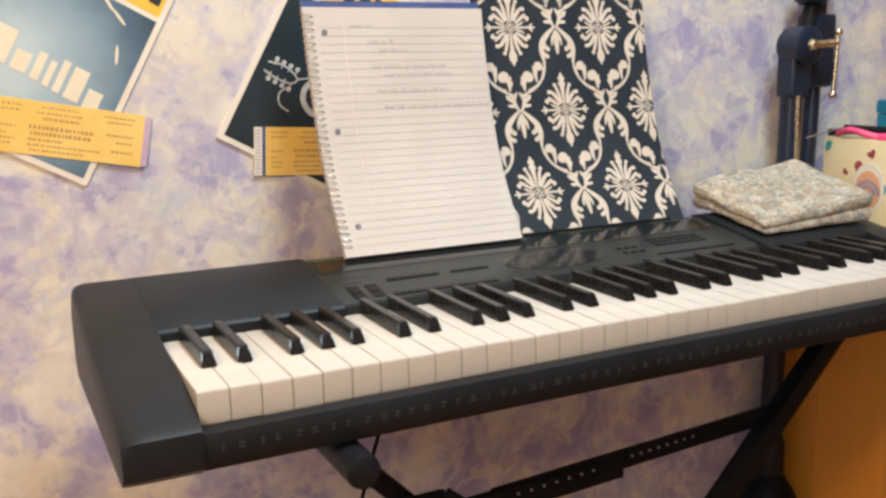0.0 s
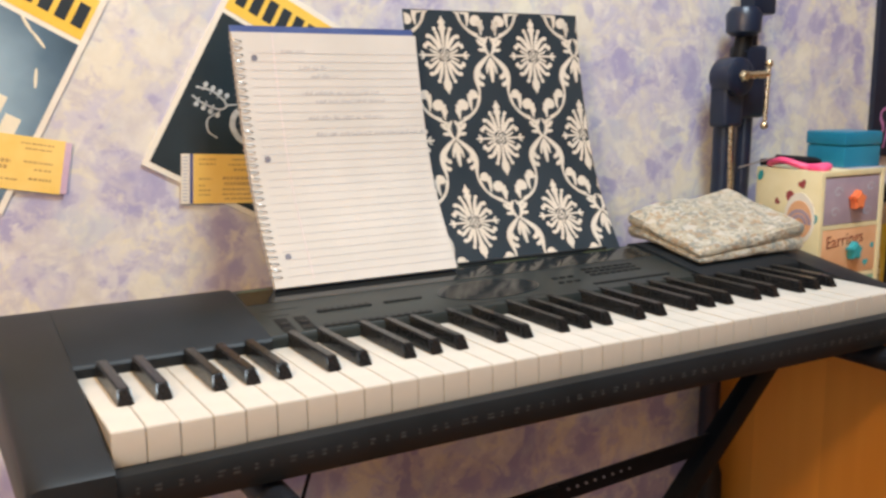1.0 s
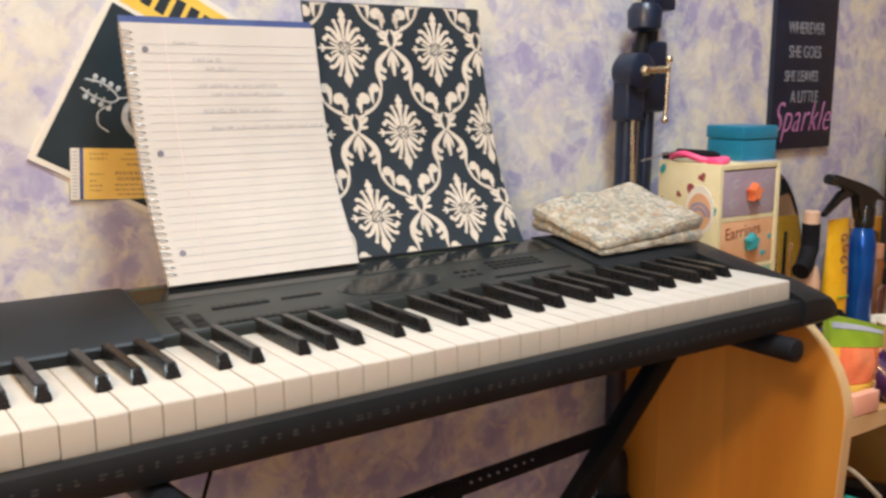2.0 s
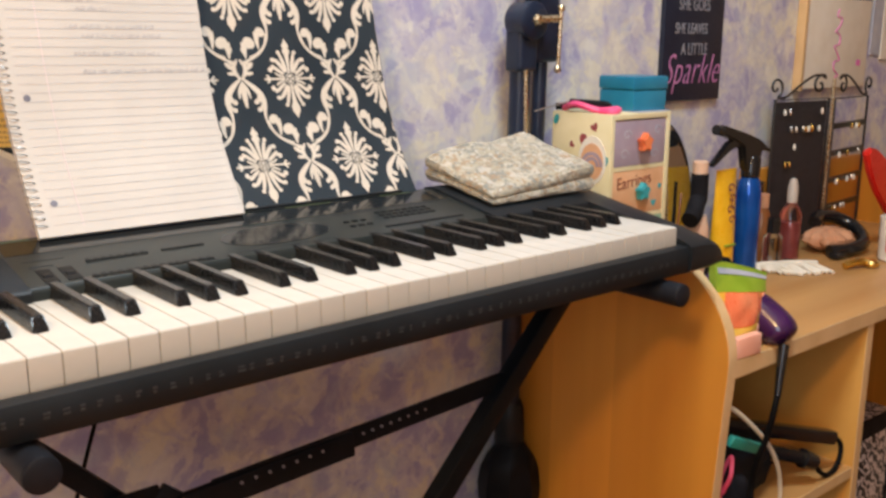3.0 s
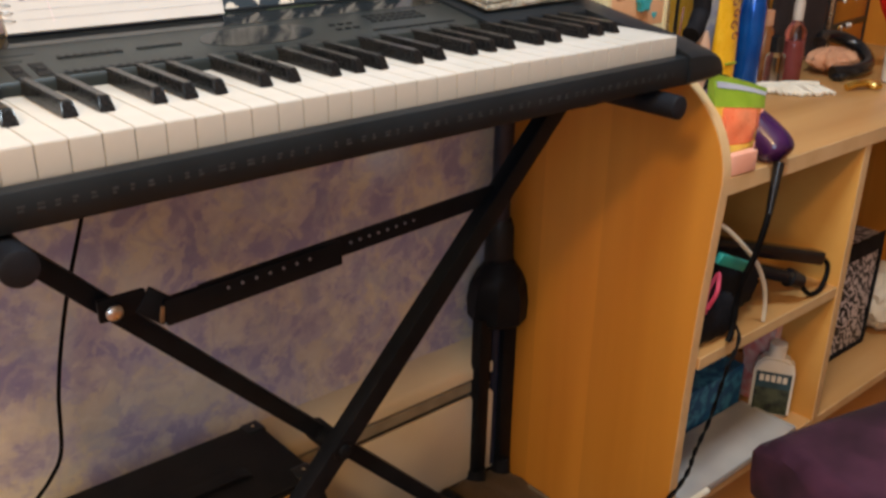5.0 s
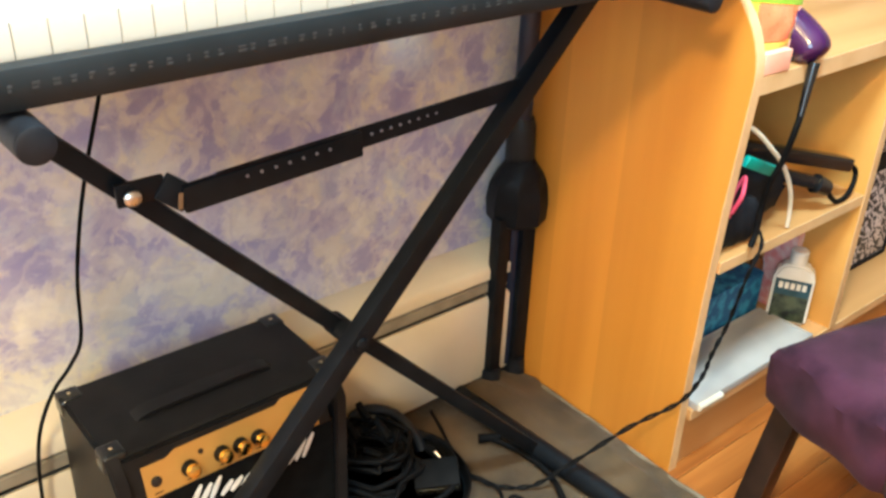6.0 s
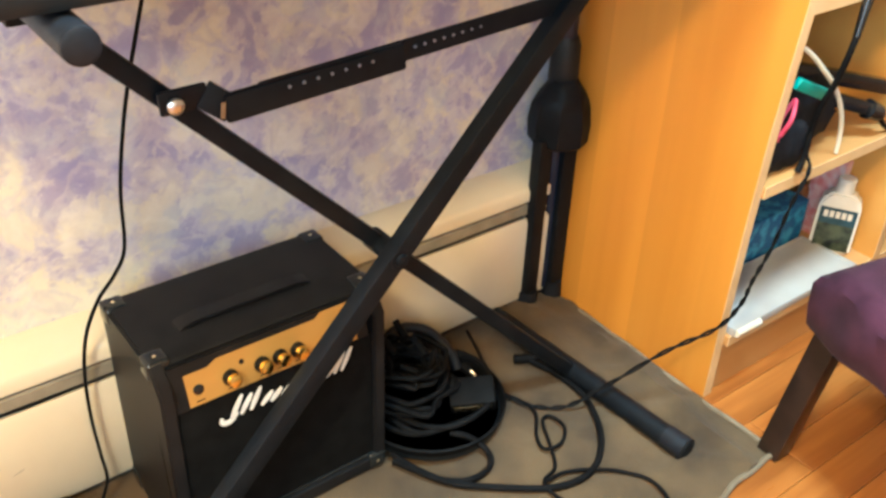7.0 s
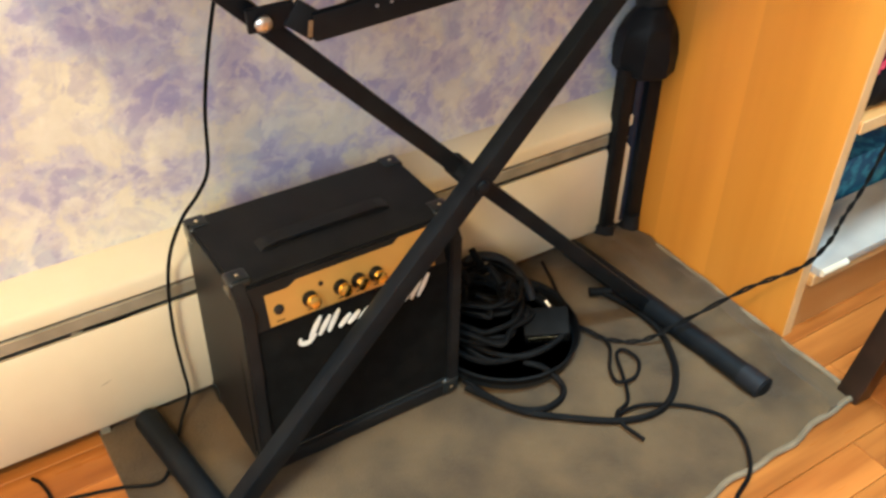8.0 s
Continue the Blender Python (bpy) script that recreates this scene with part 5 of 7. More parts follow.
def build_rug():
    """A limp beige rug with a bound hem, riding up a little by the desk."""
    front = lambda x: -0.202 + 0.052 * (x - 0.022) / 0.93 + 0.0030 * math.sin(x * 31) + 0.0016 * math.sin(x * 77 + 1)
    nv = 46
    bm = bmesh.new()
    cols = []
    for i in range(76):
        f = i / 75
        col = []
        for j in range(nv + 1):
            v = j / nv
            x = 0.022 + (0.902 - 0.003 * math.sin(5 * v)) * f
            y = front(x) + (0.332 - front(x)) * v
            z = 0.0060 + 0.0034 * noise.noise(Vector((x * 7, y * 7, 2))) + 0.0016 * noise.noise(Vector((x * 26, y * 26, 5)))
            near = min(1.0, max(0.0, (x - 0.55) / 0.3))
            crease = abs(noise.noise(Vector((x * 9 + y * 5, y * 3 - x * 4, 8))))
            z += near * 0.007 * max(0.0, 1 - crease / 0.10)
            z += 0.0085 * math.exp(-((x - 0.883 - 0.012 * math.sin(9 * y)) / 0.009) ** 2) * min(1, max(0, (0.22 - y) / 0.1))
            z += 0.014 * math.exp(-((x - 0.850 + 0.20 * (0.30 - y)) / 0.035) ** 2) * min(1, max(0, (y - 0.02) / 0.2))
            col.append((bm.verts.new((x, y, max(0.003, z))), bm.verts.new((x, y, 0.0005))))
        cols.append(col)
    for a, b in zip(cols, cols[1:]):
        for j in range(nv):
            bm.faces.new((a[j][0], b[j][0], b[j + 1][0], a[j + 1][0]))
            bm.faces.new((a[j][1], a[j + 1][1], b[j + 1][1], b[j][1]))
        for j in (0, nv):
            bm.faces.new((a[j][0], a[j][1], b[j][1], b[j][0]))
    for c in (cols[0], cols[-1]):
        for j in range(nv):
            bm.faces.new((c[j][0], c[j + 1][0], c[j + 1][1], c[j][1]))
    rug = thing("rug", (0.47, 0.05, 0.0), "limp beige bound rug under the stand and the amplifier", "rug")
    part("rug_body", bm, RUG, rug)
    part("hem", sweep([(0.022 + 0.0112 * i, front(0.022 + 0.0112 * i) - 0.001, 0.0050 + 0.0010 * math.sin(i * 0.9)) for i in range(81)], 0.0044, 8, 2), RUG_EDGE, rug, "paler bound hem")
    part("side_hem", sweep([(cols_x - 0.001, y, 0.0062 + 0.0012 * math.sin(y * 60)) for cols_x, y in [(0.923 - 0.003 * math.sin(5 * k / 20), -0.150 + 0.40 * k / 20) for k in range(21)]], 0.0040, 8, 2), RUG_EDGE, rug, "paler bound hem")


def ellipse_coil(cx, cy, z, a, b, turns, rise, rng, wob=0.012):
    pts = []
    for i in range(int(turns * 10) + 1):
        t = 2 * math.pi * i / 10
        k = 1 + rng.uniform(-wob, wob) * 5
        pts.append((cx + a * k * math.cos(t) + rng.uniform(-wob, wob), cy + b * k * math.sin(t) + rng.uniform(-wob, wob), max(0.012, z + rise * i / 10 + rng.uniform(-0.004, 0.004))))
    return pts


CABLE = surface("black_cable", (0.0022, 0.0022, 0.0026), (0.005, 0.005, 0.0055), 50, 0.66, 0.05, spec=0.10)


def build_cables():
    rng = random.Random(11)
    # a round black base with heaps of cable on it
    base = thing("cable_tray", (0.575, 0.19, 0.008), "round black tray heaped with coiled cables beside the amplifier", "tray")
    part("dish", lathe((0.570, 0.195, 0.0085), [(0.098, 0), (0.104, 0.004), (0.106, 0.014), (0.101, 0.014), (0.096, 0.008)], 40), KB_BLACK, base)
    part("rim", lathe((0.570, 0.195, 0.0085), [(0.1062, 0.0135), (0.108, 0.020), (0.111, 0.026), (0.108, 0.0275), (0.103, 0.018), (0.1012, 0.0135)], 40), CABLE, base)
    for k, (cx, cy, z, a, b, turns, rise) in enumerate(((0.575, 0.20, 0.034, 0.082, 0.078, 3.2, 0.006), (0.545, 0.215, 0.052, 0.058, 0.066, 4.0, 0.006), (0.560, 0.225, 0.074, 0.044, 0.050, 3.4, 0.007), (0.540, 0.205, 0.090, 0.038, 0.030, 3.0, 0.006))):
        single("coiled_cable", sweep(ellipse_coil(cx, cy, z, a, b, turns, rise, rng), 0.0042 - 0.0004 * k, 8, 4), CABLE, "coil of black instrument cable heaped on the tray", "cable", "coiled cables")
    single("headphone_band", sweep([(0.535, 0.255, 0.05), (0.550, 0.285, 0.078), (0.585, 0.292, 0.090), (0.622, 0.272, 0.082), (0.640, 0.240, 0.055), (0.640, 0.22, 0.035)], 0.008, 10, 6), RUBBER, "black padded band standing among the cables", "headphones")
    ad = thing("power_adapter", (0.612, 0.148, 0.04), "black power adapter with a silver rating label on the cables", "adapter")
    m = Matrix.Translation((0.612, 0.150, 0.052)) @ pose(0, 0, 0, 24, -8, -36)
    part("casing", box(-0.032, 0.032, -0.022, 0.022, -0.014, 0.014, 0.004, 2, None, m), CABLE, ad)
    part("rating_label", box(-0.027, 0.027, -0.0226, -0.0218, -0.006, 0.007, 0, 1, None, m), CHROME_WARM, ad, "silver label")
    part("plug_tip", rod((0.636, 0.185, 0.060), (0.640, 0.160, 0.046), 0.0024, 0.0016, 10), CHROME, ad, "bright jack tip")
    for k in range(5):
        a = rng.uniform(0, 6.28)
        c = (0.56 + 0.03 * math.cos(a), 0.215 + 0.03 * math.sin(a), 0.085 + 0.01 * k)
        single("plug", rod(c, (c[0] + rng.uniform(-0.03, 0.03), c[1] + rng.uniform(-0.03, 0.03), c[2] + 0.012), 0.0065, 0.005, 12), CABLE, "black plug end among the coiled cables", "plug", "cable plugs")
    single("floor_cable", sweep([(0.472, 0.150, 0.016), (0.485, 0.105, 0.014), (0.505, 0.068, 0.014), (0.535, 0.050, 0.014), (0.568, 0.054, 0.014), (0.582, 0.075, 0.016), (0.570, 0.10, 0.030), (0.55, 0.12, 0.035)], 0.0045, 8), CABLE, "black cable looped on the rug", "cable")
    single("floor_cable", sweep([(0.468, 0.138, 0.014), (0.505, 0.065, 0.014), (0.550, 0.022, 0.014), (0.607, -0.020, 0.0135), (0.655, -0.034, 0.0135), (0.695, -0.024, 0.0135), (0.732, 0.006, 0.014), (0.758, 0.045, 0.014), (0.775, 0.092, 0.014), (0.772, 0.150, 0.014), (0.760, 0.195, 0.014)], 0.0047, 8), CABLE, "thick black cable curving over the rug", "cable")
    single("cable_plug", rod((0.742, 0.206, 0.016), (0.772, 0.190, 0.016), 0.0075, 0.006, 14), CABLE, "black plug lying on the rug by the stand's foot", "plug")
    single("floor_cable", sweep([(0.722, 0.300, 0.020), (0.708, 0.250, 0.013), (0.684, 0.196, 0.013), (0.676, 0.168, 0.013), (0.690, 0.132, 0.013), (0.690, 0.098, 0.013), (0.660, 0.062, 0.013), (0.652, 0.036, 0.014), (0.678, 0.030, 0.016), (0.704, 0.052, 0.015), (0.703, 0.080, 0.014), (0.686, 0.078, 0.014), (0.660, 0.030, 0.013), (0.640, 0.002, 0.013), (0.614, -0.006, 0.013), (0.606, -0.024, 0.013), (0.612, -0.061, 0.013)], 0.0026, 8), CABLE, "thin black cable with a knot on the rug", "cable")
    single("floor_cable", sweep([(0.612, -0.010, 0.014), (0.646, -0.012, 0.013), (0.680, -0.030, 0.013), (0.709, -0.055, 0.013), (0.730, -0.090, 0.013), (0.722, -0.130, 0.013), (0.690, -0.170, 0.013), (0.648, -0.188, 0.010), (0.60, -0.215, 0.010)], 0.0028, 8), CABLE, "thin black cable running to the rug's hem", "cable")
    # the twisted pair from the desk's shelf over the floor
    line = smooth_line([(0.664, 0.185, 0.020), (0.690, 0.122, 0.013), (0.732, 0.083, 0.014), (0.775, 0.056, 0.046), (0.850, 0.012, 0.110), (0.902, -0.026, 0.152), (0.922, -0.042, 0.195), (0.934, -0.044, 0.232), (0.960, -0.044, 0.275), (0.985, -0.042, 0.335), (1.02, -0.034, 0.374), (1.045, 0.0, 0.385)], 10)
    for ph in (0.0, math.pi):
        pts = []
        for i, p in enumerate(line):
            a = i * 0.75 + ph
            pts.append(p + Vector((0.0019 * math.cos(a), 0.0012 * math.sin(a), 0.0019 * math.sin(a) + 0.001)))
        single("twisted_cord", sweep(pts, 0.0018, 6, 0), CABLE, "black twisted cord hanging from the desk shelf to the rug", "cord", "twisted cords")
    single("hanging_cable", sweep([(0.300, 0.286, 0.760), (0.288, 0.297, 0.70), (0.272, 0.300, 0.640), (0.246, 0.300, 0.560), (0.230, 0.300, 0.500), (0.218, 0.301, 0.435), (0.212, 0.304, 0.362), (0.196, 0.306, 0.330), (0.172, 0.304, 0.305), (0.150, 0.300, 0.266), (0.139, 0.298, 0.215), (0.135, 0.297, 0.150), (0.136, 0.295, 0.090), (0.136, 0.292, 0.048), (0.118, 0.282, 0.018), (0.094, 0.245, 0.013), (0.064, 0.205, 0.012), (0.020, 0.222, 0.010), (-0.020, 0.240, 0.004), (-0.08, 0.255, 0.004)], 0.0023, 8), CABLE, "thin black cable hanging behind the keyboard to the floor", "cable")
    single("slot_cable", sweep([(-0.6, 0.330, 0.194), (-0.2, 0.328, 0.200), (-0.05, 0.324, 0.204), (0.02, 0.322, 0.188), (0.08, 0.322, 0.182), (0.13, 0.322, 0.188), (0.172, 0.322, 0.198), (0.24, 0.326, 0.198)], 0.0028, 8), CABLE, "black cable lying in the heater's slot", "cable")
    single("floor_lead", sweep([(-0.07, 0.30, 0.004), (-0.062, 0.285, 0.004), (-0.058, 0.25, 0.004), (-0.07, 0.20, 0.004), (-0.12, 0.16, 0.004)], 0.0022, 8), CABLE, "thin dark lead on the floorboards", "cable")


# ---- microphone stand ----
BLUE_STEEL = surface("blue_black_plastic", (0.004, 0.010, 0.028), (0.008, 0.018, 0.042), 30, 0.35, 0.05)


def build_mic_stand():
    ms = thing("microphone_stand", (0.900, 0.325, 0.0), "folded black microphone stand leaning by the papered wall", "microphone stand")
    y = 0.327
    part("pole", rod((0.900, y, 0.03), (0.911, y, 1.02), 0.0150, seg=24), BLUE_STEEL, ms, "dark steel outer tube")
    # a thin bright rod along the front of the outer tube
    part("inner_tube", rod((0.9085, y - 0.0160, 0.880), (0.9055, y - 0.0160, 1.005), 0.0032, seg=14), CHROME_WARM, ms, "thin pale brass rod on the pole's front")
    part("boom", rod((0.951, y + 0.004, 0.740), (0.961, y + 0.004, 1.20), 0.0105, seg=20), BLUE_STEEL, ms, "boom arm folded along the pole")
    part("boom_end", rod((0.9505, y + 0.004, 0.716), (0.951, y + 0.004, 0.742), 0.0125, seg=20), RUBBER, ms)
    part("clutch", lathe((0.911, y - 0.030, 1.038), [(0.021, 0.0), (0.0265, 0.004), (0.0265, 0.036), (0.022, 0.042)], 32, turn=pose(0, 0, 0, -90, 0, 0)), BLUE_STEEL, ms, "round blue-black clutch")
    part("clutch_neck", box(0.890, 0.927, y - 0.020, y + 0.012, 0.968, 1.030, 0.007, 3), BLUE_STEEL, ms)
    part("counterweight", box(0.930, 0.980, y - 0.012, y + 0.018, 0.980, 1.082, 0.008, 3), BLUE_STEEL, ms)
    part("boom_neck", rod((0.934, y, 1.06), (0.944, y, 1.10), 0.012, seg=16), STEEL_BLACK, ms)
    part("boom_head", lathe((0.940, y, 1.094), [(0.016, 0), (0.024, 0.006), (0.025, 0.030), (0.018, 0.040)], 20), BLUE_STEEL, ms)
    part("boom_clip", box(0.944, 0.990, y - 0.014, y + 0.014, 1.124, 1.19, 0.006, 2), BLUE_STEEL, ms)
    bolt = part("clutch_bolt", rod((0.914, y - 0.031, 1.040), (0.946, y - 0.044, 1.041), 0.0052, seg=14), CHROME_WARM, ms, "bright clutch bolt")
    part("bolt_nut", lathe((0.912, y - 0.030, 1.039), [(0.0090, 0), (0.0085, 0.003), (0.006, 0.006)], 6, turn=pose(0, 0, 0, 90, 0, 0)), CHROME_WARM, bolt)
    part("clutch_handle", rod((0.944, y - 0.045, 1.054), (0.9405, y - 0.045, 0.972), 0.0030, 0.0030, 10), CHROME_WARM, bolt, "thin bright lever")
    for x, zz in ((0.940, 0.966), (0.944, 1.050)):
        part("lever_tip", lathe((x, y - 0.045, zz), [(0.003, 0), (0.0054, 0.003), (0.0054, 0.007), (0.003, 0.010)], 12), CHROME_WARM, bolt)
    part("tie_wire", rod((0.922, y - 0.02, 0.912), (1.0, y - 0.02, 0.924), 0.0012, seg=6), WIRE, ms)
    part("hub", lathe((0.903, y - 0.006, 0.302), [(0.042, 0), (0.048, 0.005), (0.050, 0.034), (0.046, 0.060), (0.036, 0.082), (0.026, 0.096), (0.021, 0.104)], 8), STEEL_BLACK, ms, "black faceted leg hub")
    part("hub_collar", lathe((0.906, y, 0.395), [(0.020, 0), (0.023, 0.01), (0.022, 0.06), (0.017, 0.075)], 20), KB_BLACK, ms)
    for x0, x1, dy in ((0.863, 0.860, -0.014), (0.896, 0.896, 0.010), (0.917, 0.917, -0.014)):
        leg = part("leg", bar((x0, y + dy, 0.32), (x1, y + dy, 0.020), 0.022, 0.026 if x0 < 0.9 else 0.030, (0, 1, 0), 0.006), STEEL_BLACK, ms)
        part("rubber_foot", rod((x1, y + dy, 0.040), (x1, y + dy, 0.008), 0.0165, 0.0185, seg=16), RUBBER, leg)
        part("brace", bar((0.5 * (x0 + 0.903), y + dy * 0.5, 0.29), (0.887, y - 0.004, 0.142), 0.008, 0.014), STEEL_BLACK, leg)


# ---- the desk ----
DX0, DX1, DY0, DY1, DZ = 0.932, 2.02, -0.028, 0.345, 0.618


def side_outline():
    """The desk's end panel: a front that swells a little towards the top, then rounds back."""
    pts = [(DY0 + 0.016, 0.0), (DY0 + 0.0155, 0.15), (DY0 + 0.0135, 0.30), (DY0 + 0.0095, 0.44), (DY0 + 0.004, 0.54), (DY0, 0.615)]
    for i in range(1, 15):
        a = math.pi / 2 * i / 14
        pts.append((DY0 + 0.17 * (1 - math.cos(a)), 0.615 + 0.143 * math.sin(a)))
    return pts + [(DY1, 0.758), (DY1, 0.0)]


def build_desk():
    de = thing("desk", (1.47, 0.15, 0.0), "maple-veneered desk with rounded end panels and open shelves", "desk")
    for x in (DX0, DX1):
        side = part("end_panel", prism(side_outline(), lambda u, v, w: Vector((x + w, u, v)), 0.018), MAPLE, de, "orange maple end panel")
        edge = [(u, v) for u, v in side_outline()][:-1]
        part("edge_strip", prism([(u - 0.0012 if v < 0.7 else u, v) for u, v in edge] + [(u + 0.0006, v - 0.0012) for u, v in edge[::-1]], lambda u, v, w: Vector((x + 0.0006 + w, u, v + 0.0008)), 0.0168), MAPLE_EDGE, side, "paler edge strip")
    xa, xb = DX0 + 0.018, DX1
    top = part("desktop", box(xa, xb, DY0 + 0.004, DY1, DZ - 0.024, DZ, 0.001), MAPLE_FLAT, de, "pale maple desktop")
    part("edge_strip", box(xa, xb, DY0 + 0.0022, DY0 + 0.004, DZ - 0.0235, DZ - 0.0006), MAPLE_EDGE, top)
    part("back_panel", box(xa, xb, DY1 - 0.012, DY1 - 0.002, 0.06, DZ - 0.024), MAPLE_LIT_INSIDE, de)
    part("divider", box(1.318, 1.336, DY0 + 0.006, DY1 - 0.012, 0.113, DZ - 0.024, 0.0006), MAPLE_LIT_INSIDE, de)
    part("divider_edge", box(1.3185, 1.3355, DY0 + 0.0045, DY0 + 0.006, 0.113, DZ - 0.0245), MAPLE_EDGE, de)
    shelf = part("shelf", box(xa, 1.318, DY0 + 0.008, DY1 - 0.012, 0.343, 0.361, 0.0006), MAPLE_FLAT, de)
    part("shelf_edge", box(xa, 1.318, DY0 + 0.0065, DY0 + 0.008, 0.3435, 0.3605), MAPLE_EDGE, shelf)
    low = part("bottom_shelf", box(xa, xb, DY0 + 0.008, DY1 - 0.012, 0.095, 0.113, 0.0006), MAPLE_FLAT, de)
    part("bottom_edge", box(xa, xb, DY0 + 0.0065, DY0 + 0.008, 0.0955, 0.1125), MAPLE_EDGE, low)
    part("upstand", box(1.56, xb, WALL_Y - 0.022, WALL_Y - 0.004, DZ, 0.767, 0.001), MAPLE, de, "low maple board along the wall")
    part("plinth", box(xa, xb, DY0 + 0.022, DY0 + 0.038, 0.0, 0.095), MAPLE_FLAT, de)


CREAM_BOX = surface("cream_box", (0.70, 0.62, 0.36), (0.76, 0.69, 0.45), 24, 0.55, 0.03)
DRAWER_LILAC = surface("drawer_lilac", (0.33, 0.27, 0.34), (0.40, 0.33, 0.40), 30, 0.5, 0.03)
DRAWER_PEACH = surface("drawer_peach", (0.70, 0.38, 0.20), (0.76, 0.45, 0.26), 30, 0.5, 0.03)
DRAWER_GREEN = surface("drawer_green", (0.25, 0.46, 0.33), (0.32, 0.53, 0.40), 30, 0.5, 0.03)
CORAL = surface("coral", (0.80, 0.17, 0.06), (0.86, 0.25, 0.10), 40, 0.35)
TEAL = surface("teal", (0.02, 0.30, 0.34), (0.04, 0.38, 0.42), 30, 0.4, 0.02)
TEAL_BOX = surface("teal_lacquer", (0.008, 0.17, 0.30), (0.015, 0.22, 0.36), 14, 0.32, 0.02)
MAROON = surface("maroon_print", (0.28, 0.05, 0.06), (0.36, 0.08, 0.08), 40, 0.5)
HOT_PINK = surface("hot_pink", (0.80, 0.06, 0.20), (0.86, 0.12, 0.28), 40, 0.45)
CRIMSON = surface("crimson_tie", (0.42, 0.03, 0.07), (0.55, 0.06, 0.12), 60, 0.6)
NAVY = surface("navy_cloth", (0.004, 0.004, 0.006), (0.009, 0.009, 0.012), 40, 0.8, 0.3, spec=0.2)
BROWN_INK = surface("brown_ink", (0.24, 0.07, 0.04), (0.32, 0.11, 0.06), 60, 0.6, 0)
YELLOW_TUBE = surface("yellow_tube", (0.80, 0.42, 0.015), (0.86, 0.50, 0.03), 30, 0.3, 0.02)
BLUE_METAL = surface("blue_can", (0.001, 0.060, 0.32), (0.003, 0.10, 0.44), 20, 0.14, 0.0, 0.4)
BLACK_GLOSS = surface("black_gloss", (0.006, 0.006, 0.007), (0.011, 0.011, 0.012), 30, 0.18)
SKIN_TUBE = surface("peach_tube", (0.62, 0.40, 0.28), (0.68, 0.47, 0.34), 30, 0.4)
AMBER = surface("amber_bottle", (0.22, 0.07, 0.02), (0.30, 0.11, 0.04), 30, 0.15)
FROST = surface("frosted_plastic", (0.40, 0.36, 0.32), (0.50, 0.45, 0.40), 30, 0.3, 0.02)
ROSE_GLASS = glassy("rose_glass", (0.80, 0.42, 0.44), 0.08)
CLEAR = glassy("clear_plastic", (0.92, 0.90, 0.86), 0.12)
WHITE_PLASTIC = surface("white_plastic", (0.74, 0.70, 0.62), (0.80, 0.77, 0.70), 30, 0.4, 0.02)
SATIN_WHITE = surface("white_beads", (0.72, 0.66, 0.54), (0.80, 0.75, 0.64), 60, 0.3)
ROSE_FABRIC = surface("rose_scrunchie", (0.46, 0.21, 0.11), (0.58, 0.30, 0.17), 30, 0.8, 0.3)
LABEL_DARK = surface("label_dark", (0.006, 0.010, 0.010), (0.075, 0.095, 0.055), 60, 0.4, 0)
LABEL_BLUE = surface("label_blue", (0.010, 0.045, 0.065), (0.025, 0.08, 0.11), 60, 0.4, 0)
BLUE_BOX = surface("patterned_blue", (0.008, 0.11, 0.26), (0.07, 0.34, 0.52), 55, 0.5, 0.02, detail=2, contrast=(0.46, 0.60))
RED_SATIN = surface("red_plastic", (0.62, 0.015, 0.012), (0.72, 0.03, 0.02), 20, 0.3)
LIME = surface("lime_plastic", (0.22, 0.36, 0.02), (0.30, 0.45, 0.04), 30, 0.35)
ORANGE_POUCH = surface("orange_pouch", (0.84, 0.20, 0.08), (0.85, 0.46, 0.06), 16, 0.28, 0.05, detail=1, contrast=(0.48, 0.55))
CORAL_PRINT = surface("coral_print", (0.84, 0.17, 0.07), (0.86, 0.26, 0.12), 30, 0.3, 0.04)
PINK_CARD = surface("pink_card", (0.84, 0.40, 0.28), (0.88, 0.48, 0.36), 30, 0.5)
PURPLE_GLOSS = surface("purple_gloss", (0.030, 0.006, 0.050), (0.050, 0.012, 0.075), 20, 0.16, 0.0, coat=0.5)
TURQ = surface("turquoise", (0.01, 0.28, 0.24), (0.02, 0.36, 0.30), 30, 0.5)
CREAM_CORD = surface("cream_cord", (0.66, 0.60, 0.46), (0.72, 0.66, 0.54), 40, 0.5)
FLUFF = surface("cream_fluff", (0.66, 0.58, 0.44), (0.74, 0.67, 0.54), 20, 0.95, 0.6, fine=700, sheen=0.4)
WIRE_BLACK = surface("black_wire", (0.008, 0.008, 0.009), (0.014, 0.014, 0.015), 40, 0.35)
MESH_GREY = surface("dark_mesh", (0.012, 0.012, 0.016), (0.024, 0.024, 0.030), 120, 0.55, 0.3, fine=1500)
PEARL = surface("pearl", (0.74, 0.70, 0.62), (0.80, 0.77, 0.70), 60, 0.18)


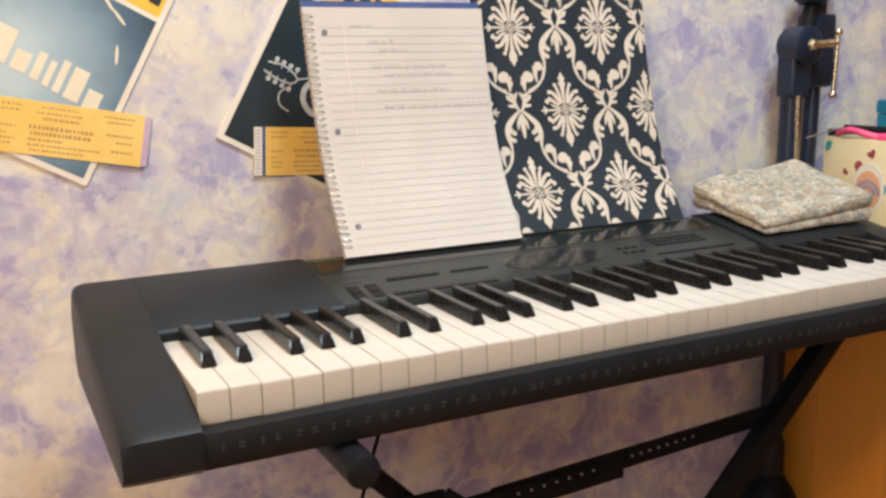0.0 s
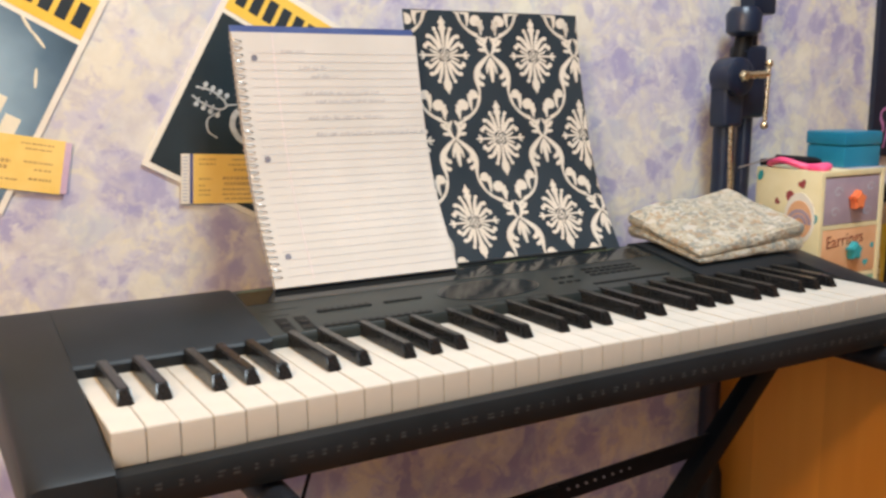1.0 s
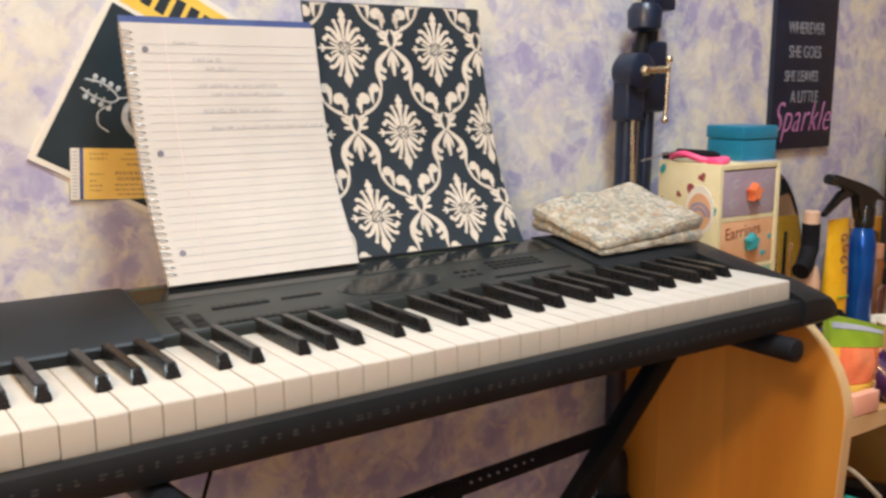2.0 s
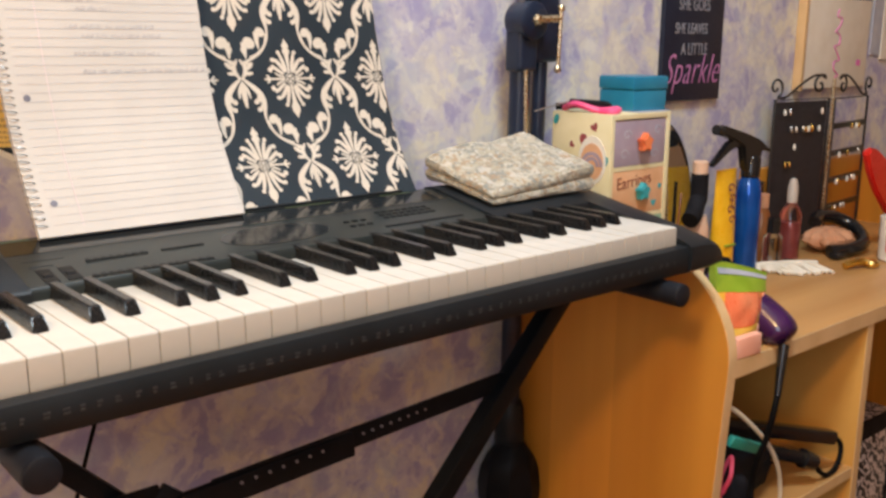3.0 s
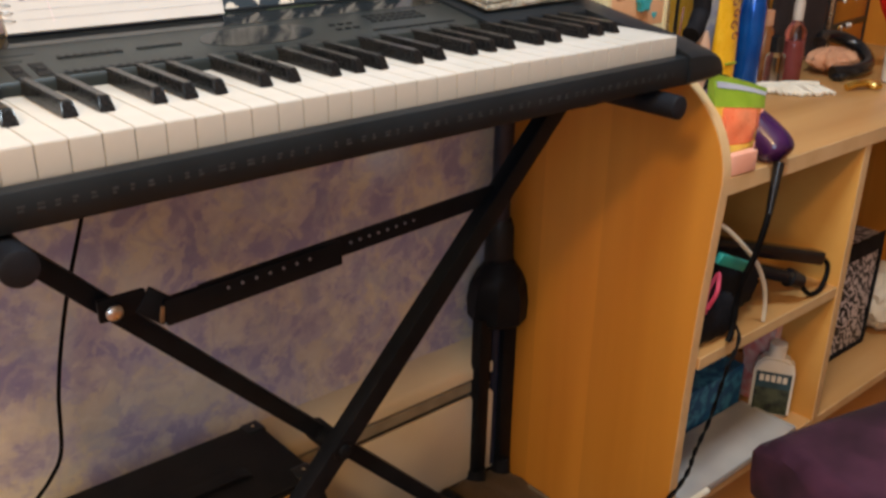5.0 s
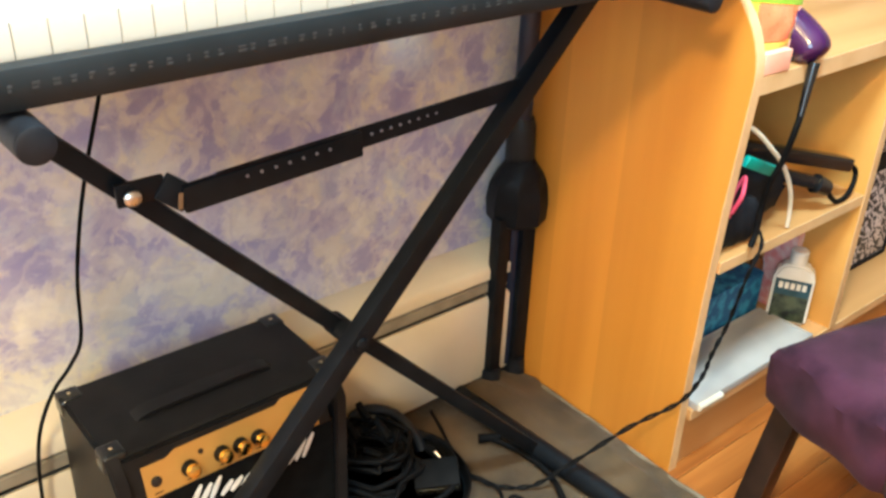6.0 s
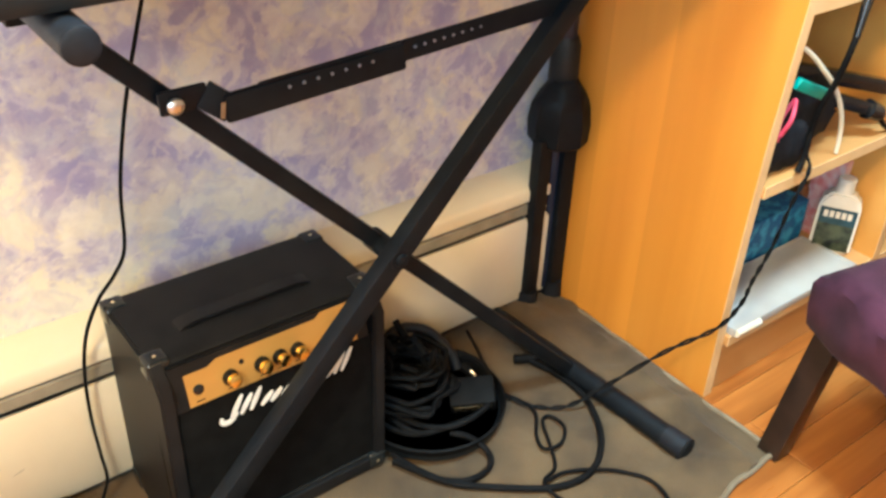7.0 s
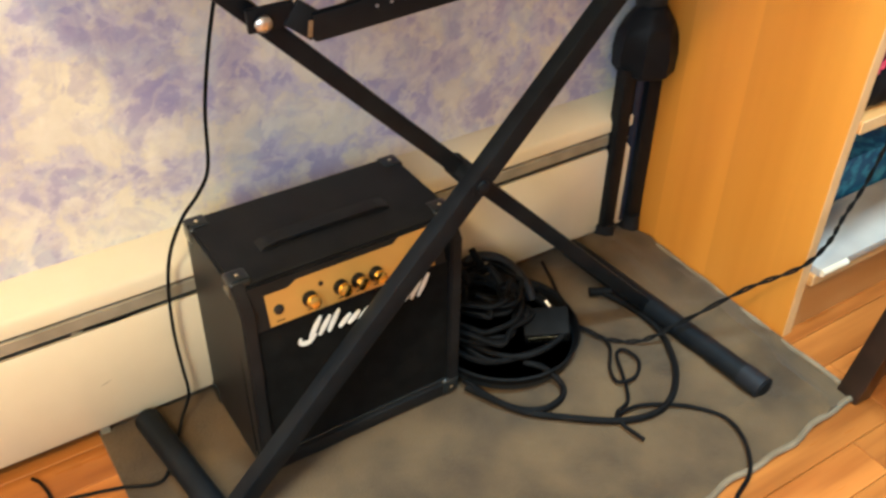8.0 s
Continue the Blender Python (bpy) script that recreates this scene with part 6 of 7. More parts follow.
def zebra_material():
    m = surface("zebra_print", (0.02, 0.02, 0.022), (0.62, 0.58, 0.58), 30, 0.5, 0.03)
    n, l = nodes_of(m)
    tc = n.new("ShaderNodeTexCoord")
    w = n.new("ShaderNodeTexWave")
    w.inputs["Scale"].default_value, w.inputs["Distortion"].default_value, w.inputs["Detail"].default_value, w.inputs["Detail Scale"].default_value = 26, 11.0, 3.0, 2.2
    w.bands_direction = "DIAGONAL"
    r = n.new("ShaderNodeValToRGB")
    r.color_ramp.elements[0].position, r.color_ramp.elements[1].position = 0.46, 0.56
    r.color_ramp.elements[0].color, r.color_ramp.elements[1].color = (0.012, 0.011, 0.013, 1), (0.60, 0.55, 0.56, 1)
    l.new(tc.outputs["Object"], w.inputs[0])
    l.new(w.outputs[1], r.inputs[0])
    l.new(r.outputs[0], n["Principled BSDF"].inputs["Base Color"])
    return m


ZEBRA = zebra_material()


def heart(u, v, s, turn=0.0):
    pts = []
    for i in range(18):
        t = 2 * math.pi * i / 18
        x, y = 16 * math.sin(t) ** 3, 13 * math.cos(t) - 5 * math.cos(2 * t) - 2 * math.cos(3 * t) - math.cos(4 * t)
        x, y = x * s / 16, y * s / 16
        pts.append((u + x * math.cos(turn) - y * math.sin(turn), v + x * math.sin(turn) + y * math.cos(turn)))
    return pts


def star(u, v, r, k=5, inner=0.55):
    return [(u + (r if i % 2 == 0 else r * inner) * math.sin(math.pi * i / k), v + (r if i % 2 == 0 else r * inner) * math.cos(math.pi * i / k)) for i in range(2 * k)]


def build_drawers():
    """A little three-drawer jewellery chest; its corner faces the room."""
    x0, x1, y0, y1, z1 = 0.985, 1.122, 0.2165, 0.330, 0.909
    ch = thing("jewellery_chest", ((x0 + x1) / 2, 0.27, DZ), "cream three-drawer jewellery chest with painted drawers and star knobs", "jewellery chest")
    t = 0.008
    part("side", box(x0, x0 + t, y0, y1, DZ, z1, 0.001), CREAM_BOX, ch)
    part("side", box(x1 - t, x1, y0, y1, DZ, z1, 0.001), CREAM_BOX, ch)
    part("top", box(x0 + t, x1 - t, y0, y1, z1 - t, z1, 0.001), CREAM_BOX, ch)
    part("back", box(x0 + t, x1 - t, y1 - 0.004, y1, DZ, z1 - t), CREAM_BOX, ch)
    zs = [z1 - t - 0.0015 - k * 0.0725 for k in range(5)]
    for k, mat in enumerate((DRAWER_LILAC, DRAWER_PEACH, DRAWER_GREEN, DRAWER_LILAC)):
        part("rail", box(x0 + t, x1 - t, y0 + 0.001, y0 + 0.03, zs[k] - 0.0725, zs[k] - 0.0665), CREAM_BOX, ch)
        d = part("drawer", box(x0 + t + 0.001, x1 - t - 0.001, y0 + 0.0015, y1 - 0.01, zs[k] - 0.066, zs[k], 0.0012), mat, ch, ("lilac", "peach", "green", "lilac")[k] + " painted drawer front")
        f = lambda u, v, w: Vector((u, y0 + 0.0015 - w, v))
        cx, cz = (x0 + x1) / 2 + 0.004, zs[k] - 0.033
        part("star_knob", prism(star(cx, cz, 0.016 if k != 1 else 0.015, 5, 0.62), f, 0.012, bevel=0.002), (CORAL, TEAL, CORAL, TEAL)[k], d, ("coral", "teal", "coral", "teal")[k] + " star-shaped knob")
        deco = bmesh.new()
        if k == 0:
            for a, b in ((-0.035, 0.012), (0.036, 0.016), (0.03, -0.018), (-0.04, -0.016)):
                prism(ribbon([(cx + a + 0.010 * math.cos(q) * (1 - q / 9), cz + b + 0.008 * math.sin(q) * (1 - q / 9)) for q in [0.45 * i for i in range(14)]], lambda t: 0.0007), f, 0.0004, deco)
            tagged(part("swirls", deco, GREY_STRIPE, d), kind="stuff")
        elif k == 2:
            prism(heart(cx + 0.028, cz + 0.012, 0.010, 0.3), f, 0.0005, deco)
            prism(heart(cx + 0.046, cz + 0.016, 0.007, -0.4), f, 0.0005, deco)
            prism(heart(cx - 0.03, cz - 0.006, 0.010, 0.5), f, 0.0005, deco)
            part("painted_leaves", deco, TEAL, d)
        elif k == 1:
            deco = letters("Earrings", 0.025, Matrix.Translation((x0 + 0.018, y0 + 0.0012, cz + 0.006)) @ pose(0, 0, 0, 90, 0, 0) @ pose(0, 0, 0, 0, 0, 4))
            part("lettering", deco, BROWN_INK, d, "brown hand-drawn lettering", smooth=False)
            dots = bmesh.new()
            prism(oval(cx + 0.047, cz + 0.004, 0.004, 0.004, 12), f, 0.0005, dots)
            prism(heart(cx + 0.034, cz - 0.020, 0.006), f, 0.0005, dots)
            part("painted_dots", dots, TEAL, d)
        else:
            deco.free()
    side = lambda u, v, w: Vector((x0 - w, u, v))
    for u, v, s, a in ((0.262, 0.868, 0.014, 0.2), (0.248, 0.890, 0.007, -0.5), (0.320, 0.850, 0.006, 0.5), (0.232, 0.862, 0.004, 0.4), (0.290, 0.862, 0.005, 0.9), (0.312, 0.800, 0.006, 0.2)):
        part("painted_heart", prism(heart(u, v, s, a), side, 0.0005), MAROON, ch)
    for u, v in ((0.322, 0.897), (0.226, 0.842)):
        part("painted_leaf", prism(oval(u, v, 0.005, 0.008, 10, 0.4), side, 0.0005), TEAL, ch)
    part("sticker", prism(oval(0.250, 0.842, 0.026, 0.036), side, 0.0008), CARD_WHITE, ch, "white oval sticker")
    part("sticker_motif", prism(oval(0.250, 0.840, 0.021, 0.027), lambda u, v, w: side(u, v, w + 0.0008), 0.0004), DRAWER_PEACH, ch, "rainbow motif")
    arcs = bmesh.new()
    for r in (0.018, 0.011):
        prism(ribbon([(0.250 + r * math.cos(q), 0.834 + r * math.sin(q)) for q in [math.pi * i / 10 for i in range(11)]], lambda t: 0.0026), lambda u, v, w: side(u, v, w + 0.0012), 0.0004, arcs)
    part("rainbow", arcs, DRAWER_LILAC, ch)
    bx = thing("teal_box", (1.075, 0.275, z1), "small teal lacquered box with a lid on the jewellery chest", "box")
    m = Matrix.Translation((1.094, 0.268, z1)) @ pose(0, 0, 0, 0, 0, -4) @ Matrix.Diagonal((0.74, 1, 0.92, 1))
    part("body", box(-0.049, 0.049, -0.034, 0.034, 0.001, 0.034, 0.002, 2, None, m), TEAL_BOX, bx)
    part("lid", box(-0.051, 0.051, -0.036, 0.036, 0.0345, 0.056, 0.004, 2, None, m), TEAL_BOX, bx)
    part("card", box(-0.052, 0.044, -0.048, 0.03, 0.0002, 0.0009, 0, 1, None, m), GREY_STRIPE, bx)
    hb = single("hair_band", sweep([(0.995, 0.315, z1 + 0.005), (0.985, 0.285, z1 + 0.012), (1.0, 0.255, z1 + 0.004), (1.016, 0.232, z1 + 0.006), (0.998, 0.226, z1 + 0.003), (0.992, 0.245, z1 + 0.004)], 0.0048, 8), HOT_PINK, "hot pink hair band on the jewellery chest", "hair band")
    single("hair_tie", sweep([(0.990, 0.328, z1 + 0.006), (1.02, 0.305, z1 + 0.008), (1.03, 0.27, z1 + 0.005), (1.01, 0.25, z1 + 0.012), (0.99, 0.30, z1 + 0.014)], 0.0052, 8), NAVY, "dark navy hair tie on the jewellery chest", "hair tie")


def bottle(name, at, rings, mat, label, category, extra=(), group=""):
    b = thing(name, at, label, category, group)
    part("body", lathe(at, rings, 24), mat, b)
    for nm, rr, m, lb in extra:
        part(nm, lathe(at, rr, 20), m, b, lb)
    return b


def build_desk_things():
    z = DZ
    # blue spray bottle with its black trigger head
    bx, by = 1.366, 0.225
    sp = bottle("spray_bottle", (bx, by, z), [(0.020, 0), (0.0215, 0.004), (0.0215, 0.140), (0.018, 0.160), (0.013, 0.172)], BLUE_METAL, "metallic blue spray bottle with a black trigger head", "bottle", [("collar", [(0.016, 0.170), (0.0165, 0.20), (0.012, 0.206)], BLACK_GLOSS, "")])
    part("trigger_head", prism([(1.262, 0.880), (1.255, 0.866), (1.300, 0.851), (1.322, 0.842), (1.334, 0.800), (1.374, 0.800), (1.380, 0.832), (1.416, 0.826), (1.374, 0.850), (1.335, 0.862)], lambda u, v, w: Vector((u + 0.008, by - 0.008 + w, v)), 0.016, bevel=0.003), BLACK_GLOSS, sp)
    part("trigger", prism([(1.302, 0.856), (1.280, 0.851), (1.238, 0.818), (1.243, 0.812), (1.292, 0.838), (1.316, 0.842)], lambda u, v, w: Vector((u + 0.008, by - 0.005 + w, v)), 0.010, bevel=0.002), BLACK_GLOSS, sp)
    part("nozzle", rod((1.256, by, 0.873), (1.273, by, 0.869), 0.0085, 0.0075, 14), BLACK_GLOSS, sp)
    yx, yy = 1.312, 0.236
    yt = thing("sun_lotion_tube", (yx, yy, z), "bright yellow flattened lotion tube standing on its cap", "tube")
    part("cap", lathe((yx, yy, z), [(0.019, 0), (0.020, 0.004), (0.020, 0.024)], 20), YELLOW_TUBE, yt)
    loft = bmesh.new()
    rings = []
    for v, a, b in ((0.024, 0.022, 0.019), (0.07, 0.026, 0.017), (0.13, 0.029, 0.010), (0.172, 0.030, 0.004), (0.186, 0.030, 0.0018)):
        rings.append([loft.verts.new((yx + a * math.cos(2 * math.pi * i / 24), yy + b * math.sin(2 * math.pi * i / 24), z + v)) for i in range(24)])
    for a, b in zip(rings, rings[1:]):
        for i in range(24):
            loft.faces.new((a[i], a[(i + 1) % 24], b[(i + 1) % 24], b[i]))
    loft.faces.new(rings[-1])
    part("body", loft, YELLOW_TUBE, yt)
    swirl = bmesh.new()
    for k in range(4):
        pts = [(0.010 * math.cos(q) * (1 - q / 8) + 0.005 * (k % 2), 0.155 - 0.018 * k + 0.008 * math.sin(q) * (1 - q / 8)) for q in [0.5 * i for i in range(12)]]
        prism(ribbon(pts, lambda t: 0.0016), lambda u, v, w: Vector((yx + u, yy - 0.0175 + v * 0.045 - w, z + v)), 0.0006, swirl)
    part("printed_swirls", swirl, BROWN_INK, yt)
    part("green_rule", box(yx - 0.018, yx + 0.012, yy - 0.0192, yy - 0.0165, z + 0.058, z + 0.061), LIME, yt)
    # a brush with a dark cover, standing in a jar beside the chest
    jar = bottle("jar", (1.205, 0.262, z), [(0.030, 0), (0.032, 0.006), (0.031, 0.09), (0.034, 0.095), (0.028, 0.096)], CHROME_WARM, "small tarnished metal jar behind the keyboard's end", "jar")
    for k, (dx, dz_, r) in enumerate(((-0.012, 0.20, 0.003), (0.006, 0.17, 0.004), (0.016, 0.15, 0.003))):
        single("make_up_brush", rod((1.205 + dx * 0.5, 0.262, z + 0.01), (1.205 + dx * 1.6, 0.266, z + dz_), r, r * 0.7, 8), (CHROME_WARM, BLACK_GLOSS, AMBER)[k], "thin make-up brush standing in the jar", "brush", "brushes in the jar")
    hb = thing("hair_product_bottle", (1.220, 0.225, z), "peach bottle with a black sleeve and a pale wooden top", "bottle")
    part("body", lathe((1.220, 0.225, z), [(0.020, 0), (0.021, 0.01), (0.019, 0.10), (0.014, 0.12)], 18), SKIN_TUBE, hb)
    part("sleeve", sweep([(1.180, 0.212, z + 0.118), (1.196, 0.216, z + 0.126), (1.212, 0.222, z + 0.142), (1.220, 0.225, z + 0.150), (1.220, 0.225, z + 0.188)], 0.0140, 14), NAVY, hb, "rumpled black sleeve")
    part("top", lathe((1.220, 0.225, z + 0.186), [(0.0125, 0), (0.0125, 0.02), (0.010, 0.022)], 16), SKIN_TUBE, hb)
    single("folded_scarf", cloth_slab([(1.215, 0.19), (1.275, 0.18), (1.280, 0.23), (1.220, 0.24)], lambda x, y: z, 0.05, 0.0005, None, 3, 14), NAVY, "dark crumpled scarf on the desk", "scarf")
    mirror = thing("hand_mirror", (1.180, 0.305, z), "small framed mirror leaning behind the jewellery chest", "mirror")
    m = Matrix.Translation((1.236, 0.298, z)) @ pose(0, 0, 0, -5, 0, -12)
    face = lambda u, v, w: m @ Vector((u, -w, v))
    part("frame", prism(oval(0, 0.135, 0.067, 0.130, 40), lambda u, v, w: face(u, v, w - 0.008), 0.008, bevel=0.002), BLACK_GLOSS, mirror, "thin dark frame")
    part("glass", prism(oval(0, 0.135, 0.063, 0.126, 40), face, 0.0008), surface("mirror_silver", (0.82, 0.83, 0.84), (0.86, 0.86, 0.87), 5, 0.03, 0, 1.0, rvar=0.01), mirror, "silvered glass")
    part("foot", box(-0.03, 0.03, -0.004, 0.02, 0.0, 0.012, 0.002, 2, None, m), BLACK_GLOSS, mirror)
    # little bottles
    bottle("perfume_bottle", (1.452, 0.222, z), [(0.016, 0), (0.017, 0.004), (0.017, 0.055), (0.010, 0.062)], CLEAR, "small clear perfume bottle with a black cap", "bottle", [("cap", [(0.0115, 0.062), (0.0115, 0.088), (0.009, 0.09)], BLACK_GLOSS, "black cap")], "toiletry bottles")
    bottle("nail_bottle", (1.475, 0.262, z), [(0.014, 0), (0.015, 0.004), (0.015, 0.09), (0.010, 0.10)], AMBER, "amber bottle with a rosy cap", "bottle", [("cap", [(0.012, 0.10), (0.012, 0.125)], ROSE_FABRIC, "rosy cap")], "toiletry bottles")
    bottle("body_mist", (1.525, 0.232, z), [(0.017, 0), (0.019, 0.005), (0.019, 0.088), (0.011, 0.102), (0.008, 0.108)], ROSE_GLASS, "rose-tinted body mist bottle with a clear pump cap", "bottle", [("pump_cap", [(0.009, 0.108), (0.0095, 0.136), (0.006, 0.150), (0.003, 0.152)], FROST, "frosted cap"), ("liquid", [(0.0155, 0.006), (0.0155, 0.072)], surface("rose_liquid", (0.36, 0.13, 0.12), (0.44, 0.19, 0.17), 20, 0.2), "rose liquid")], "toiletry bottles")
    bottle("hair_spray", (1.412, 0.245, z), [(0.010, 0), (0.011, 0.004), (0.011, 0.12), (0.007, 0.13)], WHITE_PLASTIC, "slim white tube beside the spray bottle", "tube", [], "toiletry bottles")
    case = thing("camera_case", (1.50, 0.310, z), "black box at the back of the desk", "case")
    part("box", box(1.44, 1.53, 0.29, 0.34, z, z + 0.14, 0.006), BLACK_GLOSS, case)
    # hair things: a rosy scrunchie and black straps
    scr = bmesh.new()
    bmesh.ops.create_icosphere(scr, subdivisions=4, radius=1.0)
    for v in scr.verts:
        d = 1 + 0.10 * math.sin(9 * math.atan2(v.co.y, v.co.x) + 2 * v.co.z) + 0.10 * noise.noise(v.co * 4)
        v.co = Vector((1.655 + v.co.x * 0.052 * d, 0.222 + v.co.y * 0.042 * d, z + 0.026 + v.co.z * 0.020 * d))
    single("scrunchie", scr, ROSE_FABRIC, "rosy brown gathered fabric scrunchie on the desk", "scrunchie")
    single("head_strap", sweep([(1.600, 0.190, z + 0.012), (1.640, 0.170, z + 0.014), (1.70, 0.175, z + 0.020), (1.745, 0.215, z + 0.036), (1.735, 0.25, z + 0.052), (1.69, 0.262, z + 0.058), (1.66, 0.255, z + 0.050)], 0.013, 10), BLACK_GLOSS, "black padded strap curled round the scrunchie", "strap")
    single("hair_clip", box(1.585, 1.645, 0.165, 0.185, z + 0.002, z + 0.014, 0.005), BLACK_GLOSS, "glossy black hair clip", "hair clip")
    rng = random.Random(8)
    nk = thing("fringed_tie", (1.43, 0.18, z), "cream fringed tie lying on the desk", "tie")
    spine = smooth_line([(1.392, 0.232, z + 0.006), (1.418, 0.222, z + 0.009), (1.450, 0.208, z + 0.009), (1.485, 0.192, z + 0.008), (1.520, 0.172, z + 0.006)], 8)
    part("braid", sweep(spine, 0.0050, 8, 0), SATIN_WHITE, nk)
    for k in range(26):
        p = spine[4 + k]
        drop = 0.014 + 0.050 * min(1.0, k / 9)
        q = p + Vector((-0.30 * drop + rng.uniform(-0.004, 0.006), -0.95 * drop * rng.uniform(0.75, 1.1), 0))
        mid = p.lerp(q, 0.5) + Vector((rng.uniform(-0.004, 0.004), 0, 0))
        mid.z, q.z = z + 0.006 + rng.uniform(0, 0.004), z + 0.0035
        part("strand", sweep([p, mid, q], 0.0026, 6, 5, taper=lambda q_: 0.9 + 0.3 * q_), SATIN_WHITE, nk)
    wt = thing("wrist_watch", (1.57, 0.118, z), "small gold watch lying on the desk", "watch")
    part("bracelet", sweep([(1.535, 0.128, z + 0.006), (1.555, 0.118, z + 0.012), (1.58, 0.112, z + 0.010), (1.605, 0.112, z + 0.006)], 0.007, 8), GOLD_CAP, wt)
    part("dial", lathe((1.588, 0.104, z + 0.003), [(0.013, 0), (0.014, 0.006), (0.011, 0.010)], 18), GOLD_CAP, wt)
    mug = thing("letter_mug", (1.677, 0.098, z), "white mug with a pink letter B", "mug")
    part("body", lathe((1.677, 0.098, z), [(0.030, 0), (0.034, 0.004), (0.036, 0.082), (0.033, 0.082), (0.031, 0.01)], 28), WHITE_PLASTIC, mug)
    part("letter", letters("B", 0.044, Matrix.Translation((1.6414, 0.1089, z + 0.022)) @ pose(0, 0, 0, 90, 0, -85), 0.0020), CRIMSON, mug, "pink letter", smooth=False)
    single("red_visor", prism([(1.652, 0.812), (1.664, 0.822), (1.692, 0.818), (1.742, 0.792), (1.792, 0.748), (1.836, 0.695), (1.840, 0.640), (1.812, 0.650), (1.760, 0.690), (1.706, 0.735), (1.672, 0.775)], lambda u, v, w: Vector((u, 0.160 + w, v)), 0.014, bevel=0.004), RED_SATIN, "bright red plastic piece leaning on the desk", "plastic")
    # earring rack: two hinged black wire panels with scrolled tops
    rk = thing("earring_rack", (1.72, 0.315, z), "black folding wire earring rack hung with earrings", "earring rack")

    def rack_panel(p, q, z0, z1, filled):
        p, q = Vector(p), Vector(q)
        a = lambda t, v: p * (1 - t) + q * t + Vector((0, 0, v))
        fr = part("panel_frame", sweep([a(0, z0), a(0, z1), a(1, z1), a(1, z0), a(0, z0)], 0.0028, 6, 0), WIRE_BLACK, rk)
        if filled:
            d = (q - p).normalized()
            nrm = Vector((-d.y, d.x, 0))
            part("mesh_sheet", prism([(0.03, z0 + 0.004), (0.97, z0 + 0.004), (0.97, z1 - 0.004), (0.03, z1 - 0.004)], lambda u, v, w: a(u, v) + nrm * w, 0.0012), MESH_GREY, fr, "dark mesh sheet")
        else:
            for k in range(1, 5):
                v = z0 + (z1 - z0) * k / 5
                part("rung", bar(a(0, v), a(1, v), 0.004, 0.012, (0, 1, 0), 0.0008), WIRE_BLACK, fr)
        flip = (lambda t: t) if filled else (lambda t: 1 - t)
        curl = lambda c, v, r, k0, way: [a(flip(c + way * r * (1 - k / 17) * math.cos(0.52 * k + k0) / 0.165), z1 + v + r * (1 - k / 17) * math.sin(0.52 * k + k0)) for k in range(15)]
        pts = curl(0.0, 0.024, 0.021, -1.2, 1)[::-1] + [a(flip(0.20), z1 + 0.006), a(flip(0.42), z1 + 0.026), a(flip(0.66), z1 + 0.044), a(flip(0.86), z1 + 0.046)] + curl(0.80, 0.026, 0.021, 0.7, 1)
        part("scroll", sweep(pts, 0.0024, 6, 3), WIRE_BLACK, fr, "scrolled wire top")
        rg = random.Random(31 if filled else 32)
        for k in range(15):
            t, v = rg.uniform(0.15, 0.85), (z0 + (z1 - z0) * rg.choice((1, 2, 3, 4)) / 5 if not filled else z1 - 0.02 - 0.034 * rg.choice((0, 1, 2, 3)))
            c = a(t, v) + Vector((-0.003, -0.006, 0))
            single("earring", lathe(c - Vector((0, 0, 0.010)), [(0.0015, 0), (0.0032, 0.003), (0.0028, 0.008), (0.001, 0.012)], 10), (PEARL, GOLD_CAP, CHROME)[k % 3], ("pearl", "gold", "silver")[k % 3] + " earring hanging on the rack", "earring", "earrings")

    rack_panel((1.608, 0.330, 0), (1.768, 0.305, 0), z + 0.004, 0.902, True)
    rack_panel((1.788, 0.303, 0), (1.968, 0.322, 0), z + 0.004, 0.900, False)
    part("hinge_post", rod((1.778, 0.303, z), (1.778, 0.303, 0.940), 0.0035, seg=10), CHROME_WARM, rk, "pale hinge post")
    # on the desk's front corner: a bright zip pouch and the hair dryer
    po = thing("zip_pouch", (1.010, 0.035, z), "orange and yellow zip pouch with a lime top on the desk", "pouch")
    def bag_at(u, v, side):
        """A limp pouch, narrow at the foot and wide at its zip; u across, v up."""
        x = 0.954 + (0.070 + 0.050 * v) * u
        thick = 0.003 + 0.016 * math.sin(math.pi * min(1.0, 0.10 + 0.95 * v)) * math.sin(math.pi * (0.06 + 0.88 * u)) ** 0.7
        crease = 0.0022 * noise.noise(Vector((u * 4, v * 5, 3)))
        return Vector((x, 0.002 + 0.018 * v - side * (thick + crease) - 0.004 * u, z + 0.001 + (0.118 - 0.020 * v * u - 0.010 * v * u * u) * v + 0.003 * v * (1 - u)))

    def bag_piece(u0, u1, v0, v1, lift, nu=12, nv=12):
        made = bmesh.new()
        rows = []
        for j in range(nv + 1):
            v = v0 + (v1 - v0) * j / nv
            us = [u0 + (u1 - u0) * i / nu for i in range(nu + 1)]
            rows.append([(made.verts.new(bag_at(u, v, 1) + Vector((0, -lift, 0))), made.verts.new(bag_at(u, v, -1) + Vector((0, lift, 0)))) for u in us])
        for a, b in zip(rows, rows[1:]):
            for i in range(nu):
                made.faces.new((a[i][0], a[i + 1][0], b[i + 1][0], b[i][0]))
                made.faces.new((a[i][1], b[i][1], b[i + 1][1], a[i + 1][1]))
            for i in (0, nu):
                made.faces.new((a[i][0], b[i][0], b[i][1], a[i][1]))
        for r in (rows[0], rows[-1]):
            for i in range(nu):
                made.faces.new((r[i][0], r[i + 1][0], r[i + 1][1], r[i][1]))
        return made

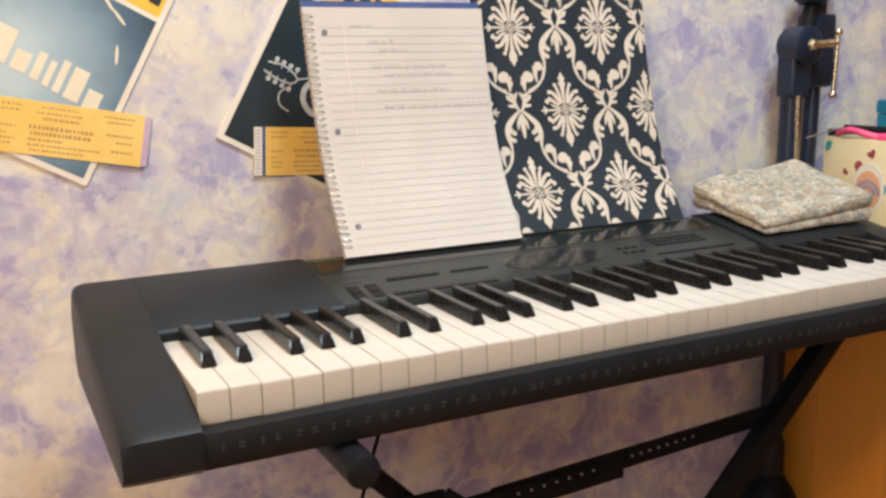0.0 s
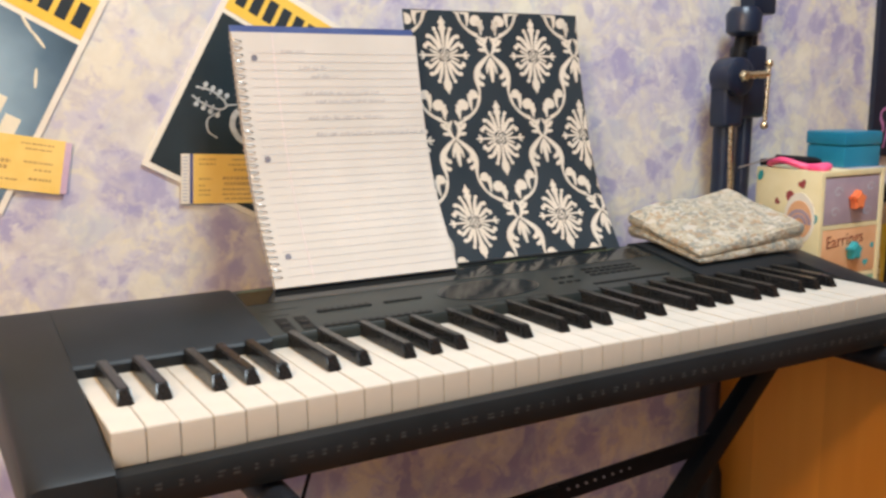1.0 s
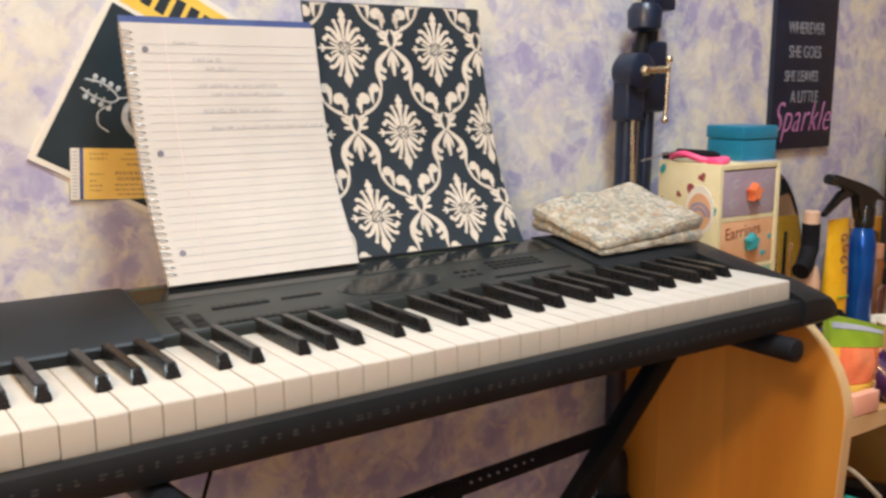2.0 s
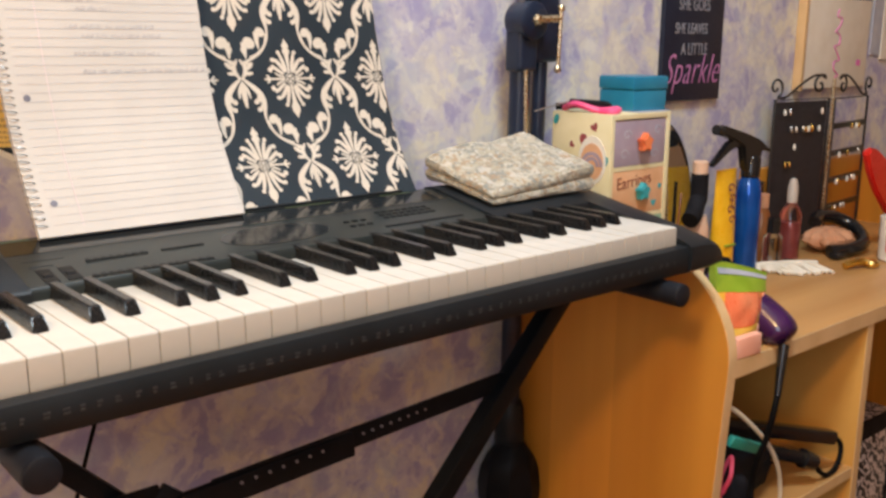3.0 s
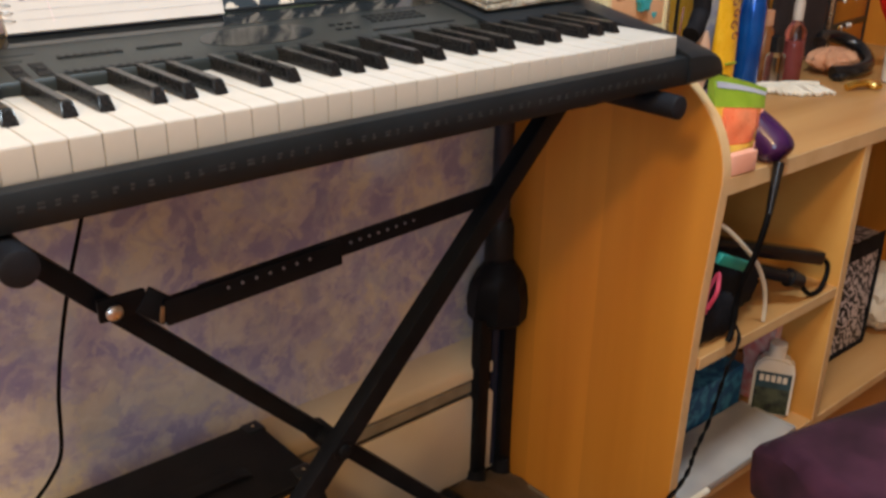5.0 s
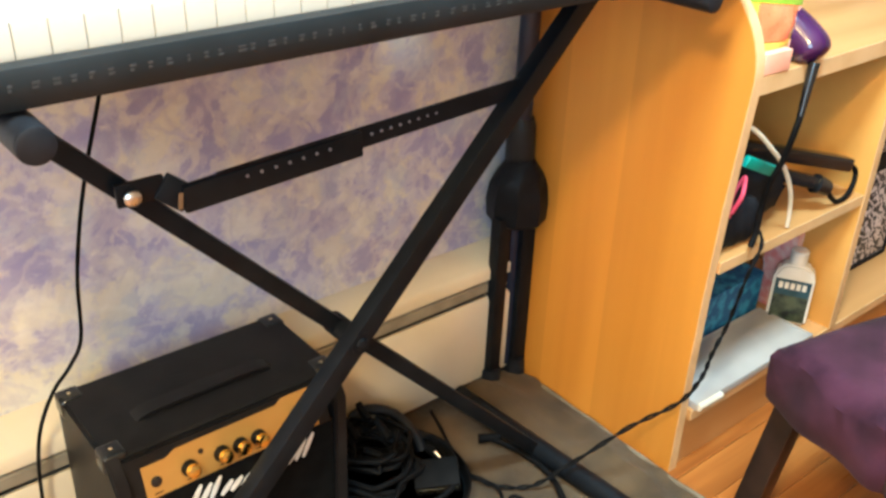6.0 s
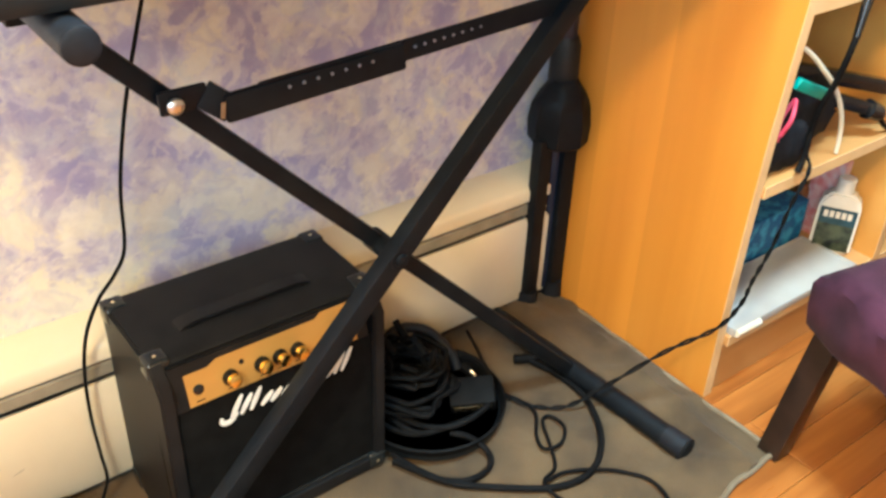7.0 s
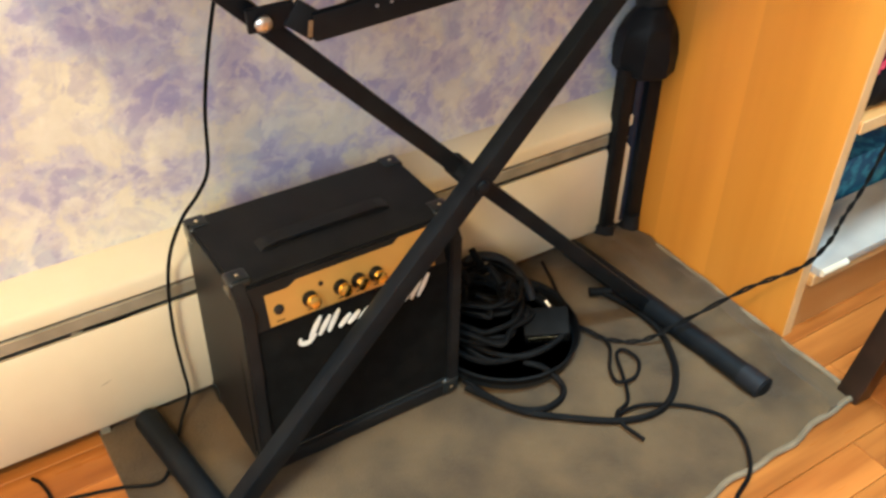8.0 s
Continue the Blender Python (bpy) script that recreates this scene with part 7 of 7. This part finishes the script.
    part("bag", bag_piece(0, 1, 0, 0.68, 0), ORANGE_POUCH, po, "glossy orange and yellow printed bag")
    part("zip_band", bag_piece(-0.01, 1.01, 0.68, 1.0, 0.0006), LIME, po, "lime green zip band")
    part("zip", bag_piece(0.04, 1.0, 0.875, 0.935, 0.0016, 12, 2), GREY_STRIPE, po, "pale zip")
    part("printed_panel", bag_piece(0.10, 0.70, 0.30, 0.66, 0.0012), CORAL_PRINT, po, "coral printed panel")
    part("printed_corner", bag_piece(0.12, 0.80, 0.06, 0.28, 0.0012), YELLOW, po, "yellow printed corner")
    part("welded_seam", bag_piece(0.93, 1.0, 0.04, 0.67, 0.0010, 3, 12), PINK_CARD, po, "pale welded seam")
    single("pink_box", box(-0.026, 0.026, -0.006, 0.006, 0, 0.027, 0.002, 2, None, Matrix.Translation((0.981, -0.0205, z + 0.0006)) @ pose(0, 0, 0, 0, 0, -3)), PINK_CARD, "small salmon pink carton on the desk corner", "carton")
    hd = thing("hair_dryer", (1.0900, 0.045, z), "glossy dark purple hair dryer on the desk with hanging cord", "hair dryer")
    part("barrel", sweep([(1.032, 0.078, z + 0.062), (1.042, 0.046, z + 0.058), (1.051, 0.016, z + 0.046), (1.056, -0.008, z + 0.030), (1.058, -0.024, z + 0.016), (1.058, -0.034, z + 0.006)], 0.0255, 20, 8, taper=lambda t: (0.82 + 0.26 * t) * math.sqrt(max(0.04, 1 - max(0.0, (t - 0.70) / 0.30) ** 2.2))), PURPLE_GLOSS, hd, "purple lacquered barrel")
    part("handle", sweep([(1.0400, 0.050, z + 0.040), (1.0700, 0.080, z + 0.024), (1.0950, 0.110, z + 0.018)], 0.016, 14), BLACK_GLOSS, hd)
    part("strain_relief", rod((1.0520, -0.034, z + 0.004), (1.0320, -0.042, z - 0.062), 0.0075, 0.0045, 14), BLACK_GLOSS, hd)
    part("cord", sweep([(1.0320, -0.042, z - 0.060), (1.0260, -0.042, 0.535), (1.0230, -0.036, 0.495), (1.0220, -0.026, 0.46), (1.0250, -0.020, 0.42), (1.0200, -0.022, 0.385), (1.0100, -0.024, 0.368)], 0.0042, 8), CABLE, hd)


def build_shelf_things():
    s = 0.361
    single("drawstring_bag", cloth_slab([(0.962, 0.000), (1.125, 0.004), (1.135, 0.16), (0.960, 0.18)], lambda x, y: s + 0.022 * max(0, (1.06 - x) / 0.1), 0.112, 0.0005, None, 9, 18), NAVY, "crumpled black cloth bag on the desk shelf", "bag")
    single("black_pouch", cloth_slab([(0.958, -0.012), (1.04, -0.016), (1.05, 0.05), (0.960, 0.06)], lambda x, y: s, 0.072, 0.0005, None, 13, 14), NAVY, "soft black pouch at the shelf's front", "pouch")
    single("turquoise_comb", bar((0.985, -0.006, s + 0.134), (1.075, 0.0, s + 0.094), 0.010, 0.016, (0, 1, 0.3), 0.003), TURQ, "turquoise comb across the black bag", "comb")
    single("pink_tie", sweep([(0.960, -0.016, s + 0.070), (0.966, -0.022, s + 0.092), (0.975, -0.018, s + 0.104), (0.984, -0.010, s + 0.112), (0.974, -0.004, s + 0.085), (0.962, -0.012, s + 0.060)], 0.0030, 8), CRIMSON, "hot pink hair tie hanging on the bag", "hair tie")
    st = thing("hair_straightener", (1.18, 0.06, s), "black hair straightener lying across the bag", "hair straightener")
    part("arm", bar((1.04, 0.060, s + 0.122), (1.280, -0.002, s + 0.055), 0.024, 0.022, bevel=0.005), BLACK_GLOSS, st)
    part("arm", bar((1.05, 0.055, s + 0.095), (1.200, -0.002, s + 0.044), 0.024, 0.020, bevel=0.005), BLACK_GLOSS, st)
    part("swivel", rod((1.192, -0.002, s + 0.046), (1.214, -0.010, s + 0.036), 0.015, 0.012, 16), BLACK_GLOSS, st)
    part("cord_loop", sweep([(1.214, -0.010, s + 0.036), (1.228, -0.013, s + 0.018), (1.250, -0.014, s + 0.005), (1.278, -0.013, s + 0.006), (1.297, -0.010, s + 0.022), (1.300, -0.007, s + 0.040), (1.282, -0.004, s + 0.056)], 0.0040, 8), CABLE, st)
    single("cream_cord", sweep([(0.956, 0.0, s + 0.192), (0.985, -0.010, s + 0.178), (1.025, -0.016, s + 0.145), (1.065, -0.018, s + 0.108), (1.095, -0.018, s + 0.066), (1.108, -0.017, s + 0.030), (1.112, -0.016, s + 0.004)], 0.0032, 8), CREAM_CORD, "cream cord hanging over the black bag", "cord")
    sk = thing("wall_socket", (1.03, 0.33, 0.50), "cream socket plate on the desk's back board", "socket")
    part("plate", box(1.12, 1.16, DY1 - 0.0185, DY1 - 0.0125, 0.478, 0.515, 0.002), WHITE_PLASTIC, sk)
    # the lower compartment
    b = 0.113
    tray_grey = surface("tray_plastic", (0.35, 0.33, 0.31), (0.42, 0.40, 0.37), 12, 0.5, 0.03)
    wt = thing("white_tray", (1.108, 0.027, b), "flat white plastic box lid on the bottom shelf", "tray")
    part("panel", box(0.956, 1.260, -0.0235, 0.077, b + 0.0045, b + 0.0115, 0.002), tray_grey, wt)
    for e in ((0.954, 1.262, -0.0255, -0.0225), (0.954, 1.262, 0.076, 0.079), (0.954, 0.957, -0.0224, 0.0759), (1.259, 1.262, -0.0224, 0.0759)):
        part("edge", box(e[0], e[1], e[2], e[3], b + 0.0005, b + 0.0135, 0.001), tray_grey, wt)
    part("end_roll", rod((0.956, -0.0262, b + 0.007), (1.010, -0.0268, b + 0.007), 0.0058, seg=16), CREAM_CORD, wt, "cream rolled front lip")
    bb = thing("blue_box", (1.05, 0.30, b), "blue patterned card box at the back of the shelf", "box")
    part("carton", box(0.965, 1.262, 0.083, 0.20, b, b + 0.082, 0.002), BLUE_BOX, bb)
    rp = thing("lotion_bottle", (1.215, 0.075, b), "white plastic lotion bottle with a dark printed label", "bottle")
    m = Matrix.Translation((1.284, 0.040, b)) @ pose(0, 0, 0, 0, 0, -60) @ Matrix.Diagonal((0.86, 0.9, 0.86, 1))
    out = [(-0.038, 0.0), (0.038, 0.0), (0.038, 0.105), (0.030, 0.122), (0.014, 0.130), (-0.014, 0.130), (-0.030, 0.122), (-0.038, 0.105)]
    part("body", prism(out, lambda u, v, w: m @ Vector((u, w - 0.016, v)), 0.032, bevel=0.005), WHITE_PLASTIC, rp)
    part("cap", lathe(m @ Vector((0, 0, 0.129)), [(0.0145, 0), (0.0145, 0.022), (0.0125, 0.024)], 20), WHITE_PLASTIC, rp, "ribbed white cap")
    lab = part("label", prism(rect(-0.033, 0.033, 0.008, 0.098), lambda u, v, w: m @ Vector((u, -0.0162 - w, v)), 0.0006), LABEL_DARK, rp, "dark printed label")
    part("label_band", prism(rect(-0.033, 0.033, 0.064, 0.098), lambda u, v, w: m @ Vector((u, -0.0168 - w, v)), 0.0003), LABEL_BLUE, lab)
    br = bmesh.new()
    for k in range(5):
        prism(rect(-0.026 + 0.0108 * k, -0.0180 + 0.0108 * k, 0.078, 0.092), lambda u, v, w: m @ Vector((u, -0.0171 - w, v)), 0.0003, br)
    part("name_shapes", br, WHITE_PLASTIC, lab, "white name as plain blocks")
    single("pink_carton", box(-0.028, 0.028, -0.009, 0.009, 0, 0.150, 0.002, 2, None, Matrix.Translation((1.3060, 0.082, b + 0.0005)) @ pose(0, 0, 0, 0, 0, -90)), surface("pink_print_card", (0.72, 0.22, 0.20), (0.80, 0.55, 0.50), 60, 0.5), "pink printed carton behind the lotion bottle", "carton")
    single("dark_jar", lathe((1.284, 0.112, b), [(0.010, 0), (0.0115, 0.006), (0.0115, 0.08), (0.008, 0.09)], 20), AMBER, "dark brown jar beside the lotion bottle", "jar")
    zb = thing("zebra_box", (1.44, 0.08, b), "black-edged storage box with zebra print sides", "storage box")
    m = Matrix.Translation((1.582, 0.118, b + 0.0008)) @ pose(0, 0, 0, 0, 0, 0)
    part("body", box(-0.075, 0.075, -0.055, 0.075, 0, 0.23, 0.002, 2, None, m), ZEBRA, zb)
    for x0, x1, y0, y1, z0, z1 in ((-0.078, 0.078, -0.0575, -0.0545, 0.200, 0.236), (-0.078, 0.078, -0.0575, -0.0545, 0.0, 0.010), (0.068, 0.0785, -0.058, -0.054, 0.010, 0.20), (-0.0785, -0.068, -0.058, -0.054, 0.010, 0.20), (-0.0785, -0.0745, -0.054, 0.075, 0.200, 0.236)):
        part("binding", box(x0, x1, y0, y1, z0, z1, 0.0008, 1, None, m), NAVY, zb, "black binding")
    fl = bmesh.new()
    bmesh.ops.create_icosphere(fl, subdivisions=4, radius=1.0)
    for v in fl.verts:
        d = 1 + 0.16 * noise.noise(v.co * 3) + 0.08 * noise.noise(v.co * 9)
        v.co = Vector((1.745 + v.co.x * 0.072 * d, 0.085 + v.co.y * 0.07 * d, b + 0.067 + v.co.z * 0.066 * d))
    single("plush_cushion", fl, FLUFF, "small cream plush cushion beside the zebra box", "cushion")


def build_chair():
    """A low purple velvet stool with dark tapered legs."""
    cx, cy = 1.096, -0.408
    ch = thing("stool", (cx, cy, 0.0), "low purple velvet stool with dark tapered wooden legs", "stool")
    m = Matrix.Translation((cx, cy, 0)) @ pose(0, 0, 0, 0, 0, -14)
    bm = bmesh.new()
    nx = 36
    rows = []
    half_x, half_y = 0.245, 0.215
    for j in range(nx + 1):
        row = []
        for i in range(nx + 1):
            u, v = -1 + 2 * i / nx, -1 + 2 * j / nx
            edge = min(1 - abs(u), 1 - abs(v))
            dome = 0.012 * (1 - u * u) * (1 - v * v) - 0.012 * max(0, 1 - edge / 0.08) ** 2
            sq = 1 - 0.018 * abs(u * v) ** 4
            tuck = math.exp(-((v - 0.12) / 0.035) ** 2) * max(0.0, min(1.0, (-0.45 - u) / 0.5))
            dome -= 0.010 * tuck - 0.003 * math.exp(-((v - 0.02) / 0.05) ** 2) * max(0.0, -u)
            row.append(bm.verts.new((u * half_x * sq + 0.012 * tuck, v * half_y * sq, 0.318 + dome + 0.0015 * noise.noise(Vector((u * 4, v * 4, 3))))))
        rows.append(row)
    for a, b in zip(rows, rows[1:]):
        for i in range(nx):
            bm.faces.new((a[i], a[i + 1], b[i + 1], b[i]))
    rim = [rows[0][i] for i in range(nx + 1)] + [rows[j][nx] for j in range(1, nx + 1)] + [rows[nx][i] for i in range(nx - 1, -1, -1)] + [rows[j][0] for j in range(nx - 1, 0, -1)]
    prev = rim
    for z, k in ((0.296, 1.015), (0.26, 1.018), (0.232, 1.012), (0.224, 0.99)):
        ring = [bm.verts.new((v.co.x * k + (0.004 * math.sin(v.co.y * 55 + z * 40) * (1 if v.co.x < -0.2 else 0)), v.co.y * k, z + 0.002 * math.sin(v.co.x * 30) * (1 if z < 0.25 else 0))) for v in rim]
        for i in range(len(rim)):
            bm.faces.new((prev[i], prev[(i + 1) % len(rim)], ring[(i + 1) % len(rim)], ring[i]))
        prev = ring
    bm.faces.new(prev[::-1])
    bm.transform(m)
    part("seat", bm, PURPLE_VELVET, ch, "buttoned purple velvet seat")
    for sx in (-1, 1):
        for sy in (-1, 1):
            a = m @ Vector((sx * 0.215, sy * 0.188, 0.226))
            b = m @ Vector((sx * 0.230, sy * 0.214, 0.0))
            part("leg", bar(b, a, 0.034, 0.034, bevel=0.003), DARK_WOOD, ch)


def build_floor():
    """Strip oak boards that run along the wall, each with its own edges."""
    fl = single("floor", box(X0, X1, Y0, WALL_Y, -0.02, -0.0105), FLOOR_WOOD, "orange oak strip floor", "floor", kind="structure")
    w = 0.0572
    rng = random.Random(3)
    meshes = []
    for length in (0.72, 0.95, 1.25):
        bm = box(0.0006, length - 0.0006, 0.0004, w - 0.0004, -0.010, 0.0, 0.0009, 1)
        me = bpy.data.meshes.new("floorboard")
        finish(me, bm, False)
        me.materials.append(FLOOR_WOOD)
        meshes.append((length, me))
    y, k = 0.37 - w, 0
    while y > -1.35 and k < 300:
        x = -0.75 - rng.uniform(0, 0.7)
        while x < 1.9:
            length, me = rng.choice(meshes)
            b = new("floorboard", me)
            b.parent = fl
            b.location = (x, y, 0.0)
            x += length
            k += 1
        y -= w


build_room()
build_heater()
build_stand()
build_keyboard()
build_music_rest()
build_folder()
build_notebook()
build_cloth()
build_wall_papers()
build_sign()
build_amp()
build_rug()
build_cables()
build_mic_stand()
build_desk()
build_drawers()
build_desk_things()
build_shelf_things()
build_chair()
build_floor()
